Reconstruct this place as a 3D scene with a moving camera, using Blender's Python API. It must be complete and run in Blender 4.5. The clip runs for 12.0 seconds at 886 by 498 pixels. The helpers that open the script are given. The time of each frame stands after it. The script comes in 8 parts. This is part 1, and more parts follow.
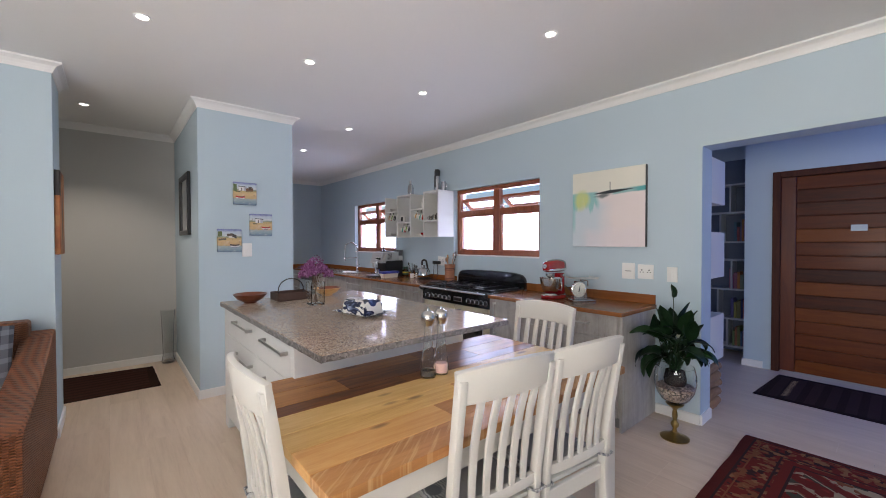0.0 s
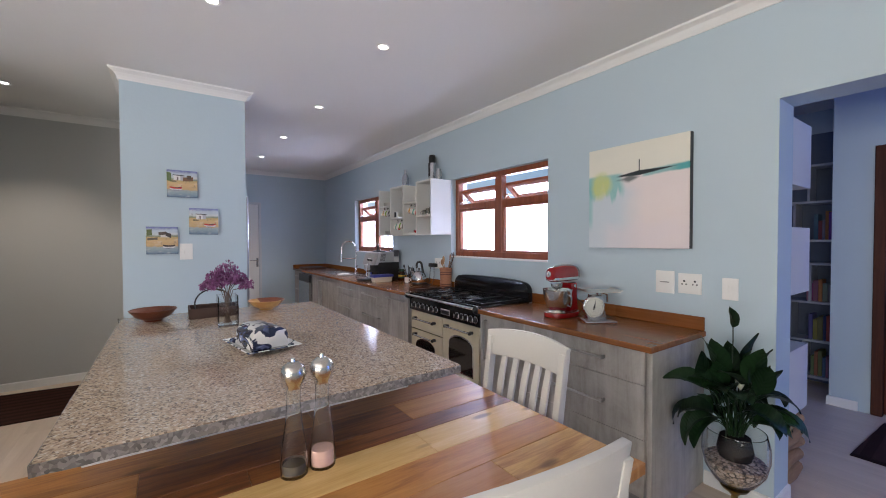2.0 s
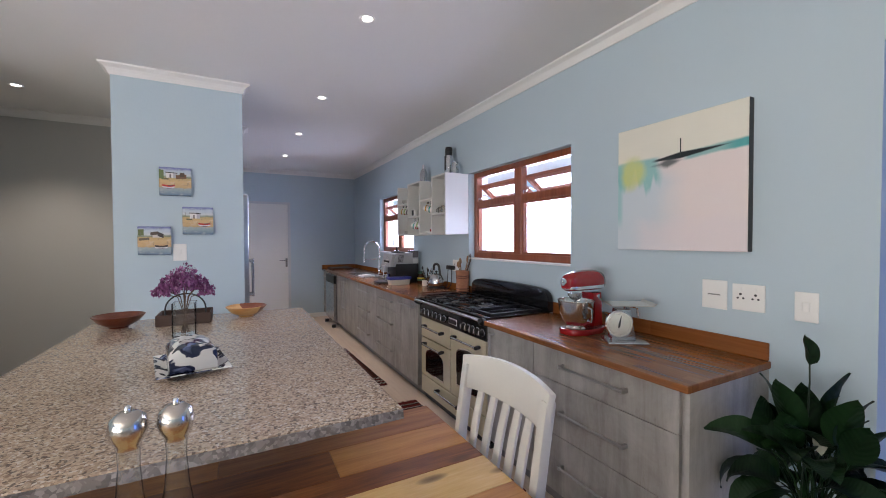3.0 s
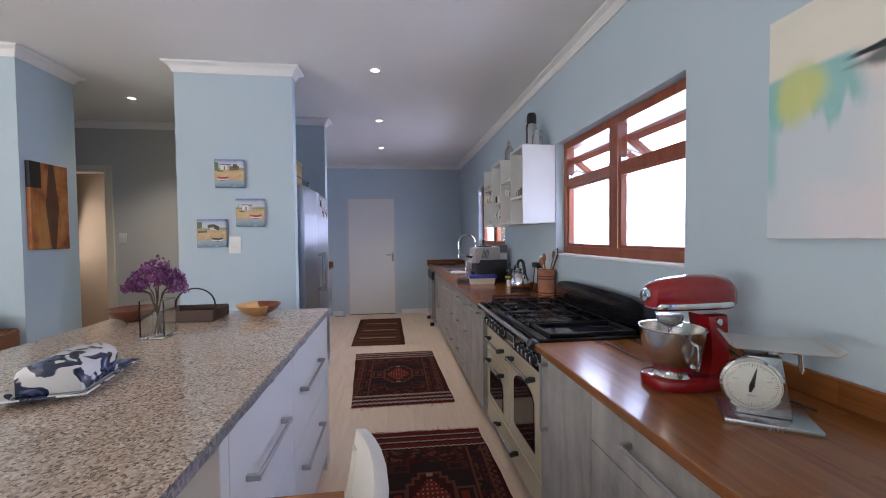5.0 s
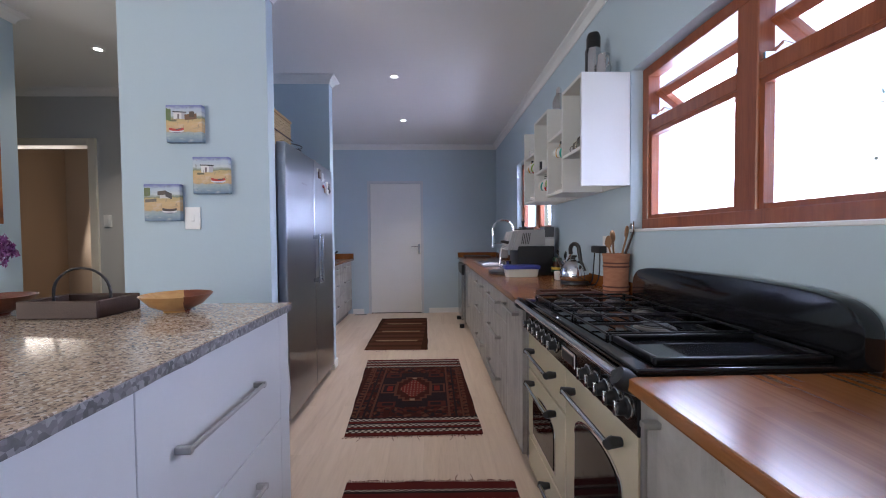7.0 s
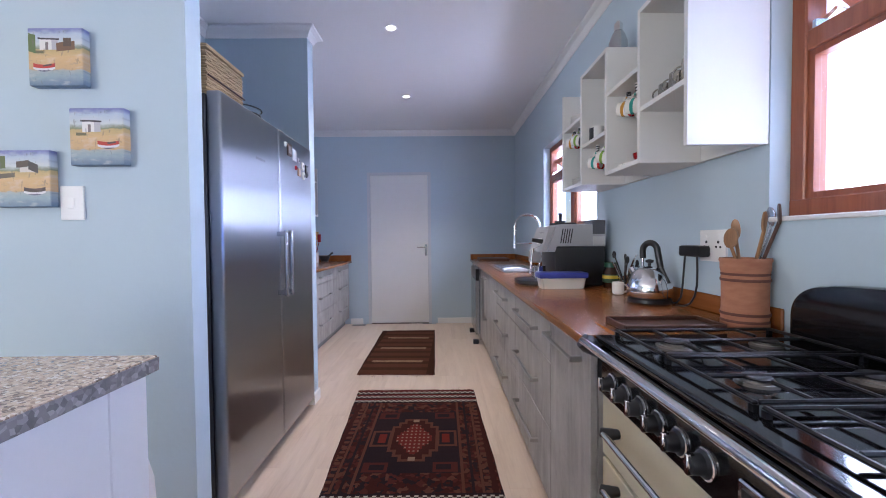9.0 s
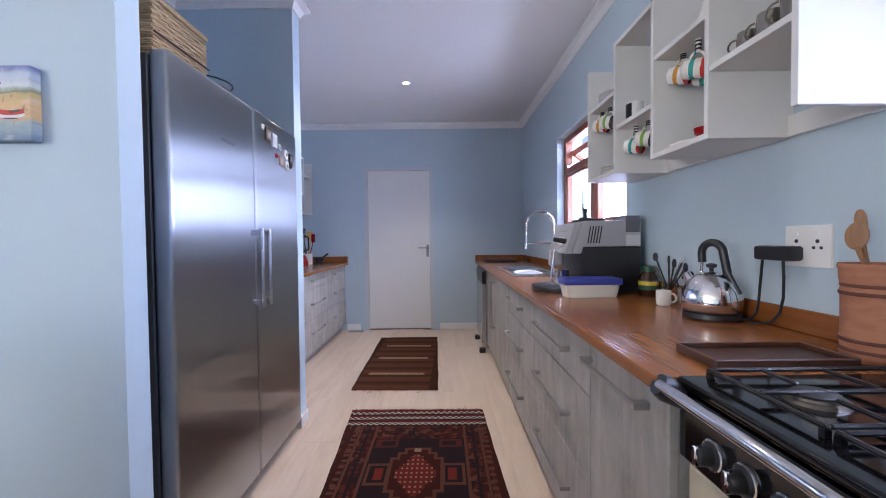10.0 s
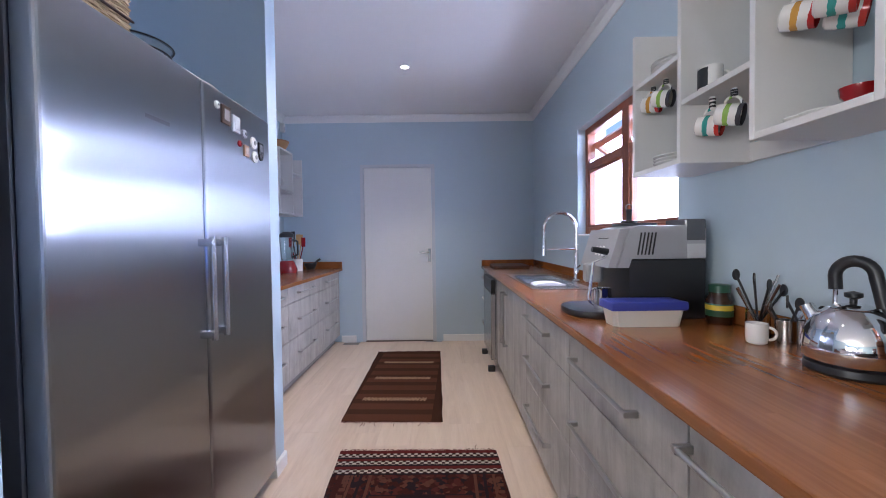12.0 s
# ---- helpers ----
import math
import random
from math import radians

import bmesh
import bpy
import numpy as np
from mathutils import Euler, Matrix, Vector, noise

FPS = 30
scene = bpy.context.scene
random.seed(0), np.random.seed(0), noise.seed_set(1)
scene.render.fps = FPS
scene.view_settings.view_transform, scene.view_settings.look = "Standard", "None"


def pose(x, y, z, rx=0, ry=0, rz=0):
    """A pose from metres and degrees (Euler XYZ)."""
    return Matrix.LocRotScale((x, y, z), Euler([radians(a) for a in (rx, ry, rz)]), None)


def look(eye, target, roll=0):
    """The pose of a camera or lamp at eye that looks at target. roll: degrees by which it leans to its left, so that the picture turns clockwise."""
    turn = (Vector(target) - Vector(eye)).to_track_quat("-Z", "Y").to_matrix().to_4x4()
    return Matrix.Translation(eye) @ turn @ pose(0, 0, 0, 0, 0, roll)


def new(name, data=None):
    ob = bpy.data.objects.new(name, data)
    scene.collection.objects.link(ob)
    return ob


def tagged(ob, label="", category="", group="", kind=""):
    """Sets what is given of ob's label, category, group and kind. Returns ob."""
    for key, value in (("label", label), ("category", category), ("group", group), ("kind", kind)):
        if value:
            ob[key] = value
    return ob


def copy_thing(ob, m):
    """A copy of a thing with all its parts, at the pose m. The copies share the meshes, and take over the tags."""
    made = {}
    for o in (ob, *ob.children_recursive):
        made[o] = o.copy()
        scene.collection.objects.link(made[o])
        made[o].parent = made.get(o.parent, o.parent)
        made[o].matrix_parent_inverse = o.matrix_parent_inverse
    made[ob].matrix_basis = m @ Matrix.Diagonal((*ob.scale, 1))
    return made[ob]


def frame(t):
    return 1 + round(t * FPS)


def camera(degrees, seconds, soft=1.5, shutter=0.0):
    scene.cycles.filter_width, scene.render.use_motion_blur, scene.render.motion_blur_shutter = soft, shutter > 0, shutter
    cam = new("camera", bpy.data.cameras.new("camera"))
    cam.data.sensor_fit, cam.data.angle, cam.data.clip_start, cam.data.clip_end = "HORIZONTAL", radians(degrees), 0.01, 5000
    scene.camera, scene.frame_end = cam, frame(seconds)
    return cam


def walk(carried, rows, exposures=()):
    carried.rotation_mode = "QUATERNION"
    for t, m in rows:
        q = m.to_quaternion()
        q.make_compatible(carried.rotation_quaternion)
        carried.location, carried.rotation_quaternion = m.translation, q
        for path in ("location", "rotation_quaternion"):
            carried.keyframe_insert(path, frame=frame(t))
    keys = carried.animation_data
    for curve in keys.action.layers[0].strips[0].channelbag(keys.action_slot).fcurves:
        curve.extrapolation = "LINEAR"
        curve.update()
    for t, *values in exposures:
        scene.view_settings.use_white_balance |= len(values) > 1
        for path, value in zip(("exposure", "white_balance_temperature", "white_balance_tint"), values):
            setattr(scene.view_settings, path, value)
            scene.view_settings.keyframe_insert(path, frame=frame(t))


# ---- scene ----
cam = camera(97.0, 12.0, soft=1.0)
PATH = [
    (0, (0.463, 0.608, 1.369), (1.755, 2.134, 1.337), -0.1),
    (0.5, (0.648, 0.719, 1.373), (1.932, 2.252, 1.342), -0.1),
    (1, (0.863, 0.803, 1.367), (2.129, 2.35, 1.338), -0.2),
    (1.5, (1.115, 0.875, 1.379), (2.328, 2.465, 1.343), -0.2),
    (2, (1.331, 0.939, 1.385), (2.473, 2.58, 1.341), -0.2),
    (2.5, (1.586, 1.016, 1.401), (2.628, 2.722, 1.351), -0.3),
    (3, (1.803, 1.087, 1.387), (2.737, 2.855, 1.343), -0.2),
    (5, (2.586, 1.522, 1.347), (2.842, 3.505, 1.286), -0.6),
    (5.5, (2.658, 1.694, 1.295), (2.833, 3.686, 1.236), -0.5),
    (6, (2.71, 1.908, 1.266), (2.834, 3.903, 1.204), -0.5),
    (6.5, (2.74, 2.106, 1.218), (2.833, 4.103, 1.161), -0.5),
    (7, (2.77, 2.334, 1.186), (2.833, 4.333, 1.126), -0.5),
    (9, (2.789, 3.131, 1.163), (2.801, 5.13, 1.109), -0.5),
    (9.5, (2.775, 3.324, 1.164), (2.784, 5.323, 1.107), -0.6),
    (10, (2.767, 3.479, 1.159), (2.774, 5.478, 1.106), -0.6),
    (10.5, (2.758, 3.618, 1.158), (2.764, 5.617, 1.105), -0.5),
    (11, (2.76, 3.752, 1.18), (2.761, 5.751, 1.124), -0.6),
    (11.5, (2.754, 3.854, 1.191), (2.754, 5.854, 1.136), -0.6),
    (12, (2.743, 3.915, 1.199), (2.745, 5.914, 1.146), -0.7),
]
walk(cam, [(t, look(eye, target, roll)) for t, eye, target, roll in PATH],
     [(0, -0.36, 6100, 12), (2.5, -0.34, 6100, 12), (5.5, -0.36, 5960, 12), (7, -0.3, 5850, 11), (9, 0.12, 5640, 13), (12, 0.17, 5660, 12)])

# ---- light ----
world = bpy.data.worlds.new("world")
scene.world = world
world.use_nodes = True
sky = world.node_tree.nodes.new("ShaderNodeTexSky")
sky.sky_type, sky.sun_disc, sky.sun_elevation, sky.sun_rotation = "NISHITA", False, radians(58), radians(340)
world.node_tree.links.new(sky.outputs[0], world.node_tree.nodes["Background"].inputs[0])
world.node_tree.nodes["Background"].inputs[1].default_value = 0.12
sun = new("sun", bpy.data.lights.new("sun", "SUN"))
sun.data.energy, sun.data.angle, sun.data.color = 3.0, radians(0.5), (1.0, 0.95, 0.88)
sun.matrix_basis = look((-3.0, 8.0, 14.0), (0, 0, 0))


def area_lamp(name, eye, target, w, h, watts, colour):
    lamp = new(name, bpy.data.lights.new(name, "AREA"))
    lamp.data.shape, lamp.data.size, lamp.data.size_y = "RECTANGLE", w, h
    lamp.data.energy, lamp.data.color = watts, colour
    lamp.matrix_basis = look(eye, target)
    return lamp


area_lamp("patio_daylight", (-1.5, -3.42, 1.15), (-1.4, -1.4, 3.0), 1.1, 2.0, 22, (1.0, 0.92, 0.82))
area_lamp("lounge_daylight", (-2.12, -0.15, 1.3), (-0.5, 0.05, 4.1), 3.0, 1.8, 310, (1.0, 0.93, 0.84))
area_lamp("kitchen_window_daylight", (4.8, 6.3, 1.9), (0, 6.3, 1.5), 5.6, 2.5, 860, (0.72, 0.755, 1.0))
# Warm fill lamp added in the windowless far room to brighten it.
area_lamp("hall_room_fill", (-2.3, 7.6, 1.5), (-0.9, 7.4, 1.2), 1.0, 1.0, 20, (1.0, 0.86, 0.7))
# Added blue fill inside the lobby, where no window is built.
area_lamp("lobby_blue_fill", (5.0, -0.72, 1.4), (5.0, 2, 0.6), 0.9, 1.6, 24, (0.12, 0.27, 1.0))
for name, x, y, watts in (("hall_downlight_beam", 0.29, 5.4, 60), ("kitchen_downlight_beam", 2.475, 4.58, 34), ("kitchen_downlight_beam", 2.46, 5.88, 52), ("kitchen_downlight_beam", 2.45, 7.19, 56)):
    spot = new(name, bpy.data.lights.new(name, "SPOT"))
    spot.data.energy, spot.data.color, spot.data.spot_size, spot.data.spot_blend, spot.data.shadow_soft_size = watts, (1.0, 0.84, 0.66), radians(110), 0.8, 0.03
    spot.matrix_basis = look((x, y, 2.6), (x, y + 0.01, 0))


# ---- mesh helpers ----
ORIGIN = {}


def box(bm, x0, x1, y0, y1, z0, z1, bevel=0.0, seg=1):
    r = bmesh.ops.create_cube(bm, size=1.0)
    vs = r["verts"]
    for v in vs:
        v.co = Vector(((x0 + x1) / 2 + v.co.x * (x1 - x0), (y0 + y1) / 2 + v.co.y * (y1 - y0), (z0 + z1) / 2 + v.co.z * (z1 - z0)))
    if bevel:
        es = list({e for v in vs for e in v.link_edges})
        bmesh.ops.bevel(bm, geom=es, offset=bevel, segments=seg, affect="EDGES", profile=0.6)
    return bm


def nb():
    return bmesh.new()


def lathe(bm, prof, n=28, c=(0, 0, 0), m=None):
    rings = []
    for r, z in prof:
        if r < 1e-5:
            rings.append([bm.verts.new((0, 0, z))])
        else:
            rings.append([bm.verts.new((r * math.cos(2 * math.pi * i / n), r * math.sin(2 * math.pi * i / n), z)) for i in range(n)])
    for a, b in zip(rings, rings[1:]):
        for i in range(n):
            j = (i + 1) % n
            if len(a) == 1 and len(b) == 1:
                continue
            if len(a) == 1:
                bm.faces.new((a[0], b[j], b[i]))
            elif len(b) == 1:
                bm.faces.new((a[i], a[j], b[0]))
            else:
                bm.faces.new((a[i], a[j], b[j], b[i]))
    for ring in rings:
        for v in ring:
            v.co = (m @ v.co if m else v.co) + Vector(c)
    return bm


def tube(bm, pts, r, n=8, caps=True):
    pts = [Vector(p) for p in pts]
    rings, side = [], None
    for i, p in enumerate(pts):
        d = (pts[min(i + 1, len(pts) - 1)] - pts[max(i - 1, 0)]).normalized()
        if side is None:
            side = d.cross(Vector((0, 0, 1)) if abs(d.z) < 0.9 else Vector((1, 0, 0))).normalized()
        side = (side - d * side.dot(d)).normalized()
        up = d.cross(side)
        rr = r[i] if isinstance(r, (list, tuple)) else r
        rings.append([bm.verts.new(p + rr * (math.cos(2 * math.pi * k / n) * side + math.sin(2 * math.pi * k / n) * up)) for k in range(n)])
    for a, b in zip(rings, rings[1:]):
        for k in range(n):
            bm.faces.new((a[k], a[(k + 1) % n], b[(k + 1) % n], b[k]))
    if caps:
        bm.faces.new(rings[0][::-1])
        bm.faces.new(rings[-1])
    return bm


def arc(c, r, a0, a1, n, u, v):
    u, v, c = Vector(u), Vector(v), Vector(c)
    return [c + r * (math.cos(radians(a0 + (a1 - a0) * i / n)) * u + math.sin(radians(a0 + (a1 - a0) * i / n)) * v) for i in range(n + 1)]


def prism(bm, outline, axis, a, b, bevel=0.0):
    """An outline of (u, v) drawn out along x, y or z from a to b."""
    def at(u, v, w):
        return {"x": (w, u, v), "y": (u, w, v), "z": (u, v, w)}[axis]
    lo = [bm.verts.new(at(u, v, a)) for u, v in outline]
    hi = [bm.verts.new(at(u, v, b)) for u, v in outline]
    k = len(outline)
    fs = [bm.faces.new(lo[::-1]), bm.faces.new(hi)]
    for i in range(k):
        fs.append(bm.faces.new((lo[i], lo[(i + 1) % k], hi[(i + 1) % k], hi[i])))
    bmesh.ops.recalc_face_normals(bm, faces=fs)
    if bevel:
        es = list({e for f in fs[:2] for e in f.edges})
        bmesh.ops.bevel(bm, geom=es, offset=bevel, segments=2, affect="EDGES", profile=0.6)
    return bm


def mesh_of(name, bm, material, smooth):
    bmesh.ops.recalc_face_normals(bm, faces=bm.faces)
    me = bpy.data.meshes.new(name)
    bm.to_mesh(me)
    bm.free()
    if material:
        me.materials.append(material)
    if smooth:
        me.polygons.foreach_set("use_smooth", [True] * len(me.polygons))
        me.set_sharp_from_angle(angle=radians(40))
    return me


def solid(name, bm, material, label="", category="", kind="", group="", smooth=False, at=None):
    """A top-level mesh."""
    if at:
        bmesh.ops.translate(bm, verts=bm.verts, vec=-Vector(at))
    ob = new(name, mesh_of(name, bm, material, smooth))
    if at:
        ob.location = at
    ORIGIN[ob] = Vector(at or (0, 0, 0))
    return tagged(ob, label, category, group, kind)


def thing(name, at, label, category, group="", rz=0.0, kind=""):
    ob = new(name)
    ob.empty_display_size = 0.1
    ob.location, ob.rotation_euler = at, (0, 0, radians(rz))
    ORIGIN[ob] = Vector(at)
    return tagged(ob, label, category, group, kind)


def part(name, bm, material, parent, label="", smooth=False, local=False):
    """One mesh under a thing or a part; local: drawn round the thing's own base."""
    if not local:
        bmesh.ops.translate(bm, verts=bm.verts, vec=-ORIGIN[parent])
    ob = new(name, mesh_of(name, bm, material, smooth))
    ob.parent = parent
    ORIGIN[ob] = ORIGIN[parent]
    return tagged(ob, label)


def B(*a, bevel=0.0, seg=1):
    return box(nb(), *a, bevel=bevel, seg=seg)


# ---- materials ----
class Mat:
    def __init__(self, name):
        self.m = bpy.data.materials.new(name)
        self.m.use_nodes = True
        self.t = self.m.node_tree
        self.b = self.t.nodes["Principled BSDF"]

    def n(self, kind, **ins):
        node = self.t.nodes.new("ShaderNode" + kind)
        for k, v in ins.items():
            key = int(k[1:]) if k[0] == "i" and k[1:].isdigit() else k.replace("_", " ")
            if isinstance(v, bpy.types.NodeSocket):
                self.t.links.new(v, node.inputs[key])
            else:
                node.inputs[key].default_value = v
        return node

    def coord(self, kind="Object", scale=(1, 1, 1), rot=(0, 0, 0)):
        tc = self.t.nodes.new("ShaderNodeTexCoord")
        mp = self.n("Mapping", Vector=tc.outputs[kind], Scale=scale, Rotation=rot)
        return mp.outputs[0]

    def world(self, scale=(1, 1, 1)):
        g = self.t.nodes.new("ShaderNodeNewGeometry")
        return self.n("Mapping", Vector=g.outputs["Position"], Scale=scale).outputs[0]

    def noise(self, vec, scale, detail=4, rough=0.55, distort=0.0):
        return self.n("TexNoise", Vector=vec, Scale=scale, Detail=detail, Roughness=rough, Distortion=distort).outputs["Fac"]

    def ramp(self, fac, stops, mode="LINEAR"):
        r = self.n("ValToRGB", Fac=fac)
        cr = r.color_ramp
        cr.interpolation = mode
        while len(cr.elements) < len(stops):
            cr.elements.new(0.5)
        for e, (p, c) in zip(cr.elements, stops):
            e.position, e.color = p, (*c, 1) if len(c) == 3 else c
        return r.outputs["Color"]

    def mix(self, fac, a, b, mode="MIX"):
        node = self.t.nodes.new("ShaderNodeMix")
        node.data_type, node.blend_type = "RGBA", mode
        for i, v in ((0, fac), (6, a), (7, b)):
            if isinstance(v, bpy.types.NodeSocket):
                self.t.links.new(v, node.inputs[i])
            else:
                node.inputs[i].default_value = (*v, 1) if i and len(v) == 3 else v
        return node.outputs[2]

    def math(self, op, a, b=0.0, c=0.0):
        node = self.t.nodes.new("ShaderNodeMath")
        node.operation = op
        for i, v in enumerate((a, b, c)):
            if isinstance(v, bpy.types.NodeSocket):
                self.t.links.new(v, node.inputs[i])
            else:
                node.inputs[i].default_value = v
        return node.outputs[0]

    def soft(self, v, lo, hi):
        """0 under lo, 1 over hi, and smooth between."""
        r = self.n("MapRange", Value=v)
        r.interpolation_type = "SMOOTHSTEP"
        r.inputs[1].default_value, r.inputs[2].default_value = lo, hi
        return r.outputs[0]

    def sep(self, vec):
        return self.n("SeparateXYZ", Vector=vec).outputs

    def put(self, **ins):
        for k, v in ins.items():
            key = k.replace("_", " ")
            if isinstance(v, bpy.types.NodeSocket):
                self.t.links.new(v, self.b.inputs[key])
            else:
                self.b.inputs[key].default_value = (*v, 1) if isinstance(v, tuple) and len(v) == 3 else v
        return self

    def bump(self, height, strength=0.1, distance=0.01):
        self.t.links.new(self.n("Bump", Height=height, Strength=strength, Distance=distance).outputs[0], self.b.inputs["Normal"])
        return self


def plain(name, col, rough=0.5, metal=0.0, var=0.08, big=3.0, fine=90.0, bump=0.05, coat=0.0, spec=0.5, rvar=0.1):
    """A surface whose colour, gloss and relief vary coarsely and finely."""
    m = Mat(name)
    v = m.coord()
    a, b = m.noise(v, big, 5), m.noise(v, fine, 3)
    lo, hi = tuple(c * (1 - var) for c in col), tuple(min(1, c * (1 + var)) for c in col)
    c = m.mix(m.math("MULTIPLY_ADD", b, 0.4, m.math("MULTIPLY", a, 0.6)), lo, hi)
    r = m.math("MULTIPLY_ADD", a, rvar, rough - rvar / 2)
    m.put(Base_Color=c, Roughness=r, Metallic=metal, Coat_Weight=coat, Coat_Roughness=0.1, Specular_IOR_Level=spec)
    m.bump(b, bump, 0.002)
    return m.m


def wall_paint(name, col, rough=0.62):
    m = Mat(name)
    v = m.world()
    a, b, c = m.noise(v, 1.3, 5), m.noise(v, 45, 3), m.noise(v, 6, 4)
    col2 = tuple(x * 0.94 for x in col)
    m.put(Base_Color=m.mix(m.math("MULTIPLY_ADD", b, 0.25, m.math("MULTIPLY", a, 0.75)), col2, col), Roughness=rough, Specular_IOR_Level=0.35)
    m.bump(m.math("MULTIPLY_ADD", c, 1.2, b), 0.13, 0.004)
    return m.m


def wood(name, stops, axis="y", scale=1.0, rough=0.4, coat=0.0, per_object=False, knots=0.0, bump=0.06, spec=0.5, spread=0.7, rvar=0.15):
    m = Mat(name)
    s = {"x": (1.2, 14, 14), "y": (14, 1.2, 14), "z": (14, 14, 1.2)}[axis]
    v = m.coord(scale=tuple(q * scale for q in s))
    if per_object:
        rnd = m.t.nodes.new("ShaderNodeObjectInfo").outputs["Random"]
        off = m.n("CombineXYZ", X=m.math("MULTIPLY", rnd, 37.0), Y=m.math("MULTIPLY", rnd, 91.0), Z=m.math("MULTIPLY", rnd, 17.0)).outputs[0]
        v = m.n("VectorMath", i0=v, i1=off).outputs[0]
    a = m.noise(v, 1.0, 6, 0.62, 1.2)
    fine = m.noise(v, 9.0, 3, 0.6)
    f = m.math("MULTIPLY_ADD", fine, 0.3, m.math("MULTIPLY", a, 0.75))
    if per_object:
        f = m.math("ADD", f, m.math("MULTIPLY_ADD", rnd, spread, -spread / 2))
    col = m.ramp(f, stops)
    if knots:
        vv = m.coord(scale={"x": (3, 9, 9), "y": (9, 3, 9), "z": (9, 9, 3)}[axis])
        k = m.n("TexVoronoi", Vector=vv, Scale=1.0, Randomness=1.0).outputs["Distance"]
        kk = m.ramp(k, [(0.0, (1, 1, 1)), (0.09, (0.7, 0.7, 0.7)), (0.16, (0, 0, 0))])
        col = m.mix(m.math("MULTIPLY", kk, knots), col, (0.09, 0.035, 0.012))
    m.put(Base_Color=col, Roughness=m.math("MULTIPLY_ADD", fine, rvar, rough - rvar / 2), Coat_Weight=coat, Coat_Roughness=0.12, Specular_IOR_Level=spec)
    m.bump(f, bump, 0.002)
    return m.m


def stave_top():
    """Oiled timber glued up from narrow staves that run along y."""
    m = Mat("oiled_timber_worktop")
    x, y, z = m.sep(m.world())
    row = m.math("FLOOR", m.math("DIVIDE", x, 0.042))
    shift = m.n("TexWhiteNoise", Vector=m.n("CombineXYZ", X=row).outputs[0]).outputs["Value"]
    length = m.math("FLOOR", m.math("MULTIPLY_ADD", shift, 5.0, m.math("DIVIDE", y, 0.62)))
    tone = m.n("TexWhiteNoise", Vector=m.n("CombineXYZ", X=row, Y=length).outputs[0]).outputs["Value"]
    off = m.n("CombineXYZ", X=m.math("MULTIPLY", x, 60.0), Y=m.math("MULTIPLY_ADD", tone, 9.0, m.math("MULTIPLY", y, 1.6)), Z=m.math("MULTIPLY", z, 60.0)).outputs[0]
    grain = m.noise(off, 1.0, 5, 0.6, 0.4)
    f = m.math("MULTIPLY_ADD", tone, 0.2, m.math("MULTIPLY_ADD", grain, 0.62, 0.09))
    c = m.ramp(f, [(0.15, (0.135, 0.038, 0.010)), (0.38, (0.215, 0.072, 0.018)), (0.58, (0.275, 0.102, 0.028)), (0.85, (0.35, 0.148, 0.046))])
    m.put(Base_Color=c, Roughness=m.math("MULTIPLY_ADD", grain, 0.05, 0.22), Coat_Weight=0.12, Coat_Roughness=0.12)
    m.bump(m.noise(m.world(), 12.0, 3), 0.02, 0.002)
    return m.m


def granite():
    m = Mat("polished_speckled_granite")
    v = m.world()
    s = m.n("TexVoronoi", Vector=v, Scale=185.0, Randomness=1.0)
    grains = m.sep(s.outputs["Color"])[0]
    col = m.ramp(grains, [(0.0, (0.06, 0.045, 0.035)), (0.12, (0.26, 0.175, 0.115)), (0.28, (0.48, 0.35, 0.235)), (0.52, (0.64, 0.50, 0.355)), (0.78, (0.42, 0.32, 0.235)), (0.9, (0.75, 0.67, 0.55))], "CONSTANT")
    veil = m.ramp(m.noise(v, 62, 5, 0.7), [(0.35, (0.25, 0.19, 0.15)), (0.5, (0.48, 0.39, 0.31)), (0.68, (0.62, 0.54, 0.45))])
    big = m.noise(v, 3.0, 3)
    c = m.mix(0.26, col, veil)
    c = m.mix(m.math("MULTIPLY", big, 0.25), c, (0.36, 0.27, 0.21))
    m.put(Base_Color=c, Roughness=0.12, Specular_IOR_Level=0.55)
    m.bump(m.noise(v, 60, 3), 0.03, 0.001)
    return m.m


def granite_edge():
    m = Mat("rough_granite_edge")
    v = m.world()
    s = m.n("TexVoronoi", Vector=v, Scale=110.0, Randomness=1.0)
    col = m.ramp(m.sep(s.outputs["Color"])[0], [(0.0, (0.04, 0.04, 0.045)), (0.3, (0.15, 0.145, 0.15)), (0.6, (0.26, 0.25, 0.25)), (0.85, (0.40, 0.38, 0.37))], "CONSTANT")
    m.put(Base_Color=m.mix(m.noise(v, 30, 4), col, (0.24, 0.22, 0.21)), Roughness=0.4)
    m.bump(m.noise(v, 80, 4), 0.3, 0.004)
    return m.m


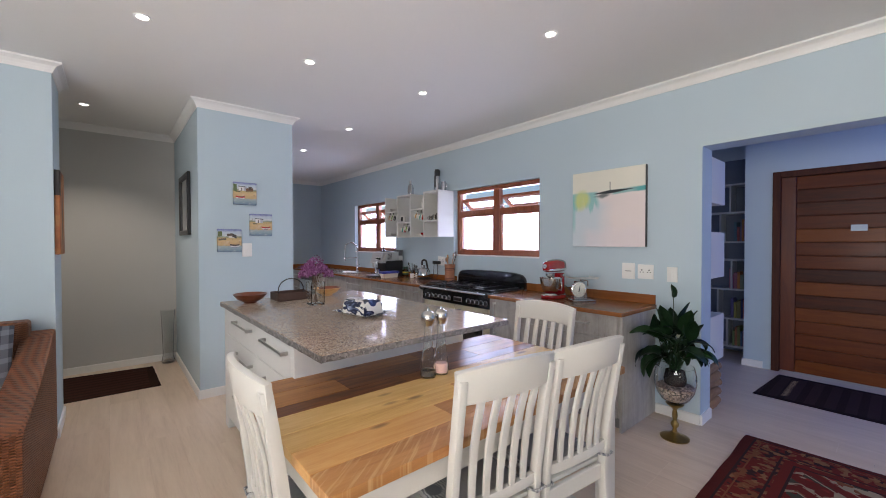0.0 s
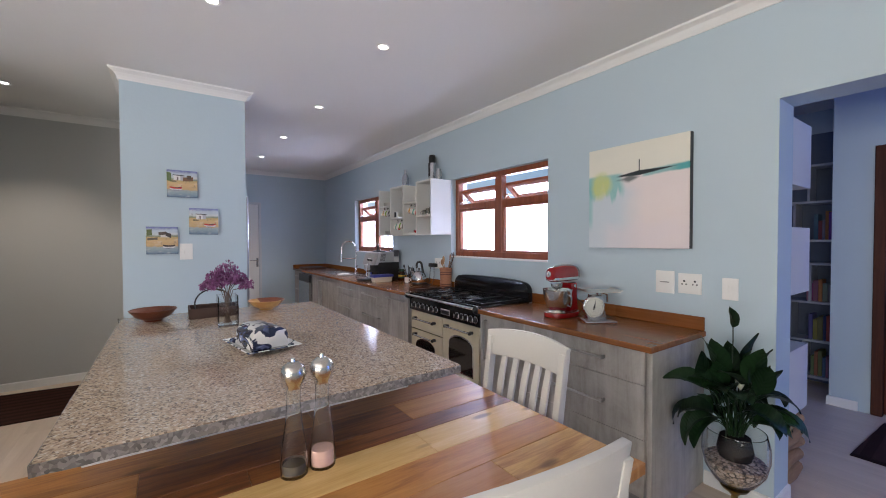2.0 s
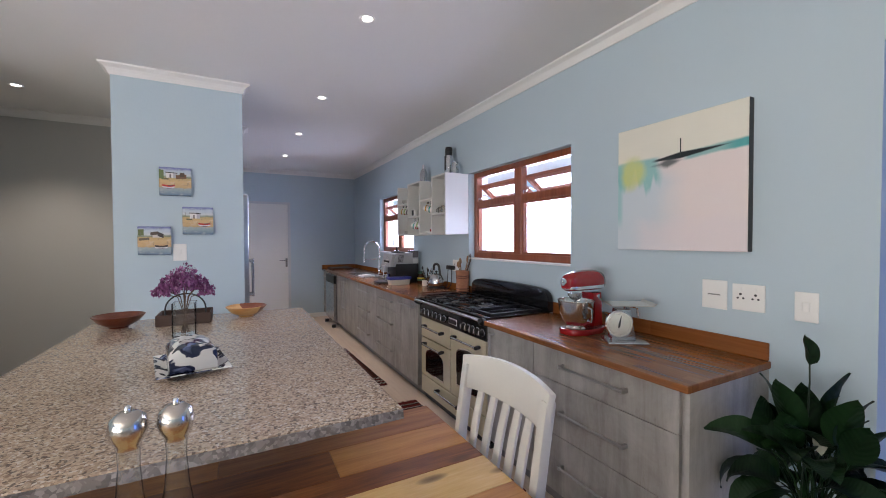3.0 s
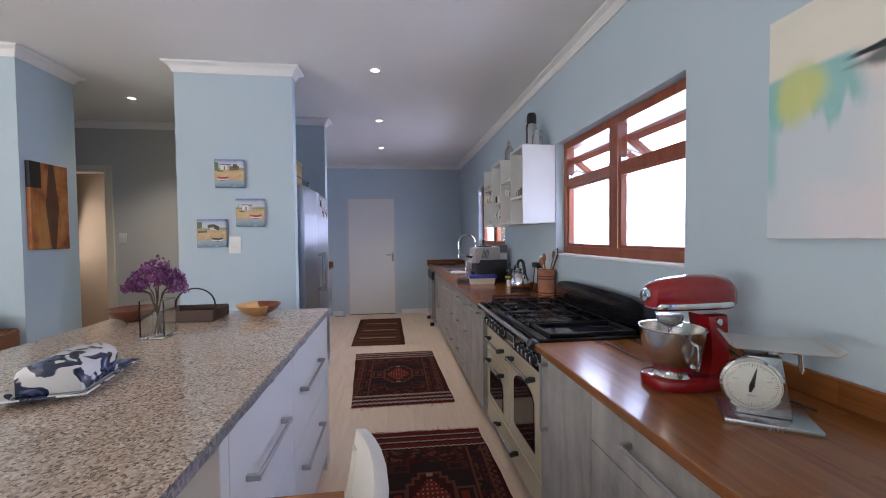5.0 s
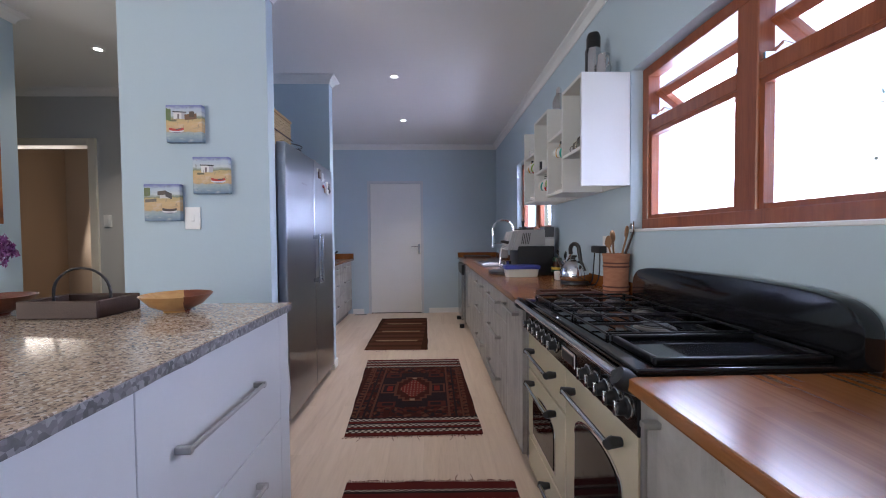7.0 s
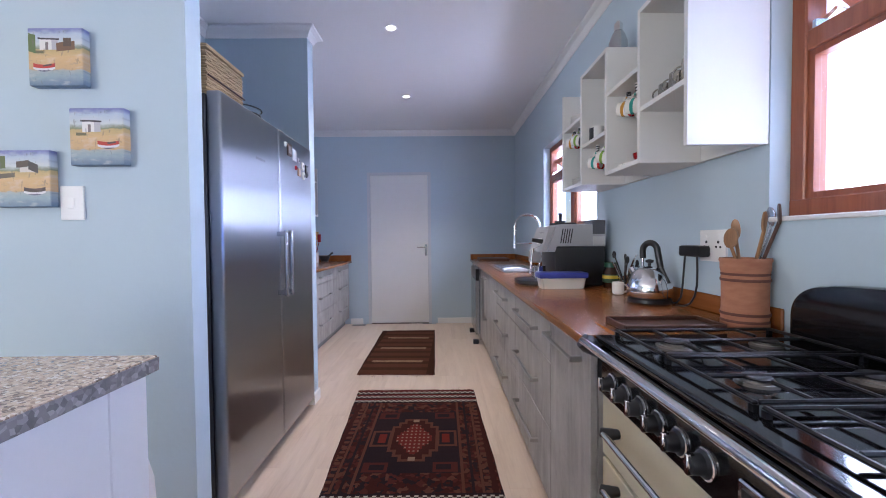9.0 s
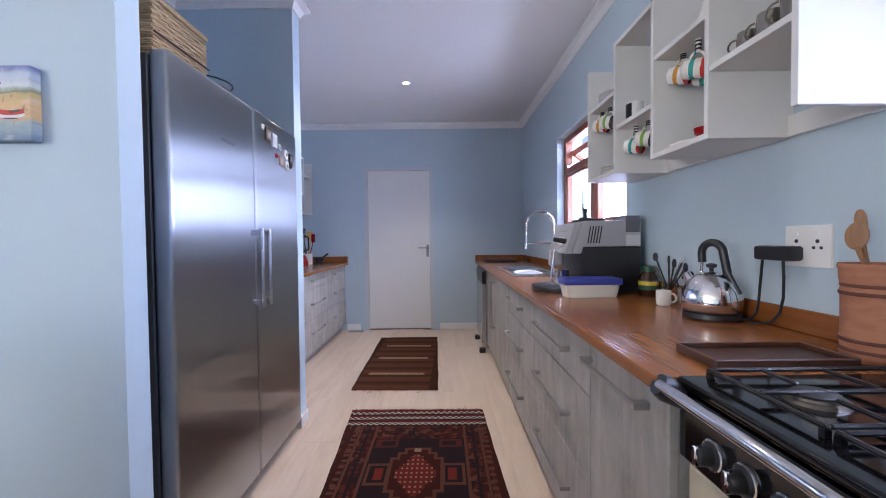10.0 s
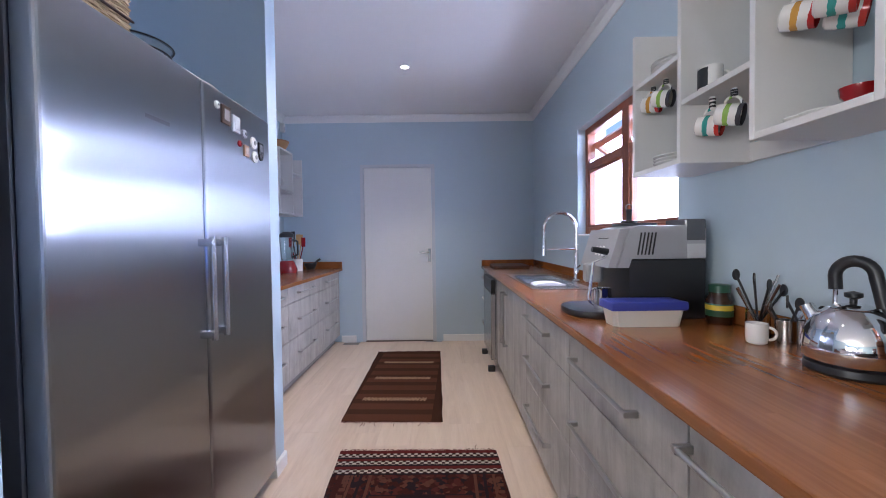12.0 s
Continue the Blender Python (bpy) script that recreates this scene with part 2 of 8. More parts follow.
def concrete_laminate():
    m = Mat("grey_washed_timber_laminate")
    v = m.world(scale=(9, 9, 1.4))
    a = m.noise(v, 1.0, 7, 0.65, 0.8)
    w = m.noise(m.world(), 5.0, 6, 0.7, 0.5)
    spots = m.ramp(m.noise(m.world(scale=(16, 16, 7)), 1.3, 4, 0.6), [(0.66, (0, 0, 0)), (0.74, (1, 1, 1))])
    f = m.math("MULTIPLY_ADD", a, 0.6, m.math("MULTIPLY", w, 0.42))
    c = m.ramp(f, [(0.3, (0.20, 0.18, 0.16)), (0.45, (0.34, 0.315, 0.285)), (0.58, (0.45, 0.425, 0.39)), (0.75, (0.57, 0.545, 0.51))])
    c = m.mix(m.math("MULTIPLY", spots, 0.3), c, (0.16, 0.14, 0.12))
    m.put(Base_Color=c, Roughness=0.42, Specular_IOR_Level=0.4)
    m.bump(a, 0.08, 0.002)
    return m.m


def brushed(name, col, rough=0.26, axis="z", stretch=0.0):
    m = Mat(name)
    s = {"z": (400, 400, 2), "y": (400, 2, 400), "x": (2, 400, 400)}[axis]
    v = m.coord(scale=s)
    a = m.noise(v, 1.0, 3)
    big = m.noise(m.coord(), 2.0, 3)
    m.put(Base_Color=m.mix(a, tuple(c * 0.97 for c in col), col), Metallic=1.0, Roughness=m.math("MULTIPLY_ADD", big, 0.04, m.math("MULTIPLY_ADD", a, 0.015, rough - 0.03)))
    if stretch:
        sharp = m.n("BsdfGlossy", Color=(*(c * 0.8 for c in col), 1), Roughness=0.1)
        both = m.n("MixShader", Fac=0.3, i1=m.b.outputs[0], i2=sharp.outputs[0])
        m.t.links.new(both.outputs[0], m.t.nodes["Material Output"].inputs["Surface"])
        tg = m.t.nodes.new("ShaderNodeTangent")
        tg.direction_type, tg.axis = "RADIAL", "Z"
        m.t.links.new(tg.outputs[0], m.b.inputs["Tangent"])
        m.put(Anisotropic=stretch)
    else:
        m.bump(a, 0.02, 0.0005)
    return m.m


def glow(name, col, strength):
    m = Mat(name)
    m.put(Base_Color=col, Emission_Color=(*col, 1), Emission_Strength=strength)
    return m.m


def thin_glass(name, tint=(1, 1, 1), rough=0.0, gloss=1.0):
    m = Mat(name)
    tr = m.n("BsdfTransparent", Color=(*tint, 1))
    gl = m.n("BsdfGlossy", Color=(gloss, gloss, gloss, 1), Roughness=rough)
    fr = m.n("Fresnel", IOR=1.45)
    mx = m.n("MixShader", Fac=fr.outputs[0], i1=tr.outputs[0], i2=gl.outputs[0])
    m.t.links.new(mx.outputs[0], m.t.nodes["Material Output"].inputs["Surface"])
    return m.m


def real_glass(name, tint=(1, 1, 1), ior=1.45):
    return Mat(name).put(Base_Color=tint, Transmission_Weight=1.0, Roughness=0.02, IOR=ior).m


WALL = wall_paint("pale_blue_wall_paint", (0.50, 0.60, 0.66))
CEIL = wall_paint("white_ceiling_paint", (0.81, 0.80, 0.78), 0.8)
TRIM = plain("white_gloss_trim", (0.80, 0.79, 0.77), 0.4, var=0.04)
HALLPAINT = wall_paint("warm_grey_wall_paint", (0.55, 0.545, 0.53))
TAN = wall_paint("tan_room_paint", (0.42, 0.33, 0.25))
GRANITE, GEDGE = granite(), granite_edge()
LAMINATE = concrete_laminate()
WHITEBOARD = plain("white_board", (0.70, 0.695, 0.68), 0.38, var=0.03, bump=0.02)
WHITEPAINT = plain("white_chair_paint", (0.62, 0.60, 0.555), 0.42, var=0.06, bump=0.06)
WOODTOP = stave_top()
PLANKWOOD = wood("acacia_table_plank", [(0.12, (0.13, 0.04, 0.014)), (0.32, (0.36, 0.15, 0.045)), (0.5, (0.55, 0.29, 0.10)), (0.68, (0.66, 0.42, 0.18)), (0.88, (0.75, 0.56, 0.32))], "x", 1.0, 0.3, 0.25, True, 0.8, 0.1)
FRAMEWOOD = wood("varnished_red_hardwood", [(0.25, (0.128, 0.030, 0.011)), (0.5, (0.240, 0.065, 0.023)), (0.75, (0.320, 0.103, 0.041))], "z", 1.2, 0.35, 0.2)
DOORWOOD = wood("front_door_board", [(0.15, (0.036, 0.005, 0.001)), (0.4, (0.089, 0.016, 0.002)), (0.62, (0.137, 0.027, 0.003)), (0.85, (0.184, 0.046, 0.005))], "y", 1.2, 0.45, 0.05, True, spec=0.25)
FLOORWOOD = wood("limed_oak_floor_plank", [(0.2, (0.509, 0.383, 0.283)), (0.45, (0.636, 0.502, 0.389)), (0.65, (0.700, 0.567, 0.446)), (0.9, (0.753, 0.627, 0.514))], "y", 0.8, 0.36, 0.0, True, 0.0, 0.04, 0.45, 0.16)
DARKWOOD = wood("dark_stained_wood", [(0.3, (0.03, 0.012, 0.007)), (0.6, (0.075, 0.03, 0.016)), (0.8, (0.11, 0.05, 0.028))], "x", 1.5, 0.45)
DOORFRAME = wood("dark_door_frame_timber", [(0.25, (0.035, 0.011, 0.006)), (0.5, (0.075, 0.022, 0.01)), (0.75, (0.11, 0.036, 0.015))], "z", 1.2, 0.6, 0.0, spec=0.25)
STEEL = brushed("brushed_steel", (0.56, 0.57, 0.59), 0.27, "z")
HANDLE = brushed("brushed_nickel_handle", (0.50, 0.49, 0.47), 0.3, "y")
CHROME = plain("polished_chrome", (0.78, 0.78, 0.79), 0.07, 1.0, var=0.03, bump=0.0, rvar=0.03)
BLACKGLOSS = plain("black_enamel", (0.007, 0.007, 0.008), 0.09, var=0.2, bump=0.01, rvar=0.04)
GRATE = plain("black_vitreous_grate", (0.005, 0.005, 0.006), 0.34, var=0.2, bump=0.03, spec=0.25)
BLACKMATT = plain("black_cast_iron", (0.014, 0.014, 0.015), 0.45, var=0.25, bump=0.2)
BLACKPLASTIC = plain("black_plastic", (0.016, 0.016, 0.018), 0.38, var=0.2, bump=0.05)
CREAM = plain("cream_enamel", (0.68, 0.60, 0.42), 0.2, var=0.05, bump=0.01, coat=0.3)
REDENAMEL = plain("red_enamel", (0.26, 0.005, 0.008), 0.14, var=0.1, bump=0.0, coat=0.6, rvar=0.04)
SOCKET = plain("white_plastic", (0.80, 0.79, 0.76), 0.35, var=0.03, bump=0.0)
DARKGLASS = plain("dark_oven_glass", (0.008, 0.008, 0.009), 0.06, var=0.1, bump=0.0, rvar=0.02)
GREYSHELF = plain("pale_grey_board", (0.70, 0.685, 0.65), 0.45, var=0.04, bump=0.03)
BRASS = plain("aged_brass", (0.42, 0.29, 0.10), 0.3, 1.0, var=0.25, bump=0.1)
GLASS = real_glass("window_glass")
VASEGLASS = real_glass("clear_vessel_glass", (0.97, 0.99, 0.98))
LAMPGLOW = glow("downlight_glow", (1.0, 0.93, 0.82), 14.0)

# ---- structure ----
CZ, WX, WT, EY = 2.62, 3.81, 0.22, 8.49
WIN1, WIN2, SILL, HEAD = (3.032, 4.345), (5.69, 7.005), 1.217, 2.035


def wall_with_holes(name, axis, a0, a1, t0, t1, holes, material=None, z0=-0.02, z1=CZ):
    """A wall along axis from a0 to a1, t0..t1 thick; holes are (from, to, bottom, top)."""
    bm = nb()

    def piece(p, q, lo, hi):
        if q - p > 1e-4 and hi - lo > 1e-4:
            if axis == "y":
                box(bm, t0, t1, p, q, lo, hi)
            else:
                box(bm, p, q, t0, t1, lo, hi)
    at = a0
    for p, q, lo, hi in sorted(holes):
        piece(at, p, z0, z1)
        piece(p, q, z0, lo)
        piece(p, q, hi, z1)
        at = q
    piece(at, a1, z0, z1)
    return solid(name, bm, material or WALL, "pale blue painted plaster wall", "wall", "structure")


wall_with_holes("wall_east", "y", -3.5, EY, WX, WX + WT, [(-0.5, 1.588, -0.02, 2.08), (*WIN1, SILL, HEAD), (*WIN2, SILL, HEAD)])
wall_with_holes("wall_north", "x", 0.65, WX, EY, EY + 0.12, [(1.795, 2.66, -0.02, 2.065)])
wall_with_holes("wall_kitchen_west", "y", 6.32, EY, 0.65, 0.9, [])
wall_with_holes("wall_pier", "x", 1.045, 1.882, 5.875, 5.985, [])
wall_with_holes("wall_fridge_back", "y", 4.685, 5.875, 1.045, 1.18, [])
wall_with_holes("wall_column", "x", 1.045, 1.86, 4.595, 4.685, [])
wall_with_holes("wall_hall_east", "y", 5.985, 6.2, 1.045, 1.18, [])
wall_with_holes("wall_hall_end", "x", -1.6, 1.18, 6.2, 6.32, [(-1.3, -0.46, -0.02, 2.1)], HALLPAINT)
wall_with_holes("wall_hall_west", "y", 4.92, 6.32, -1.72, -1.6, [], HALLPAINT)
wall_with_holes("wall_block", "x", -2.2, 0.16, 4.45, 4.92, [])
wall_with_holes("wall_west", "y", -3.5, 4.92, -2.32, -2.2, [(-1.75, 1.45, 0.3, 2.2)])
wall_with_holes("wall_south", "x", -2.32, 4.03, -3.62, -3.5, [(-2.1, -0.9, 0.0, 2.2)])
wall_with_holes("wall_hall_room", "x", -2.6, 0.3, 8.2, 8.3, [], TAN)
wall_with_holes("wall_hall_room_east", "y", 6.32, 8.2, 0.2, 0.3, [], TAN)
wall_with_holes("wall_hall_room_west", "y", 6.32, 8.2, -2.6, -2.5, [], TAN)
wall_with_holes("wall_lobby_door", "y", -0.9, 1.77, 5.85, 6.6, [(0.42, 1.53, -0.02, 2.11)])
wall_with_holes("wall_lobby_shelf", "y", 1.77, 2.9, 6.5, 6.6, [])
wall_with_holes("wall_lobby_north", "x", 4.03, 6.6, 2.9, 2.96, [])
wall_with_holes("wall_lobby_south", "x", 4.03, 6.6, -0.96, -0.9, [])
solid("ceiling", B(-2.6, 6.7, -3.6, 8.7, CZ, CZ + 0.12), CEIL, "flat white painted plaster ceiling", "ceiling", "structure")
solid("subfloor", B(-2.7, 6.7, -3.7, 8.7, -0.1, -0.009), plain("screed", (0.3, 0.28, 0.26), 0.8), "grey screed under the floor boards", "floor", "structure")
solid("ground", B(-60, 60, -60, 60, -0.3, -0.14), plain("garden_ground", (0.22, 0.21, 0.16), 0.9, var=0.3), "pale garden ground outside", "ground", "structure")


def moulding(name, pts, prof, material, label, category):
    """A profile of (out from the wall, height) drawn round a line with the room on its left."""
    bm, closed, rings = nb(), pts[0] == pts[-1], []
    p = [Vector(q) for q in (pts[:-1] if closed else pts)]
    k = len(p)
    for i in range(k):
        a = p[i - 1] if i or closed else None
        b = p[(i + 1) % k] if i < k - 1 or closed else None
        n1 = Vector((-(p[i] - a).y, (p[i] - a).x)).normalized() if a is not None else None
        n2 = Vector((-(b - p[i]).y, (b - p[i]).x)).normalized() if b is not None else None
        n1, n2 = n1 or n2, n2 or n1
        off = (n1 + n2) / (1 + n1.dot(n2))
        rings.append([bm.verts.new((p[i].x + off.x * d, p[i].y + off.y * d, z)) for d, z in prof])
    for i in range(k if closed else k - 1):
        a, b = rings[i], rings[(i + 1) % k]
        for j in range(len(prof)):
            bm.faces.new((a[j], b[j], b[(j + 1) % len(prof)], a[(j + 1) % len(prof)]))
    if not closed:
        bm.faces.new(rings[0][::-1])
        bm.faces.new(rings[-1])
    return solid(name, bm, material, label, category, "structure")


ROOM = [(WX, -3.5), (WX, EY), (0.9, EY), (0.9, 6.32), (1.18, 6.32), (1.18, 5.985), (1.882, 5.985), (1.882, 5.875), (1.18, 5.875), (1.18, 4.685), (1.86, 4.685), (1.86, 4.595), (1.045, 4.595), (1.045, 6.2), (-1.6, 6.2), (-1.6, 4.92), (0.16, 4.92), (0.16, 4.45), (-2.2, 4.45), (-2.2, -3.5), (WX, -3.5)]
COVE = [(-0.001, CZ - 0.07), (0.008, CZ - 0.07), (0.010, CZ - 0.06), (0.016, CZ - 0.046), (0.028, CZ - 0.028), (0.044, CZ - 0.018), (0.056, CZ - 0.012), (0.058, CZ + 0.001), (-0.001, CZ + 0.001)]
moulding("cornice", ROOM, COVE, TRIM, "white moulded plaster cornice along the ceiling", "cornice")
SKIRT = [(-0.001, -0.005), (0.014, -0.005), (0.014, 0.066), (0.009, 0.075), (-0.001, 0.075)]
for run in ([(WX, 1.588), (WX, 1.9)], [(WX, EY), (2.74, EY)], [(1.72, EY), (1.55, EY)], [(1.882, 5.99), (1.882, 5.875), (1.84, 5.875)], [(1.86, 4.69), (1.86, 4.595), (1.045, 4.595), (1.045, 6.2), (-0.39, 6.2)],
            [(0.16, 4.92), (0.16, 4.45), (-2.2, 4.45), (-2.2, -3.5), (-2.12, -3.5)], [(WX + WT, 1.588), (WX, 1.588)], [(5.85, -0.9), (5.85, 0.36)], [(5.85, 1.60), (5.85, 1.77), (6.5, 1.77)]):
    moulding("baseboard", run, SKIRT, TRIM, "low white painted baseboard along the wall", "baseboard")

# ---- windows and doors of the shell ----
def kitchen_window(name, y0, y1):
    win = thing(name, (WX + 0.06, (y0 + y1) / 2, SILL), "red-brown varnished timber window with two open top vents", "window", kind="structure")
    xf, xb, ym, zt = WX + 0.06, WX + 0.125, (y0 + y1) / 2 - 0.012, 1.735
    bm = nb()
    box(bm, xf, xb, y0, y1, SILL, SILL + 0.055, 0.004)
    box(bm, xf, xb, y0, y1, HEAD - 0.05, HEAD, 0.004)
    for a, b in ((y0, y0 + 0.05), (ym - 0.046, ym + 0.046), (y1 - 0.05, y1)):
        box(bm, xf + 0.001, xb - 0.001, a, b, SILL + 0.05, HEAD - 0.045, 0.004)
    part("window_frame", bm, FRAMEWOOD, win)
    part("window_sill", B(WX - 0.006, xf, y0 + 0.002, y1 - 0.002, SILL - 0.012, SILL + 0.003, bevel=0.003), TRIM, win, "white painted inner sill")
    for a, b in ((y0 + 0.05, ym - 0.046), (ym + 0.046, y1 - 0.05)):
        part("transom", B(xf + 0.003, xb - 0.003, a, b, zt - 0.03, zt + 0.03, bevel=0.004), FRAMEWOOD, win)
        bm = nb()
        for q in ((a, a + 0.018, SILL + 0.055, zt - 0.03), (b - 0.018, b, SILL + 0.055, zt - 0.03), (a + 0.018, b - 0.018, SILL + 0.055, SILL + 0.073), (a + 0.018, b - 0.018, zt - 0.048, zt - 0.03)):
            box(bm, xf + 0.012, xb - 0.015, *q)
        part("glazing_bead", bm, FRAMEWOOD, win)
        pane = part("pane", B(xf + 0.03, xf + 0.034, a + 0.005, b - 0.005, SILL + 0.05, zt - 0.02), GLASS, win)
        pane.visible_shadow = False
        m = pose(xf + 0.045, 0, HEAD - 0.125, 0, -52, 0)
        w, h = (a + 0.006, b - 0.006), 0.205
        bm = nb()
        for q in ((w[0], w[0] + 0.042, -h, 0), (w[1] - 0.042, w[1], -h, 0), (w[0] + 0.042, w[1] - 0.042, -0.042, -0.0005), (w[0] + 0.042, w[1] - 0.042, -h + 0.0005, -h + 0.042)):
            box(bm, -0.018, 0.018, *q, 0.003)
        bmesh.ops.transform(bm, matrix=m, verts=bm.verts)
        vent = part("vent_sash", bm, FRAMEWOOD, win)
        bm = B(-0.002, 0.002, w[0] + 0.04, w[1] - 0.04, -h + 0.04, -0.04)
        bmesh.ops.transform(bm, matrix=m, verts=bm.verts)
        pane = part("pane", bm, GLASS, vent)
        pane.visible_shadow = False
        for yy in (a + 0.012, b - 0.012):
            bm = tube(nb(), [(xf + 0.02, yy, zt + 0.035), (xf + 0.075, yy, zt + 0.09), (xf + 0.13, yy, zt + 0.075)], 0.006, 6)
            box(bm, xf + 0.012, xf + 0.05, yy - 0.006, yy + 0.006, zt + 0.03, zt + 0.055)
            part("stay", bm, CHROME, vent, "steel window stay")
    return win


kitchen_window("window_1", *WIN1)
kitchen_window("window_2", *WIN2)

d = thing("door_1", (2.23, EY, 0), "closed white flush door with a steel lever handle", "door", kind="structure")
bm = nb()
box(bm, 1.795, 1.835, EY - 0.012, EY + 0.09, 0, 2.064)
box(bm, 2.62, 2.66, EY - 0.012, EY + 0.09, 0, 2.064)
box(bm, 1.835, 2.62, EY - 0.012, EY + 0.09, 2.028, 2.064)
part("door_frame", bm, plain("pale_grey_blue_paint", (0.56, 0.58, 0.60), 0.45), d)
leaf = part("door_leaf", B(1.838, 2.617, EY + 0.004, EY + 0.044, 0.012, 2.026, bevel=0.002), plain("white_door_paint", (0.74, 0.73, 0.70), 0.4, var=0.05), d)
bm = B(2.572, 2.606, EY - 0.006, EY + 0.004, 0.93, 1.085, bevel=0.003)
tube(bm, [(2.589, EY, 1.045), (2.589, EY - 0.045, 1.045)], 0.009, 10)
tube(bm, [(2.592, EY - 0.045, 1.045), (2.47, EY - 0.045, 1.045)], [0.009, 0.008], 10)
part("door_handle", bm, STEEL, leaf, "brushed steel lever handle", True)
part("threshold", B(1.835, 2.62, EY - 0.01, EY + 0.05, 0.0005, 0.006), DARKWOOD, d, "dark strip under the door")

d = thing("door_2", (5.87, 0.97, 0), "wide brown timber front door of horizontal boards", "door", kind="structure")
bm = nb()
for q in ((1.465, 1.53, 0, 2.108), (0.42, 0.485, 0, 2.108), (0.485, 1.465, 2.045, 2.108)):
    box(bm, 5.835, 5.93, *q, 0.004)
part("door_frame", bm, DOORFRAME, d, "dark red-brown timber door frame")
leaf = part("door_leaf", B(5.885, 5.92, 0.488, 1.462, 0.02, 2.042), DOORWOOD, d)
STILE = wood("front_door_stile", [(0.15, (0.048, 0.007, 0.001)), (0.45, (0.106, 0.017, 0.002)), (0.8, (0.173, 0.034, 0.004))], "z", 1.2, 0.42, 0.1)
part("stile", B(5.862, 5.884, 1.345, 1.462, 0.02, 2.042, bevel=0.003), STILE, leaf)
part("stile", B(5.862, 5.884, 0.488, 0.60, 0.02, 2.042, bevel=0.003), STILE, leaf)
slat = None
for i in range(15):
    z = 0.022 + i * 0.1347
    if slat is None:
        slat = part("board", B(5.864, 5.8845, 0.602, 1.343, 0.022, 0.022 + 0.131, bevel=0.007, seg=2), DOORWOOD, leaf)
    else:
        o = new("board", slat.data)
        o.parent, o.location = leaf, (0, 0, i * 0.1347)
part("name_plate", B(5.857, 5.864, 0.84, 0.95, 1.475, 1.535, bevel=0.002), plain("plaque_enamel", (0.5, 0.55, 0.5), 0.4), leaf, "small pale plaque on the boards")

d = thing("door_3", (-0.88, 6.2, 0), "open doorway in a cream painted frame", "doorway", kind="structure")
bm = nb()
for q in ((-0.475, -0.40, 0, 2.155), (-1.36, -1.285, 0, 2.155), (-1.285, -0.475, 2.085, 2.155)):
    box(bm, q[0], q[1], 6.18, 6.33, q[2], q[3], 0.004)
part("door_frame", bm, plain("cream_gloss", (0.72, 0.66, 0.55), 0.4), d)


# ---- cabinets ----
def bar_handle(s, xf, y0, y1, z0, z1):
    """A bar on two posts, s metres out of a front at xf."""
    bm, x = nb(), xf + s * 0.032
    if abs(y1 - y0) > abs(z1 - z0):
        tube(bm, [(x, y0, z0), (x, y1, z0)], 0.0065, 10)
        for y in (y0 + 0.006, y1 - 0.006):
            box(bm, min(xf, x + s * 0.006), max(xf, x + s * 0.006), y - 0.007, y + 0.007, z0 - 0.009, z0 + 0.009, 0.002)
    else:
        tube(bm, [(x, y0, z0), (x, y0, z1)], 0.0065, 10)
        for z in (z0 + 0.006, z1 - 0.006):
            box(bm, min(xf, x + s * 0.006), max(xf, x + s * 0.006), y0 - 0.009, y0 + 0.009, z - 0.007, z + 0.007, 0.002)
    return bm


def cabinet(name, label, s, xf, xb, y0, y1, top, fronts, material, kick=0.09, group="", ends=None):
    """A base unit with its fronts at xf; fronts are (kind, y0, y1, z0, z1, handle)."""
    c = thing(name, ((xf + xb) / 2, (y0 + y1) / 2, 0), label, "cabinet", group)
    b0 = xf - s * 0.02
    part("body", B(min(b0, xb), max(b0, xb), y0 + 0.001, y1 - 0.001, kick, top), ends or material, c)
    p0 = xf - s * 0.06
    part("plinth", B(min(p0, xb), max(p0, xb), y0 + 0.001, y1 - 0.001, 0.0, kick), plain("plinth_board", (0.22, 0.21, 0.2), 0.5), c, "recessed grey plinth")
    for kind, a, b, z0, z1, h in fronts:
        f0 = xf - s * 0.019
        f = part(kind, B(min(xf, f0), max(xf, f0), a + 0.0015, b - 0.0015, z0 + 0.0015, z1 - 0.0015, bevel=0.0012), material, c)
        if h:
            part("handle", bar_handle(s, xf, *h), HANDLE, f, "brushed steel bar handle", True)
    return c


XF, TOP = 3.24, 0.836
G = "grey kitchen base units"
L3 = "grey washed timber-effect base unit with three drawers"


def drawers3(y0, y1, h0, h1):
    return [("drawer_front", y0, y1, 0.662, TOP, (h0, h1, 0.758, 0.758)), ("drawer_front", y0, y1, 0.388, 0.662, (h0, h1, 0.525, 0.525)), ("drawer_front", y0, y1, 0.092, 0.388, (h0, h1, 0.25, 0.25))]


ENDP = LAMINATE
cabinet("base_cabinet", L3 + " beside the plant", -1, XF, 3.795, 1.925, 2.748, TOP, drawers3(1.945, 2.748, 2.16, 2.53), LAMINATE, group=G)
solid("end_panel", B(3.235, 3.807, 1.906, 1.9245, 0.0, TOP, bevel=0.001), LAMINATE, "grey timber-effect end panel of the units", "panel")
cabinet("base_cabinet", "narrow grey timber-effect cupboard beside the cooker", -1, XF, 3.795, 2.75, 3.194, TOP, [("door", 2.75, 3.194, 0.092, TOP, (3.12, 3.12, 0.51, 0.80))], LAMINATE, group=G)
XF, TOP = 3.222, 0.846
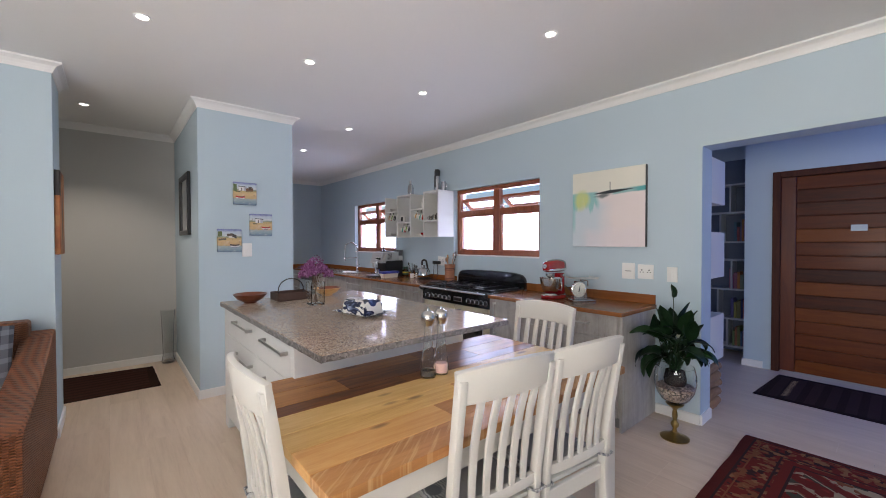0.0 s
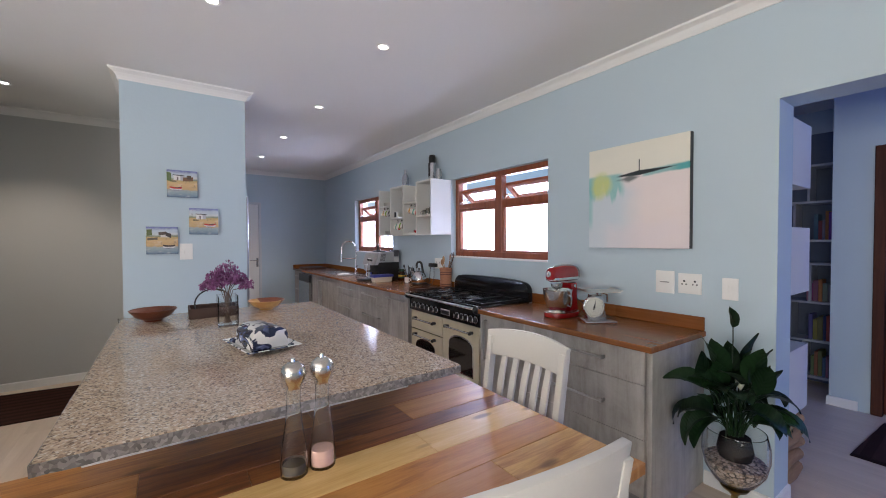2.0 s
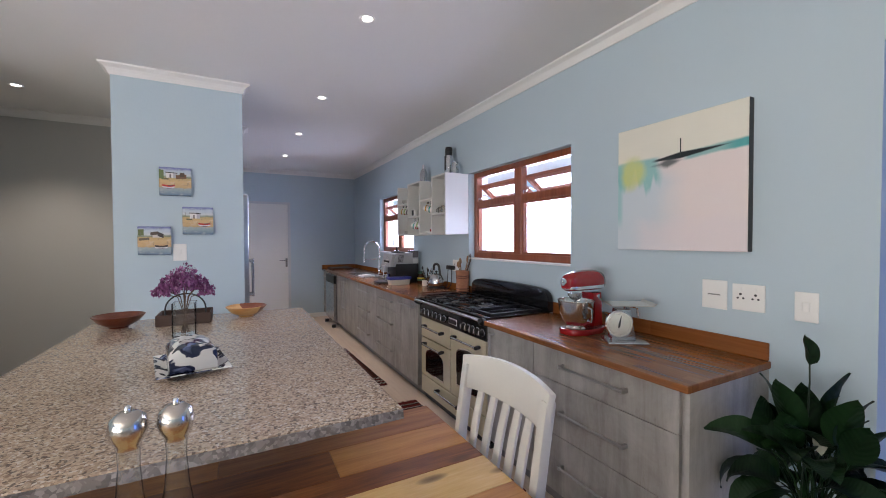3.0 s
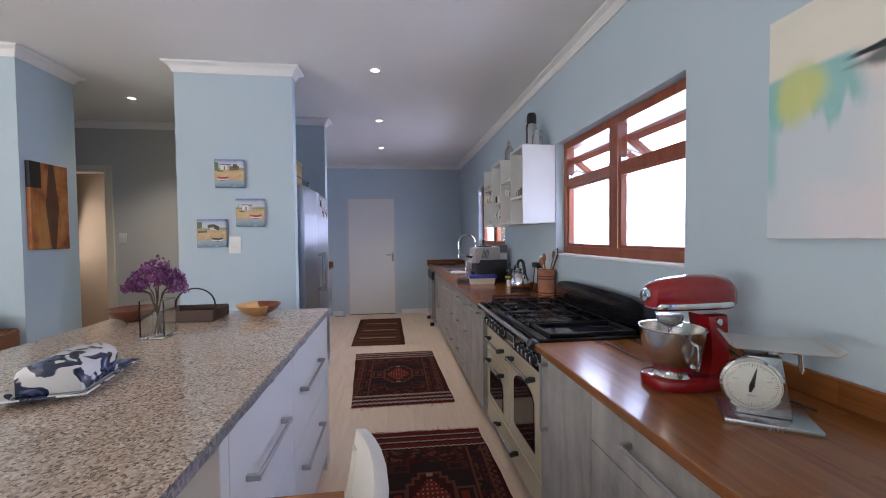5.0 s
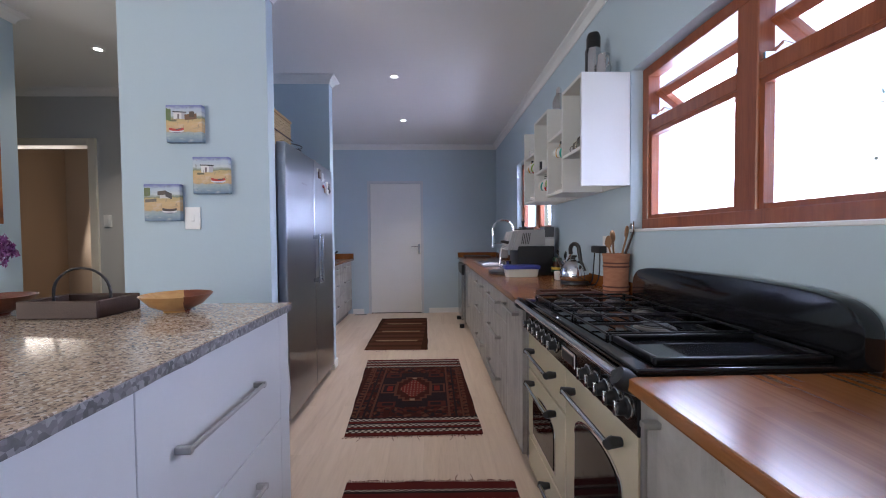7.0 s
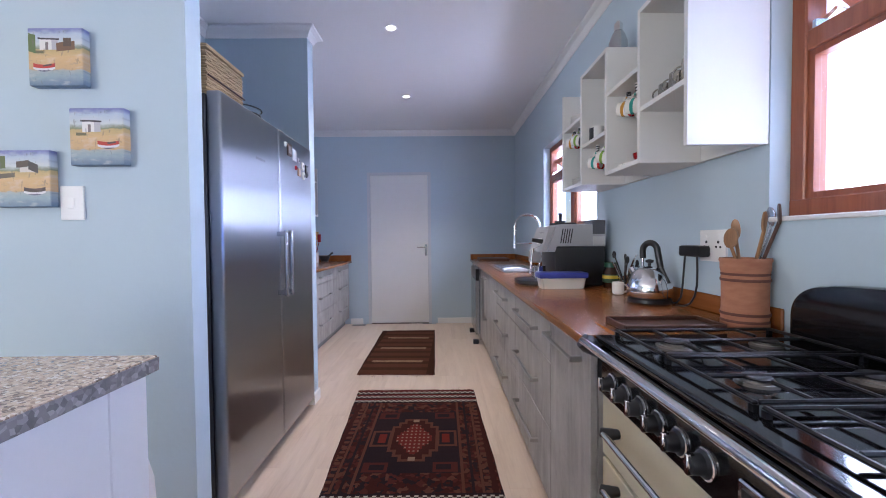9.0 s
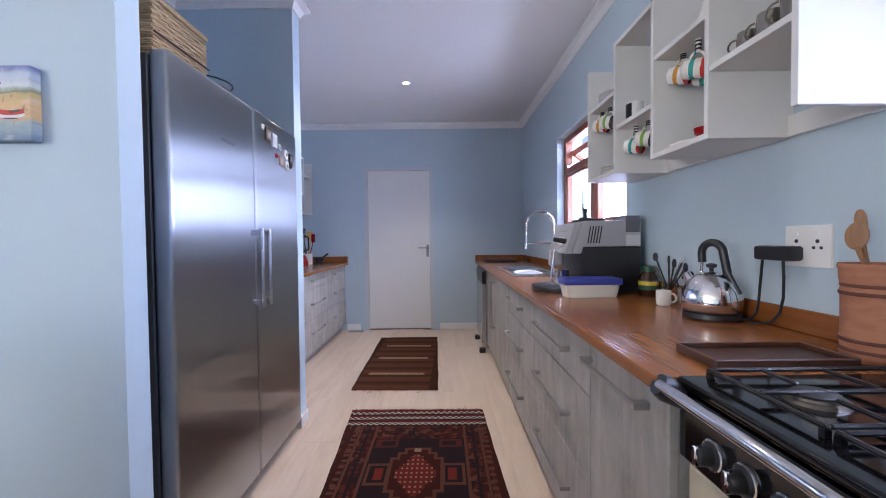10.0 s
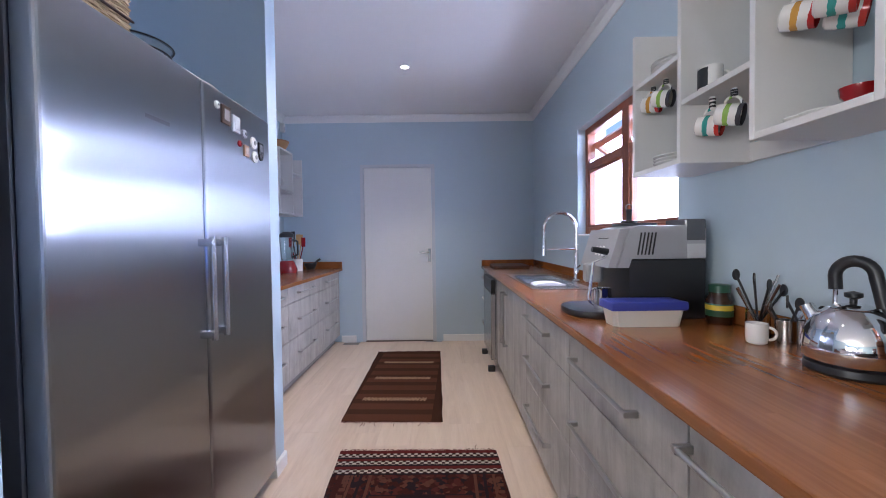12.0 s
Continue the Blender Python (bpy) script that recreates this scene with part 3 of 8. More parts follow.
cabinet("base_cabinet", "narrow grey cupboard with a long horizontal handle", -1, XF, 3.795, 4.255, 4.674, TOP, [("door", 4.255, 4.674, 0.092, TOP, (4.33, 4.67, 0.785, 0.785))], LAMINATE, group=G)
cabinet("base_cabinet", L3, -1, XF, 3.795, 4.676, 5.40, TOP, drawers3(4.676, 5.40, 4.87, 5.32), LAMINATE, group=G)
cabinet("base_cabinet", L3, -1, XF, 3.795, 5.402, 6.17, TOP, drawers3(5.402, 6.17, 5.67, 6.12), LAMINATE, group=G)
cabinet("sink_cabinet", "grey timber-effect sink cupboard with two doors", -1, XF, 3.795, 6.172, 7.38, 0.66, [("door", 6.172, 6.90, 0.092, TOP, (6.84, 6.84, 0.38, 0.78)), ("door", 6.90, 7.38, 0.092, TOP, (6.96, 6.96, 0.38, 0.78))], LAMINATE, group=G)
cabinet("base_cabinet", L3 + " beside the dishwasher", -1, XF, 3.795, 7.985, 8.47, TOP, drawers3(7.985, 8.47, 8.09, 8.37), LAMINATE, group=G)

dw = thing("dishwasher", (3.45, 7.68, 0), "steel-fronted dishwasher standing proud of the units", "dishwasher")
part("body", B(3.21, 3.79, 7.386, 7.982, 0.05, 0.84), STEEL, dw)
part("door", B(3.165, 3.208, 7.386, 7.982, 0.11, 0.70, bevel=0.004), STEEL, dw)
part("control_panel", B(3.168, 3.208, 7.386, 7.982, 0.705, 0.825, bevel=0.004), BLACKPLASTIC, dw, "dark control panel strip")
for y in (7.41, 7.95):
    part("foot", B(3.14, 3.20, y - 0.015, y + 0.03, 0, 0.05, bevel=0.004), BLACKPLASTIC, dw)

# worktops
wt = thing("worktop", (3.49, 2.55, 0.838), "polished red-brown timber worktop with a low upstand", "worktop")
part("slab", B(3.208, 3.808, 1.898, 3.196, 0.837, 0.868, bevel=0.006, seg=2), WOODTOP, wt)
part("upstand", B(3.797, 3.808, 1.905, 3.19, 0.868, 0.945, bevel=0.003), WOODTOP, wt)
CT = 0.878
wt = thing("worktop", (3.49, 6.4, 0.848), "long polished red-brown timber worktop with a sink", "worktop")
SY0, SY1, SX0, SX1 = 6.32, 7.30, 3.305, 3.66
part("slab", B(3.192, 3.808, 4.254, SY0, 0.847, CT, bevel=0.006, seg=2), WOODTOP, wt)
part("slab", B(3.192, 3.808, SY1, 8.487, 0.847, CT, bevel=0.006, seg=2), WOODTOP, wt)
part("slab", B(3.193, SX0, SY0 - 0.006, SY1 + 0.006, 0.847, CT - 0.0003, bevel=0.006, seg=2), WOODTOP, wt)
part("slab", B(SX1, 3.807, SY0 - 0.006, SY1 + 0.006, 0.847, CT - 0.0003, bevel=0.006, seg=2), WOODTOP, wt)
part("upstand", B(3.797, 3.808, 4.28, 8.465, CT, 0.945, bevel=0.003), WOODTOP, wt)
part("upstand", B(3.196, 3.808, 8.466, 8.487, CT, 0.945, bevel=0.003), WOODTOP, wt)

# sink and tap
sk = thing("sink", (3.48, 6.8, CT), "stainless steel double sink with a ribbed drainer", "sink")


def bowl_of(y0, y1, x0, x1, deep):
    bm = nb()
    z1, z0 = 0.879, 0.879 - deep
    q = [[bm.verts.new((x, y, z)) for x, y in ((x0 + i, y0 + i), (x1 - i, y0 + i), (x1 - i, y1 - i), (x0 + i, y1 - i))] for z, i in ((z1, 0), (z0 + 0.02, 0.012), (z0, 0.035))]
    for a, b in zip(q, q[1:]):
        for k in range(4):
            bm.faces.new((a[k], a[(k + 1) % 4], b[(k + 1) % 4], b[k]))
    bm.faces.new(q[-1])
    return bm


part("bowl", bowl_of(6.86, 7.18, SX0 + 0.03, SX1 - 0.03, 0.16), STEEL, sk)
part("bowl", bowl_of(6.58, 6.83, SX0 + 0.03, SX1 - 0.03, 0.13), STEEL, sk)
bm = nb()
for q in ((SX0 - 0.012, SX0 + 0.03, SY0 - 0.01, SY1 + 0.01), (SX1 - 0.03, SX1 + 0.012, SY0 - 0.01, SY1 + 0.01), (SX0 + 0.03, SX1 - 0.03, 7.18, SY1 + 0.01), (SX0 + 0.03, SX1 - 0.03, 6.83, 6.86), (SX0 + 0.03, SX1 - 0.03, SY0 - 0.01, 6.58)):
    box(bm, *q, 0.876, 0.8815)
part("rim", bm, STEEL, sk)
for i in range(7):
    part("rib", B(SX0 + 0.045 + i * 0.04, SX0 + 0.06 + i * 0.04, 6.34, 6.56, 0.8815, 0.886, bevel=0.002), STEEL, sk)

tp = thing("kitchen_tap", (3.70, 6.72, CT), "tall chrome spring-neck kitchen tap behind the sink", "tap")
part("stem", lathe(nb(), [(0, 0), (0.03, 0), (0.03, 0.012), (0.018, 0.02), (0.016, 0.20), (0.012, 0.21), (0, 0.21)], 16), CHROME, tp, smooth=True, local=True)
neck = [Vector((0, 0, 0.2)), Vector((0, 0, 0.3)), Vector((0, 0, 0.38))] + arc((-0.115, 0, 0.38), 0.115, 0, 180, 16, (1, 0, 0), (0, 0, 1))[1:] + [Vector((-0.23, 0, 0.30))]
part("hose", tube(nb(), neck, 0.007, 8), CHROME, tp, smooth=True, local=True)
coil, turns = [], 46
for i in range(turns * 8 + 1):
    f = i / (turns * 8) * (len(neck) - 1.001)
    k = int(f)
    p, dd = neck[k].lerp(neck[k + 1], f - k), (neck[k + 1] - neck[k]).normalized()
    sd = Vector((0, 1, 0))
    a = 2 * math.pi * i / 8
    coil.append(p + 0.0125 * (math.cos(a) * sd + math.sin(a) * dd.cross(sd)))
part("spring", tube(nb(), coil, 0.0024, 5), CHROME, tp, smooth=True, local=True)
part("spray_head", tube(nb(), [(-0.23, 0, 0.31), (-0.23, 0, 0.25), (-0.23, 0, 0.19)], [0.013, 0.016, 0.018], 14), CHROME, tp, smooth=True, local=True)
part("holder_arm", tube(nb(), [(0, 0, 0.235), (-0.23, 0, 0.235)], 0.006, 8), CHROME, tp, smooth=True, local=True)
part("lever", tube(nb(), [(0, 0, 0.1), (0, -0.04, 0.11), (0, -0.09, 0.13)], 0.006, 8), CHROME, tp, smooth=True, local=True)

# units along the other wall, past the fridge
GL = "grey units past the fridge"
XL, TOP = 1.54, 0.836


def drawers_l(y0, y1, h0, h1):
    return [("drawer_front", y0, y1, 0.70, TOP, (h0, h1, 0.772, 0.772)), ("drawer_front", y0, y1, 0.41, 0.70, (h0, h1, 0.555, 0.555)), ("drawer_front", y0, y1, 0.092, 0.41, (h0, h1, 0.28, 0.28))]


cabinet("base_cabinet", L3 + " past the fridge", 1, XL, 0.91, 6.335, 6.94, TOP, drawers_l(6.335, 6.94, 6.45, 6.8), LAMINATE, group=GL)
cabinet("base_cabinet", L3 + " past the fridge", 1, XL, 0.91, 6.942, 7.68, TOP, drawers_l(6.942, 7.68, 7.13, 7.52), LAMINATE, group=GL)
cabinet("base_cabinet", L3 + " near the door", 1, XL, 0.91, 7.682, 8.44, TOP, drawers_l(7.682, 8.44, 7.9, 8.25), LAMINATE, group=GL)
wt = thing("worktop", (1.23, 7.2, 0.838), "polished red-brown timber worktop past the fridge", "worktop")
part("slab", B(0.904, 1.572, 6.325, 8.487, 0.837, 0.868, bevel=0.006, seg=2), WOODTOP, wt)
part("upstand", B(0.904, 0.926, 6.33, 8.46, 0.868, 0.945, bevel=0.003), WOODTOP, wt)
part("upstand", B(0.904, 1.568, 8.462, 8.487, 0.868, 0.945, bevel=0.003), WOODTOP, wt)

# ---- island ----
ISL = thing("kitchen_island", (1.66, 3.2, 0), "white kitchen island with drawers on both long sides", "kitchen island")
part("body", B(1.13, 2.17, 2.50, 3.90, 0.09, 0.895), WHITEBOARD, ISL)
part("plinth", B(1.18, 2.12, 2.54, 3.86, 0.0, 0.09), plain("island_plinth", (0.5, 0.5, 0.49), 0.5), ISL)
part("end_panel", B(1.11, 2.192, 3.83, 3.92, 0.0, 0.896, bevel=0.002), WHITEBOARD, ISL)
part("end_panel", B(1.11, 2.192, 2.45, 2.50, 0.0, 0.896, bevel=0.002), WHITEBOARD, ISL)
for s, xf in ((1, 2.192), (-1, 1.11)):
    for a, b, h0, h1 in ((2.50, 3.105, 2.60, 2.94), (3.105, 3.83, 3.215, 3.62)):
        if s < 0:
            h0, h1 = (2.53, 2.90) if a < 3 else (3.16, 3.54)
        for z0, z1, zh in ((0.50, 0.893, 0.712), (0.092, 0.50, 0.375)) if s > 0 else ((0.70, 0.893, 0.835), (0.40, 0.70, 0.62), (0.092, 0.40, 0.33)):
            f0 = xf - s * 0.019
            f = part("drawer_front", B(min(xf, f0), max(xf, f0), a + 0.0015, b - 0.0015, z0 + 0.0015, z1 - 0.0015, bevel=0.0012), WHITEBOARD, ISL)
            part("handle", bar_handle(s, xf, h0, h1, zh, zh), HANDLE, f, "brushed steel bar handle", True)
gt = thing("granite_worktop", (1.66, 2.98, 0.896), "polished speckled beige granite slab with rough grey edges", "worktop")
bm = B(1.084, 2.204, 2.082, 3.94, 0.8965, 0.9235)
bmesh.ops.subdivide_edges(bm, edges=[e for e in bm.edges if abs(e.verts[0].co.z - e.verts[1].co.z) < 1e-4], cuts=40, use_grid_fill=True)
for v in bm.verts:
    k = 0.004 * noise.noise(v.co * 28) + 0.003 * noise.noise(v.co * 75)
    if abs(v.co.x - 1.084) < 1e-4 or abs(v.co.x - 2.204) < 1e-4:
        v.co.x += k * (0.5 if v.co.z > 0.92 else 1)
    if abs(v.co.y - 2.082) < 1e-4 or abs(v.co.y - 3.94) < 1e-4:
        v.co.y += k * (0.5 if v.co.z > 0.92 else 1)
part("edge", bm, GEDGE, gt, "rough-cut grey granite edge")
part("top", B(1.086, 2.202, 2.084, 3.938, 0.9225, 0.9275, bevel=0.0015), GRANITE, gt)

# ---- cooker ----
ck = thing("range_cooker", (3.46, 3.75, 0), "cream and black range cooker with chrome rail and arched oven windows", "cooker")
part("carcass", B(3.225, 3.74, 3.2, 4.305, 0.05, 0.862), BLACKGLOSS, ck)
part("plinth", B(3.24, 3.72, 3.22, 4.285, 0.0, 0.05), BLACKMATT, ck)
part("fascia", B(3.196, 3.226, 3.2, 4.305, 0.722, 0.855, bevel=0.004), BLACKGLOSS, ck)
for i in range(11):
    y = 4.20 - 0.077 * i if i < 6 else 3.495 - 0.062 * (i - 6)
    if y < 3.23:
        continue
    m = pose(3.196, y, 0.775, 0, -90, 0)
    k = part("knob", lathe(nb(), [(0.024, 0), (0.024, 0.006), (0.019, 0.01), (0.017, 0.026), (0.014, 0.03), (0, 0.03)], 18, m=m), BLACKPLASTIC, ck, smooth=True)
    bm = lathe(nb(), [(0.009, 0.03), (0.009, 0.034), (0, 0.035)], 12, m=m)
    box(bm, 3.16, 3.176, y - 0.005, y + 0.005, 0.757, 0.793, 0.002)
    part("cap", bm, CHROME, k, "chrome pointer cap", True)
    part("bezel", lathe(nb(), [(0.0245, 0.001), (0.028, 0.001), (0.0275, 0.004), (0.0245, 0.005)], 18, m=m), CHROME, k, "thin chrome bezel ring", True)
part("badge", B(3.190, 3.1965, 3.60, 3.735, 0.75, 0.80, bevel=0.003), CHROME, ck, "chrome badge plate")
part("badge_panel", B(3.188, 3.1905, 3.612, 3.723, 0.76, 0.79), BLACKPLASTIC, ck)
rail = part("towel_rail", tube(nb(), [(3.15, 3.215, 0.868), (3.15, 4.29, 0.868)], 0.011, 14), CHROME, ck, "chrome front rail", True)
for y in (3.208, 4.297):
    bm = tube(nb(), [(3.15, y, 0.868), (3.165, y, 0.858), (3.2, y, 0.835)], [0.022, 0.027, 0.02], 14)
    part("rail_bracket", bm, BLACKPLASTIC, rail, "black rail bracket", True)


def arched(y0, y1, z0, z1, rise, n=10):
    o = [(y0, z0), (y1, z0), (y1, z1 - rise)]
    ym, hw = (y0 + y1) / 2, (y1 - y0) / 2
    o += [(ym + hw * math.cos(math.pi * i / n), z1 - rise + rise * math.sin(math.pi * i / n)) for i in range(1, n)]
    return o + [(y0, z1 - rise)]


def oven_front(kind, y0, y1, z0, z1, window, hz, h0, h1):
    f = part(kind, B(3.205, 3.226, y0 + 0.003, y1 - 0.003, z0 + 0.003, z1 - 0.003, bevel=0.004, seg=2), CREAM, ck)
    if window:
        wy0, wy1, wz0, wz1 = window
        part("window_trim", prism(nb(), arched(wy0 - 0.012, wy1 + 0.012, wz0 - 0.012, wz1 + 0.012, 0.07), "x", 3.201, 3.2055, 0.001), CHROME, f, "thin chrome window trim")
        part("oven_window", prism(nb(), arched(wy0, wy1, wz0, wz1, 0.065), "x", 3.1985, 3.2015), DARKGLASS, f, "arched dark glass window")
    bm = tube(nb(), [(3.166, h0 + 0.02, hz), (3.166, h1 - 0.02, hz)], 0.009, 12)
    h = part("handle", bm, CHROME, f, "chrome bar handle with black ends", True)
    for y in (h0 + 0.02, h1 - 0.02):
        part("handle_end", tube(nb(), [(3.206, y, hz), (3.18, y, hz), (3.163, y + (0.012 if y > (h0 + h1) / 2 else -0.012), hz)], [0.012, 0.016, 0.013], 10), BLACKPLASTIC, h, smooth=True)


oven_front("grill_door", 3.735, 4.29, 0.545, 0.718, None, 0.65, 3.83, 4.20)
oven_front("oven_door", 3.735, 4.29, 0.215, 0.54, (3.86, 4.18, 0.265, 0.46), 0.498, 3.83, 4.20)
oven_front("oven_door", 3.215, 3.73, 0.215, 0.718, (3.30, 3.62, 0.32, 0.60), 0.665, 3.28, 3.66)
oven_front("storage_drawer", 3.215, 4.29, 0.06, 0.21, None, 0.165, 3.55, 3.95)
part("hob", B(3.19, 3.735, 3.2, 4.305, 0.862, 0.882, bevel=0.007, seg=3), BLACKGLOSS, ck, smooth=True)
part("griddle_plate", B(3.25, 3.66, 3.225, 3.455, 0.8825, 0.886, bevel=0.003), DARKGLASS, ck, "flat black hot plate")
bm = nb()
for q in ((3.245, 3.67, 3.218, 3.236), (3.245, 3.67, 3.444, 3.462), (3.245, 3.262, 3.236, 3.444), (3.653, 3.67, 3.236, 3.444)):
    box(bm, *q, 0.882, 0.9, 0.006, 3)
part("griddle_frame", bm, GRATE, ck, "raised glossy griddle frame", True)


def burner(x, y, r):
    b = part("burner", lathe(nb(), [(0, 0.882), (r * 1.25, 0.882), (r * 1.15, 0.887), (r, 0.888), (r * 0.95, 0.892), (0, 0.892)], 24, c=(x, y, 0)), plain("burner_alloy", (0.16, 0.145, 0.125), 0.38, 1.0, var=0.3), ck, "dull alloy burner ring", True)
    part("burner_cap", lathe(nb(), [(0, 0.8975), (r * 0.78, 0.8975), (r * 0.86, 0.8955), (r * 0.84, 0.8925), (0, 0.8922)], 24, c=(x, y, 0)), BLACKMATT, b, smooth=True)


for x, y, r in ((3.345, 4.17, 0.038), (3.575, 4.17, 0.03), (3.345, 3.9, 0.03), (3.575, 3.9, 0.038), (3.46, 3.615, 0.052)):
    burner(x, y, r)
for y0, y1, cs in ((4.04, 4.292, (4.17,)), (3.77, 4.03, (3.9,)), (3.475, 3.755, (3.615,))):
    bm = nb()
    for q in ((3.24, 3.25, y0, y1), (3.67, 3.68, y0, y1), (3.25, 3.67, y0, y0 + 0.01), (3.25, 3.67, y1 - 0.01, y1), (3.25, 3.67, cs[0] - 0.005, cs[0] + 0.005), (3.455, 3.465, y0 + 0.01, cs[0] - 0.005), (3.455, 3.465, cs[0] + 0.005, y1 - 0.01)):
        box(bm, *q, 0.893, 0.901, 0.003)
    for x in (3.345, 3.575):
        for a, b in ((y0 + 0.01, cs[0] - 0.035), (cs[0] + 0.035, y1 - 0.01)):
            box(bm, x - 0.005, x + 0.005, a, b, 0.8932, 0.9006, 0.003)
    for x in (3.245, 3.675):
        for y in (y0 + 0.006, y1 - 0.006):
            box(bm, x - 0.005, x + 0.005, y - 0.005, y + 0.005, 0.882, 0.894)
    part("pan_support", bm, GRATE, ck, "cast iron pan support")
o = [(3.17, 0.875), (4.24, 0.875), (4.24, 0.95)]
o += [(4.24 - 0.10 + 0.10 * math.cos(math.pi / 2 * i / 8), 0.95 + 0.085 * math.sin(math.pi / 2 * i / 8)) for i in range(1, 9)]
o += [(3.705 + 0.435 * math.cos(math.pi * i / 12), 1.035 + 0.016 * math.sin(math.pi * i / 12)) for i in range(1, 12)]
o += [(3.27 + 0.10 * math.cos(math.pi / 2 + math.pi / 2 * i / 8), 0.95 + 0.085 * math.sin(math.pi / 2 + math.pi / 2 * i / 8)) for i in range(9)]
part("splashback", prism(nb(), o, "x", 3.69, 3.742, 0.012), BLACKGLOSS, ck, "black curved splashback", True)

ck.scale, ck.location = (1.01, 0.952, 1), (3.505, 3.2 + 0.55 * 0.952, 0)

# ---- fridge and freezer ----
FRIDGE = brushed("fridge_steel", (0.50, 0.515, 0.545), 0.285, "z", 1.0)
for nm, y0, y1, hy, lab in (("refrigerator", 4.742, 5.312, 5.277, "tall brushed steel fridge with one full-height door"), ("freezer", 5.318, 5.85, 5.353, "tall brushed steel freezer with magnets on its door")):
    fr = thing(nm, (1.55, (y0 + y1) / 2, 0), lab, "fridge", "pair of steel fridges")
    part("body", B(1.2, 1.835, y0 + 0.004, y1, 0.02, 1.765, bevel=0.004), plain("dark_grey_fridge_side", (0.05, 0.052, 0.058), 0.35), fr)
    dr = part("door", B(1.84, 1.90, y0 + 0.002, y1 - 0.002, 0.06, 1.775, bevel=0.012, seg=4), FRIDGE, fr)
    bm = tube(nb(), [(1.945, hy, 0.855), (1.945, hy, 1.215)], 0.0105, 12)
    h = part("handle", bm, STEEL, dr, "vertical steel bar handle", True)
    for z in (0.875, 1.195):
        part("handle_mount", B(1.899, 1.952, hy - 0.013, hy + 0.013, z - 0.013, z + 0.013, bevel=0.003), STEEL, h)
    part("plinth", B(1.3, 1.84, y0 + 0.01, y1 - 0.01, 0.0, 0.056), BLACKPLASTIC, fr)
    part("badge", B(1.8995, 1.901, y0 + 0.30, y0 + 0.40, 1.556, 1.568), plain("badge_grey", (0.25, 0.25, 0.26), 0.3, 0.8), dr, "small grey badge bar")

# ---- dining table ----
tb = thing("dining_table", (1.665, 2.005, 0), "farm table with a mixed-tone plank top and white legs", "table")
TX0, TX1, TY0, TY1, TZ = 0.87, 2.462, 1.53, 2.482, 0.733


def sawn_plank():
    """Honey plank with slanting saw marks."""
    m = Mat("acacia_sawn")
    x, y, _ = m.sep(m.coord())
    rnd = m.t.nodes.new("ShaderNodeObjectInfo").outputs["Random"]
    g = m.noise(m.coord(scale=(1.5, 16, 16)), 1.0, 6, 0.62, 1.2)
    s = m.math("ADD", m.math("MULTIPLY", x, 46.0), m.math("MULTIPLY", y, -60.0))
    cut = m.noise(m.n("CombineXYZ", X=s, Y=m.math("MULTIPLY", y, 5.0), Z=m.math("MULTIPLY", rnd, 9.0)).outputs[0], 1.0, 3, 0.6)
    c = m.ramp(g, [(0.2, (0.20, 0.07, 0.02)), (0.45, (0.40, 0.175, 0.05)), (0.7, (0.54, 0.27, 0.09))])
    c = m.mix(m.math("MULTIPLY", m.soft(cut, 0.5, 0.66), 0.55), c, (0.66, 0.44, 0.22))
    c = m.mix(m.math("MULTIPLY", m.soft(m.noise(m.coord(scale=(4, 22, 4)), 1.0, 4), 0.62, 0.74), 0.7), c, (0.10, 0.032, 0.012))
    m.put(Base_Color=c, Roughness=0.38)
    m.bump(cut, 0.3, 0.002)
    return m.m


W_DARK = wood("acacia_dark", [(0.15, (0.11, 0.032, 0.010)), (0.38, (0.27, 0.095, 0.026)), (0.6, (0.40, 0.17, 0.05)), (0.85, (0.50, 0.26, 0.10))], "x", 1.5, 0.4, 0.08, True, 0.8, 0.08, spread=0.5)
W_MID = wood("acacia_honey", [(0.15, (0.20, 0.065, 0.016)), (0.38, (0.45, 0.19, 0.045)), (0.6, (0.58, 0.285, 0.08)), (0.85, (0.68, 0.40, 0.15))], "x", 1.5, 0.4, 0.08, True, 0.9, 0.1, spread=0.45)
W_PALE = wood("acacia_pale", [(0.15, (0.34, 0.15, 0.04)), (0.38, (0.60, 0.35, 0.11)), (0.6, (0.72, 0.48, 0.19)), (0.85, (0.82, 0.62, 0.33))], "x", 1.5, 0.4, 0.08, True, 0.9, 0.08, spread=0.45)
W_SAWN = sawn_plank()
rows = [(1.53, 1.655, W_SAWN, (0.87, 1.75, 2.462)), (1.655, 1.80, W_MID, (0.87, 1.42, 2.10, 2.462)), (1.80, 1.93, W_PALE, (0.87, 1.62, 2.462)), (1.93, 2.075, W_PALE, (0.87, 2.0, 2.462)), (2.075, 2.165, W_DARK, (0.87, 1.5, 2.462)), (2.165, 2.32, W_DARK, (0.87, 1.25, 2.05, 2.462)), (2.32, 2.482, W_DARK, (0.87, 1.75, 2.462))]
for k, (a, b, mt, cuts) in enumerate(rows):
    for j, (p, q) in enumerate(zip(cuts, cuts[1:])):
        mm = W_MID if (k, j) in ((2, 1), (5, 2), (5, 0), (6, 0)) else W_PALE if (k, j) in ((1, 2),) else W_DARK if (k, j) == (1, 1) else mt
        part("plank", B(p + 0.0004, q - 0.0004, a + 0.0005, b - 0.0005, TZ - 0.034, TZ, bevel=0.0012), mm, tb)
part("batten", B(TX0 + 0.06, TX1 - 0.06, TY0 + 0.06, TY1 - 0.06, TZ - 0.046, TZ - 0.0345), DARKWOOD, tb)
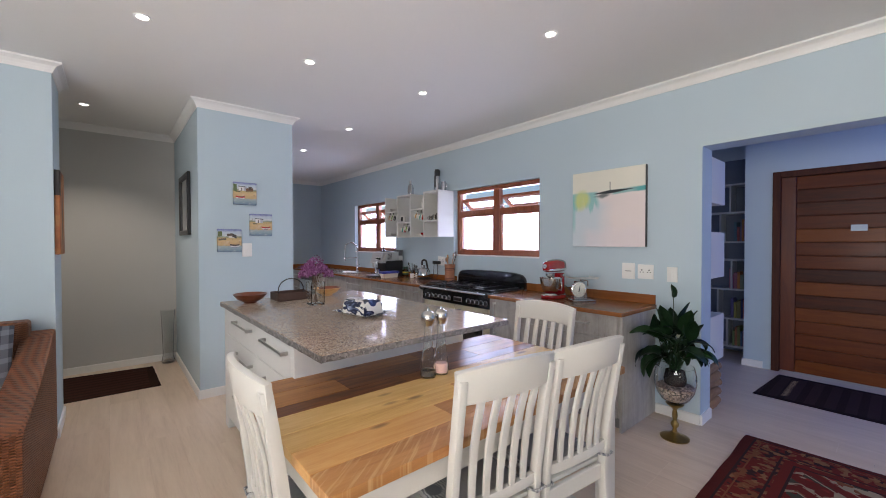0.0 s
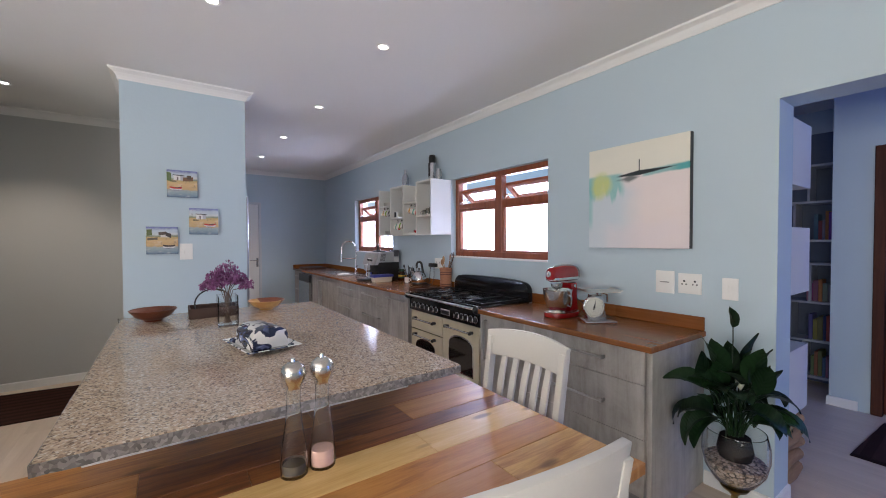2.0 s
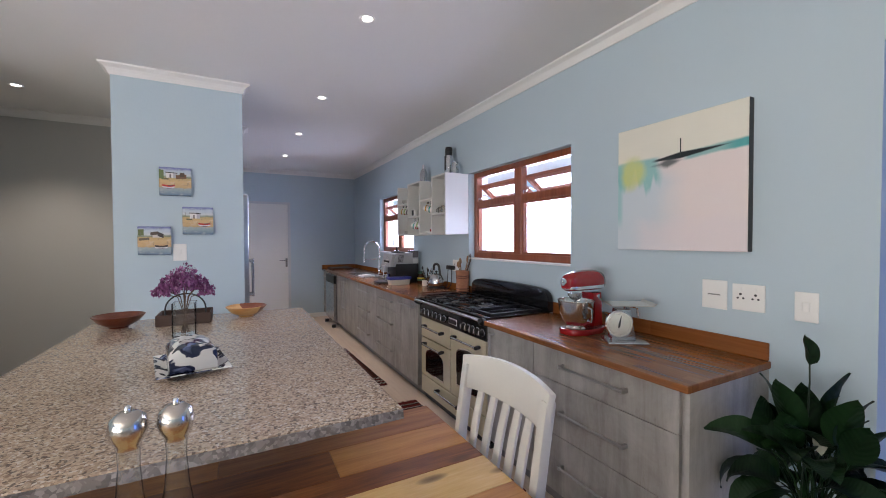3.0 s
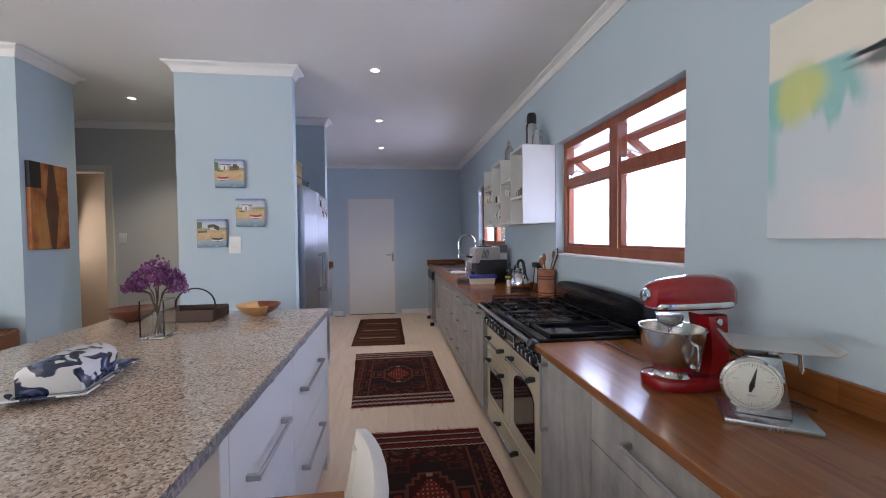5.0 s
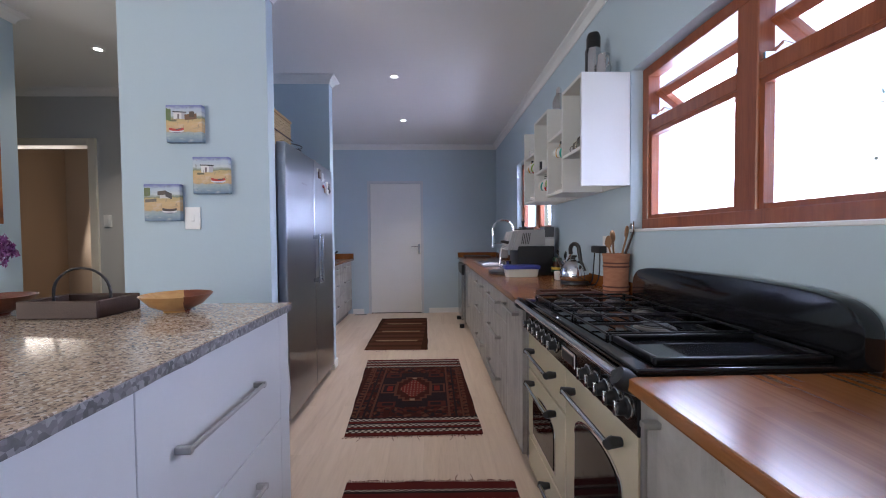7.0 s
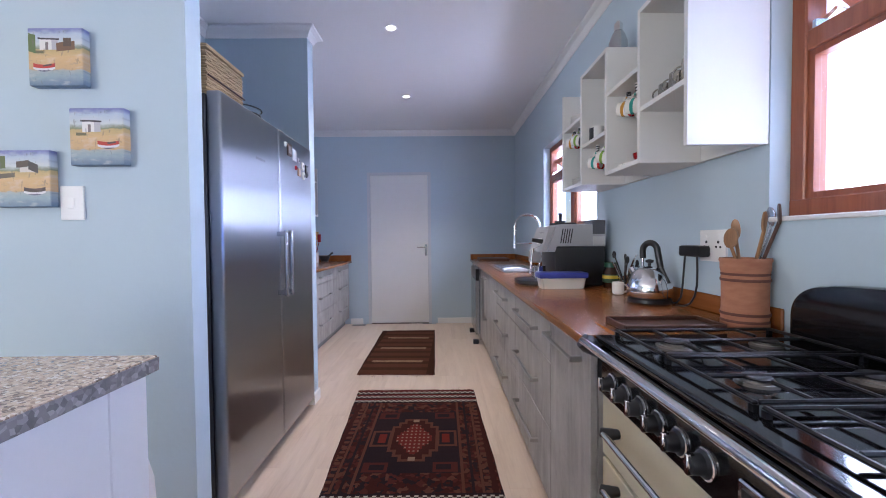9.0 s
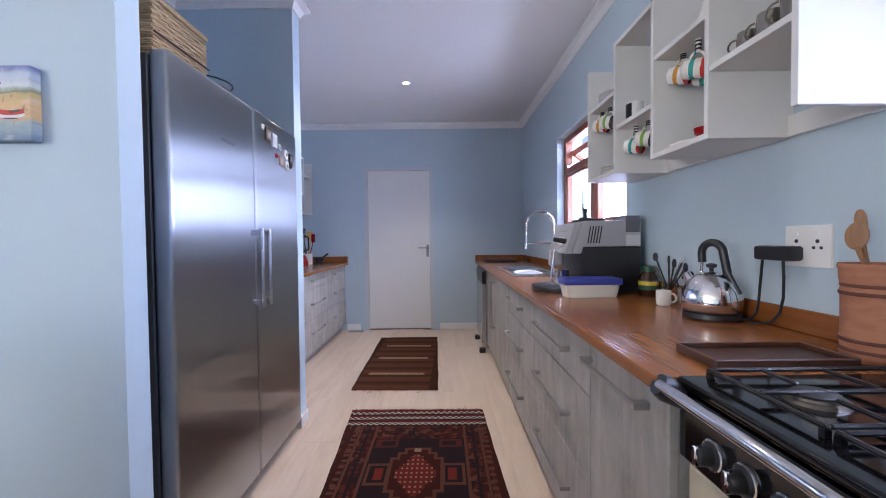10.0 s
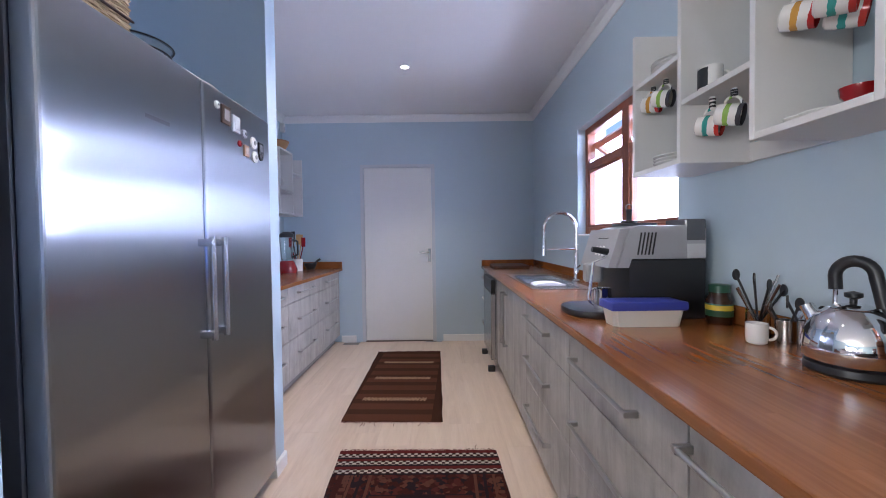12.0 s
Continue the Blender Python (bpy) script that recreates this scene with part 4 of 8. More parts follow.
for a in ((TX0 + 0.05, TX1 - 0.05, TY0 + 0.035, TY0 + 0.057), (TX0 + 0.05, TX1 - 0.05, TY1 - 0.057, TY1 - 0.035), (TX0 + 0.03, TX0 + 0.052, TY0 + 0.06, TY1 - 0.06), (TX1 - 0.052, TX1 - 0.03, TY0 + 0.06, TY1 - 0.06)):
    part("apron", B(*a, TZ - 0.125, TZ - 0.035), WHITEPAINT, tb)
for x in (TX0 + 0.065, TX1 - 0.065):
    for y in (TY0 + 0.07, TY1 - 0.07):
        part("leg", prism(nb(), [(x - 0.035, y - 0.035), (x + 0.035, y - 0.035), (x + 0.035, y + 0.035), (x - 0.035, y + 0.035)], "z", 0, TZ - 0.0355, 0.004), WHITEPAINT, tb)

# ---- chairs ----
def swept_board(bm, pts, w, h, up=(0, 0, 1)):
    """A board w wide and h thick drawn along pts; w lies along up."""
    up, rings = Vector(up), []
    pts = [Vector(p) for p in pts]
    for i, p in enumerate(pts):
        dd = (pts[min(i + 1, len(pts) - 1)] - pts[max(i - 1, 0)]).normalized()
        u = (up - dd * up.dot(dd)).normalized()
        sd = dd.cross(u)
        ww = w[i] if isinstance(w, list) else w
        rings.append([bm.verts.new(p + a * ww / 2 * u + b * h / 2 * sd) for a, b in ((-1, -1), (1, -1), (1, 1), (-1, 1))])
    for a, b in zip(rings, rings[1:]):
        for k in range(4):
            bm.faces.new((a[k], a[(k + 1) % 4], b[(k + 1) % 4], b[k]))
    bm.faces.new(rings[0][::-1])
    bm.faces.new(rings[-1])
    bmesh.ops.recalc_face_normals(bm, faces=bm.faces)
    es = [e for e in bm.edges if e.is_manifold and e.calc_face_angle(0) > 0.7]
    bmesh.ops.bevel(bm, geom=es, offset=0.004, segments=2, affect="EDGES", profile=0.6)
    return bm


def back_y(z):
    return -0.20 - 0.075 * max(0, (z - 0.42) / 0.565) ** 1.3 - (0.05 * ((0.42 - z) / 0.42) ** 1.5 if z < 0.42 else 0)


CH = thing("dining_chair", (0, 0, 0), "white painted slat-back wooden dining chair", "chair", "chairs round the table")
for x in (-0.195, 0.195):
    zs = [0, 0.15, 0.3, 0.42, 0.55, 0.7, 0.84, 0.955]
    part("back_post", swept_board(nb(), [(x * (1 + 0.06 * z), back_y(z), z) for z in zs], 0.036, [0.03][0], (0, 1, 0)), WHITEPAINT, CH, local=True, smooth=True)
    part("leg", swept_board(nb(), [(x, 0.19, 0), (x, 0.19, 0.2), (x, 0.19, 0.42)], [0.028, 0.034, 0.04], 0.036, (0, 1, 0)), WHITEPAINT, CH, local=True, smooth=True)
ts = [-1, -0.75, -0.5, -0.25, 0, 0.25, 0.5, 0.75, 1]
part("top_rail", swept_board(nb(), [(0.222 * t, back_y(0.93) - 0.035 * (1 - t * t) + 0.006, 0.927 + 0.012 * (1 - t * t)) for t in ts], [0.108 + 0.014 * (1 - t * t) for t in ts], 0.022, (0, -0.16, 1)), WHITEPAINT, CH, local=True, smooth=True)
part("lower_rail", swept_board(nb(), [(0.19 * t, back_y(0.5) - 0.012 * (1 - t * t), 0.512) for t in ts], 0.04, 0.02), WHITEPAINT, CH, local=True, smooth=True)
for i in range(5):
    x = -0.128 + 0.064 * i
    q = 1 - (x / 0.2) ** 2
    part("slat", swept_board(nb(), [(x * (0.96 + 0.1 * (z - 0.5)), back_y(z) - 0.012 * q + 0.012 * math.sin(math.pi * (z - 0.52) / 0.38) - 0.02 * q * (z - 0.5) / 0.4, z) for z in (0.515, 0.6, 0.7, 0.8, 0.885)], [0.026, 0.03, 0.033, 0.033, 0.03], 0.012, (1, 0, 0)), WHITEPAINT, CH, local=True, smooth=True)
for q in ((-0.178, 0.178, 0.18, 0.2), (-0.178, 0.178, -0.205, -0.185), (-0.205, -0.187, -0.185, 0.17), (0.187, 0.205, -0.185, 0.17)):
    part("seat_rail", B(*q, 0.36, 0.425, bevel=0.003), WHITEPAINT, CH, local=True)
part("seat", B(-0.21, 0.21, -0.182, 0.22, 0.426, 0.444, bevel=0.006, seg=2), WHITEPAINT, CH, local=True, smooth=True)
for x in (-0.195, 0.195):
    part("stretcher", B(x - 0.009, x + 0.009, -0.215, 0.175, 0.17, 0.195, bevel=0.003), WHITEPAINT, CH, local=True)


def cushion_cloth():
    m = Mat("grey_leaf_print_cotton")
    v = m.coord(scale=(1, 1, 1))
    w = m.n("TexWave", Vector=v, Scale=28.0, Distortion=9.0, Detail=2.0).outputs["Fac"]
    w2 = m.n("TexVoronoi", Vector=v, Scale=9.0).outputs["Distance"]
    f = m.math("MULTIPLY", w, m.math("GREATER_THAN", w2, 0.28))
    c = m.ramp(f, [(0.42, (0.19, 0.195, 0.21)), (0.5, (0.50, 0.49, 0.47))])
    m.put(Base_Color=c, Roughness=0.9)
    m.bump(m.noise(v, 300, 2), 0.2, 0.001)
    return m.m


CU = thing("seat_cushion", (0, 0, 0), "grey and white leaf-print cushion tied to a chair", "cushion", "seat cushions")
CLOTH = cushion_cloth()
part("pad", B(-0.195, 0.195, -0.165, 0.20, 0.446, 0.482, bevel=0.016, seg=3), CLOTH, CU, local=True, smooth=True)
for x in (-0.195, 0.195):
    part("tie", tube(nb(), [(x * 0.95, -0.155, 0.47), (x * 1.16, -0.19, 0.475), (x * 1.17, -0.23, 0.472), (x * 0.95, -0.232, 0.47), (x * 0.86, -0.19, 0.468)], 0.005, 6), CLOTH, CU, local=True, smooth=True)
spots = [(1.485, 1.71, -7), (1.905, 1.66, -6), (1.055, 1.95, -90), (2.262, 2.06, 92)]
for i, (x, y, r) in enumerate(spots):
    m = pose(x, y, 0.0, 0, 0, r)
    if i == 0:
        CH.matrix_basis = CU.matrix_basis = m @ Matrix.Diagonal((0.93, 1, 1, 1))
    else:
        copy_thing(CH, m)
        copy_thing(CU, m)

# ---- ceiling lights ----
LT = None
for x, y in ((2.49, 2.0), (2.465, 3.23), (2.475, 4.58), (2.46, 5.88), (2.45, 7.19), (1.525, 3.285), (0.61, 3.35), (0.29, 5.4), (1.5, 1.5)):
    if LT is None:
        LT = thing("downlight", (x, y, CZ), "small lit recessed ceiling spotlight with a white ring", "ceiling light", "ceiling spotlights")
        part("ring", lathe(nb(), [(0.0285, -0.003), (0.042, -0.006), (0.044, 0.001), (0.0285, 0.001), (0.0285, -0.003)], 24), TRIM, LT, local=True, smooth=True)
        part("lens", lathe(nb(), [(0, -0.002), (0.028, -0.002), (0.028, 0.001), (0, 0.001)], 24), LAMPGLOW, LT, "glowing lens", local=True)
    else:
        copy_thing(LT, pose(x, y, CZ))
# ---- rugs ----
def rug_weave(m, c, warp=700.0):
    v = m.coord(scale=(warp, warp * 0.6, 1))
    ck = m.noise(v, 1.0, 2)
    big = m.noise(m.coord(), 4.0, 4)
    c = m.mix(m.math("MULTIPLY", ck, 0.35), c, (0.02, 0.012, 0.01))
    c = m.mix(m.math("MULTIPLY", big, 0.3), c, (0.05, 0.02, 0.015))
    m.put(Base_Color=c, Roughness=0.95, Specular_IOR_Level=0.1)
    m.bump(ck, 0.4, 0.002)
    return m.m


def band_mask(m, y, lo, hi):
    return m.math("MULTIPLY", m.math("GREATER_THAN", y, lo), m.math("LESS_THAN", y, hi))


def tribal_rug(name, w, h, red, dark, row=0.024):
    """Checked and striped ends, patterned borders and a stepped cross medallion on a dark field."""
    m = Mat(name)
    x, y, _ = m.sep(m.coord())
    ax, ay = m.math("ABSOLUTE", x), m.math("ABSOLUTE", y)

    def inside(hx, hy, cx=0.0, cy=0.0):
        px = m.math("ABSOLUTE", m.math("SUBTRACT", ax, w * cx))
        py = m.math("ABSOLUTE", m.math("SUBTRACT", ay, h * cy))
        return m.math("MULTIPLY", m.math("LESS_THAN", px, w * hx), m.math("LESS_THAN", py, h * hy))

    def waves(fx, fy, lim):
        return m.math("GREATER_THAN", m.math("MULTIPLY", m.math("SINE", m.math("MULTIPLY", x, fx)), m.math("SINE", m.math("MULTIPLY", y, fy))), lim)

    deep, rust = tuple(q * 0.5 for q in red), (0.12, 0.045, 0.028)
    vor = m.n("TexVoronoi", Vector=m.coord(scale=(38, 38, 1)), Scale=1.0)
    vor.distance = "MANHATTAN"
    c = m.ramp(m.sep(vor.outputs["Color"])[0], [(0, deep), (0.4, red), (0.62, dark), (0.85, rust)], "CONSTANT")
    for lo, hi, col in ((0.30, 0.318, rust), (0.355, 0.372, dark), (0.41, 0.425, rust), (0.468, 0.5, deep)):
        c = m.mix(band_mask(m, ax, w * lo, w * hi), c, col)
    c = m.mix(m.math("MULTIPLY", band_mask(m, ax, w * 0.425, w * 0.468), waves(95.0, 120.0, 0.1)), c, rust)
    c = m.mix(inside(0.30, 0.235), c, dark)
    for hx, hy, cx, cy, col in ((0.075, 0.03, 0.21, 0.20, red), (0.045, 0.016, 0.20, 0.20, dark), (0.165, 0.10, 0, 0, rust), (0.085, 0.165, 0, 0, rust), (0.125, 0.135, 0, 0, rust), (0.145, 0.085, 0, 0, deep), (0.065, 0.15, 0, 0, deep), (0.105, 0.12, 0, 0, deep), (0.068, 0.062, 0.222, 0, rust), (0.05, 0.048, 0.222, 0, dark), (0.026, 0.034, 0.215, 0, (0.17, 0.02, 0.015))):
        c = m.mix(inside(hx, hy, cx, cy), c, col)
    heart = m.math("LESS_THAN", m.math("ADD", m.math("SNAP", ax, w * 0.02), m.math("MULTIPLY", m.math("SNAP", ay, w * 0.02), 0.62)), w * 0.12)
    c = m.mix(heart, c, (0.15, 0.018, 0.014))
    dots = m.math("MULTIPLY", m.math("GREATER_THAN", m.math("SINE", m.math("MULTIPLY", x, 250.0)), 0.3), m.math("GREATER_THAN", m.math("SINE", m.math("MULTIPLY", y, 170.0)), 0.45))
    c = m.mix(m.math("MULTIPLY", m.math("MULTIPLY", dots, heart), 0.65), c, (0.42, 0.30, 0.22))
    c = m.mix(inside(0.022, 0.012, 0, 0.148), c, (0.30, 0.2, 0.13))
    c = m.mix(m.math("GREATER_THAN", ay, h * 0.345), c, (0.12, 0.014, 0.014))
    for q in (0.352, 0.405, 0.455):
        chk = waves(165.0, math.pi / (h * row / 2), 0.0)
        on = band_mask(m, ay, h * q, h * (q + row))
        c = m.mix(on, c, m.mix(chk, (0.03, 0.012, 0.012), (0.60, 0.53, 0.45)))
        c = m.mix(band_mask(m, ay, h * (q - 0.01), h * q), c, dark)
    return rug_weave(m, c)


def kilim(name, w, h, ground, bands):
    m = Mat(name)
    x, y, _ = m.sep(m.coord())
    t = m.math("DIVIDE", y, h)
    c = m.mix(m.math("GREATER_THAN", m.math("SINE", m.math("MULTIPLY", y, 2 * math.pi / h * 9)), 0.2), ground, tuple(q * 0.55 for q in ground))
    wob = m.math("MULTIPLY", m.math("SINE", m.math("MULTIPLY", x, 230.0)), 0.006)
    for q in bands:
        on = m.math("MULTIPLY", band_mask(m, m.math("ADD", t, wob), q - 0.016, q + 0.016), m.math("LESS_THAN", m.math("ABSOLUTE", x), w * 0.36))
        c = m.mix(m.math("MULTIPLY", on, m.math("GREATER_THAN", m.noise(m.coord(scale=(60, 90, 1)), 1.0, 2), 0.42)), c, (0.42, 0.28, 0.17))
    c = m.mix(m.math("GREATER_THAN", m.math("ABSOLUTE", x), w * 0.45), c, tuple(q * 0.4 for q in ground))
    return rug_weave(m, c)


def rug(name, label, corners, material, fringe=True, tall=0.007, seed=1):
    """A rug with slightly wavy edges between four corners (near left, near right, far right, far left)."""
    a, b, c, e = [Vector((*q, 0)) for q in corners]
    mid = (a + b + c + e) / 4
    yaw = math.atan2((b - a).y, (b - a).x)
    r = thing(name, (mid.x, mid.y, 0), label, "rug", rz=math.degrees(yaw))
    inv = Matrix.Rotation(-yaw, 4, "Z")
    bm, n, k = nb(), 24, 30
    grid = []
    rs = random.Random(seed)
    for j in range(k + 1):
        row = []
        for i in range(n + 1):
            u, v = i / n, j / k
            p = (a.lerp(b, u)).lerp(e.lerp(c, u), v)
            ed = 0.006 * noise.noise(Vector((v * 7, seed, u * 3)))
            q = inv @ (p - mid)
            q.x += ed
            q.y += 0.006 * noise.noise(Vector((u * 6, seed + 5, v * 2)))
            q.z = tall + 0.0015 * noise.noise(Vector((u * 5, v * 9, seed)))
            row.append(bm.verts.new(q))
        grid.append(row)
    for j in range(k):
        for i in range(n):
            bm.faces.new((grid[j][i], grid[j][i + 1], grid[j + 1][i + 1], grid[j + 1][i]))
    rim = [e for e in bm.edges if e.is_boundary]
    ex = bmesh.ops.extrude_edge_only(bm, edges=rim)
    for v in ex["geom"]:
        if isinstance(v, bmesh.types.BMVert):
            v.co.z = 0.0005
    part("woven_pad", bm, material, r, local=True)
    if fringe:
        bm = nb()
        for row, sgn in ((grid_ends(a, b, mid, inv), -1), (grid_ends(e, c, mid, inv), 1)):
            p0, p1 = row
            for i in range(int((p1 - p0).length / 0.011)):
                p = p0.lerp(p1, (i + 0.5) * 0.011 / (p1 - p0).length)
                ln = 0.012 + 0.014 * rs.random() + (0.04 if rs.random() > 0.95 else 0)
                tube(bm, [(p.x, p.y, 0.005), (p.x + rs.uniform(-0.006, 0.006), p.y + sgn * ln * 0.6, 0.004), (p.x + rs.uniform(-0.015, 0.015), p.y + sgn * ln, 0.0025)], 0.0018, 4)
        part("fringe", bm, FRINGE, r, local=True)["kind"] = "stuff"
    return r


def grid_ends(p, q, mid, inv):
    return inv @ (p - mid), inv @ (q - mid)


FRINGE = plain("dark_red_wool_fringe", (0.14, 0.04, 0.03), 0.95, bump=0.2)
rug("runner_rug", "dark red tribal rug with white-flecked bands, beside the cooker", [(2.36, 2.78), (3.20, 2.76), (3.165, 4.18), (2.355, 4.205)], tribal_rug("tribal_rug_a", 0.82, 1.41, (0.07, 0.014, 0.014), (0.016, 0.011, 0.013), 0.011), seed=1)
rug("runner_rug", "dark red tribal rug with a stepped medallion", [(2.245, 4.655), (3.075, 4.65), (3.03, 6.09), (2.153, 6.10)], tribal_rug("tribal_rug_b", 0.85, 1.44, (0.085, 0.018, 0.015), (0.012, 0.010, 0.016)), seed=2)
rug("kilim_rug", "brown flat-woven rug with three pale stripes", [(2.06, 6.47), (2.73, 6.445), (2.708, 8.045), (2.052, 8.045)], kilim("brown_kilim", 0.66, 1.58, (0.115, 0.042, 0.023), (-0.28, 0.0, 0.27)), True, seed=3)
rug("hall_rug", "dark brown flat-woven rug on the hall floor", [(-0.5, 5.24), (0.815, 5.22), (0.80, 5.99), (-0.5, 6.13)], kilim("dark_kilim", 1.3, 0.8, (0.05, 0.018, 0.012), ()), False, seed=4)
rug("door_mat", "dark patterned mat in front of the front door", [(4.86, 0.35), (5.68, 0.35), (5.70, 1.44), (4.88, 1.49)], kilim("dark_mat", 0.8, 1.1, (0.05, 0.028, 0.028), (-0.35, 0.35)), False, seed=5)


def persian():
    m = Mat("red_persian_pile")
    x, y, _ = m.sep(m.coord())
    ax, ay = m.math("ABSOLUTE", x), m.math("ABSOLUTE", y)
    def cells(k, stops):
        q = m.n("TexVoronoi", Vector=m.coord(scale=(k, k, 1)), Scale=1.0)
        q.distance = "MANHATTAN"
        return m.ramp(m.sep(q.outputs["Color"])[0], stops, "CONSTANT")
    red, dark, cream, rust = (0.17, 0.022, 0.018), (0.035, 0.02, 0.022), (0.42, 0.35, 0.25), (0.24, 0.09, 0.04)
    field = cells(17, [(0, red), (0.28, cream), (0.45, (0.06, 0.07, 0.05)), (0.6, rust), (0.72, (0.28, 0.03, 0.025)), (0.86, cream)])
    diamond = m.math("PINGPONG", m.math("ADD", ax, m.math("MULTIPLY", m.math("PINGPONG", y, 0.42), 0.8)), 0.13)
    field = m.mix(m.math("LESS_THAN", diamond, 0.035), field, red)
    field = m.mix(band_mask(m, diamond, 0.05, 0.062), field, cream)
    edge = m.math("MINIMUM", m.math("SUBTRACT", 0.80, ax), m.math("SUBTRACT", 1.17, ay))
    border = cells(30, [(0, red), (0.3, rust), (0.5, dark), (0.68, (0.30, 0.15, 0.07)), (0.8, red)])
    c = m.mix(m.math("LESS_THAN", edge, 0.27), field, border)
    for lo, hi, col in ((-0.1, 0.035, (0.10, 0.016, 0.014)), (0.035, 0.047, dark), (0.075, 0.083, rust), (0.20, 0.212, dark), (0.225, 0.27, red), (0.27, 0.283, dark)):
        c = m.mix(band_mask(m, edge, lo, hi), c, col)
    return rug_weave(m, c)


rug("persian_rug", "red and dark blue patterned persian rug", [(2.3, -1.05), (3.93, -1.05), (3.875, 1.325), (2.25, 1.315)], persian(), False, 0.009, 6)


# ---- pictures ----
def canvas(name, label, cx, cy, cz, w, h, depth, facing, material, frame=None):
    """A stretched canvas; drawn facing -y, then turned."""
    p = thing(name, (cx, cy, cz), label, "painting", rz=facing)
    part("canvas", B(-w / 2, w / 2, 0, depth, -h / 2, h / 2, bevel=0.003), material, p, local=True)
    return p


def big_abstract():
    """White ground, a yellow and teal drip, a dark skyline stroke and a mast; u runs across, v up, each -0.5 to 0.5."""
    m = Mat("abstract_seascape_paint")
    x, _, z = m.sep(m.coord())
    u, v = m.math("DIVIDE", x, 0.658), m.math("DIVIDE", z, 0.675)
    wob = m.math("MULTIPLY_ADD", m.noise(m.coord(scale=(6, 1, 6)), 1.0, 4), 0.16, -0.08)

    def below(q, edge, blur=0.02):
        return m.math("SUBTRACT", 1.0, m.soft(q, edge - blur, edge + blur))

    def times(*fs):
        out = fs[0]
        for q in fs[1:]:
            out = m.math("MULTIPLY", out, q)
        return out
    uw, vw = m.math("ADD", u, wob), m.math("MULTIPLY_ADD", wob, 0.3, v)
    c = m.mix(m.noise(m.coord(scale=(2, 1, 5)), 1.0, 5), (0.78, 0.66, 0.64), (0.80, 0.73, 0.70))
    c = m.mix(times(below(uw, -0.02, 0.16), below(v, 0.10, 0.1), 0.75), c, (0.52, 0.63, 0.70))
    c = m.mix(times(below(m.math("ADD", v, m.math("MULTIPLY", wob, 1.5)), -0.27, 0.08), m.soft(uw, -0.42, -0.2), 0.6), c, (0.76, 0.68, 0.70))
    c = m.mix(m.soft(vw, 0.20, 0.24), c, m.mix(m.noise(m.coord(scale=(3, 1, 9)), 1.0, 4), (0.72, 0.70, 0.61), (0.80, 0.77, 0.66)))
    comb = m.math("MULTIPLY_ADD", m.noise(m.coord(scale=(11, 0, 0.01)), 1.0, 2), 0.75, -0.36)
    teal = times(below(uw, -0.13, 0.05), below(vw, 0.225, 0.015), m.soft(m.math("SUBTRACT", v, comb), -0.03, 0.05))
    c = m.mix(m.math("MULTIPLY", teal, 0.9), c, m.mix(m.noise(m.coord(scale=(16, 1, 9)), 1.0, 4), (0.12, 0.42, 0.42), (0.38, 0.62, 0.60)))
    c = m.mix(times(below(u, -0.455, 0.02), below(v, 0.2, 0.02), m.soft(v, -0.36, -0.2), 0.6), c, (0.22, 0.52, 0.52))
    du, dv = m.math("ADD", u, 0.36), m.math("MULTIPLY", m.math("ADD", v, -0.13), 0.85)
    d = m.math("ADD", m.math("SQRT", m.math("ADD", m.math("MULTIPLY", du, du), m.math("MULTIPLY", dv, dv))), m.math("MULTIPLY", wob, 0.9))
    c = m.mix(m.math("MULTIPLY", below(d, 0.10, 0.045), 0.9), c, m.mix(m.noise(m.coord(scale=(16, 1, 16)), 1.0, 4), (0.66, 0.64, 0.14), (0.50, 0.60, 0.30)))
    axis = m.math("SUBTRACT", v, m.math("MULTIPLY_ADD", u, 0.05, 0.195))
    line = m.math("ABSOLUTE", m.math("MULTIPLY_ADD", wob, 0.22, axis))
    c = m.mix(times(below(line, 0.028, 0.01), m.soft(u, 0.05, 0.12)), c, m.mix(m.soft(u, 0.3, 0.45), (0.30, 0.50, 0.48), (0.10, 0.38, 0.38)))
    reach = m.math("MULTIPLY", m.math("ABSOLUTE", m.math("ADD", u, -0.06)), 0.075)
    c = m.mix(times(below(m.math("ADD", m.math("ABSOLUTE", m.math("ADD", axis, -0.012)), m.math("MULTIPLY_ADD", wob, 0.14, reach)), 0.024, 0.006), m.soft(u, -0.2, -0.12)), c, (0.012, 0.02, 0.022))
    smear = m.math("ADD", m.math("MULTIPLY", m.math("ABSOLUTE", m.math("ADD", u, 0.05)), 0.35), m.math("ABSOLUTE", m.math("ADD", axis, 0.025)))
    c = m.mix(m.math("MULTIPLY", below(m.math("MULTIPLY_ADD", wob, 0.5, smear), 0.035, 0.02), 0.85), c, (0.05, 0.07, 0.07))
    c = m.mix(times(below(m.math("ABSOLUTE", m.math("ADD", u, -0.05)), 0.005, 0.002), band_mask(m, v, 0.2, 0.335)), c, (0.02, 0.03, 0.03))
    m.put(Base_Color=c, Roughness=0.7)
    m.bump(m.noise(m.coord(scale=(40, 10, 14)), 1.0, 4), 0.25, 0.002)
    return m.m


pt = canvas("abstract_painting", "large abstract seascape canvas in white, teal and yellow", WX - 0.036, 2.306, 1.668, 0.658, 0.675, 0.032, -90, big_abstract())
part("edge", B(0.3292, 0.332, 0.001, 0.034, -0.336, 0.336), BLACKPLASTIC, pt, "dark painted canvas edge", local=True)


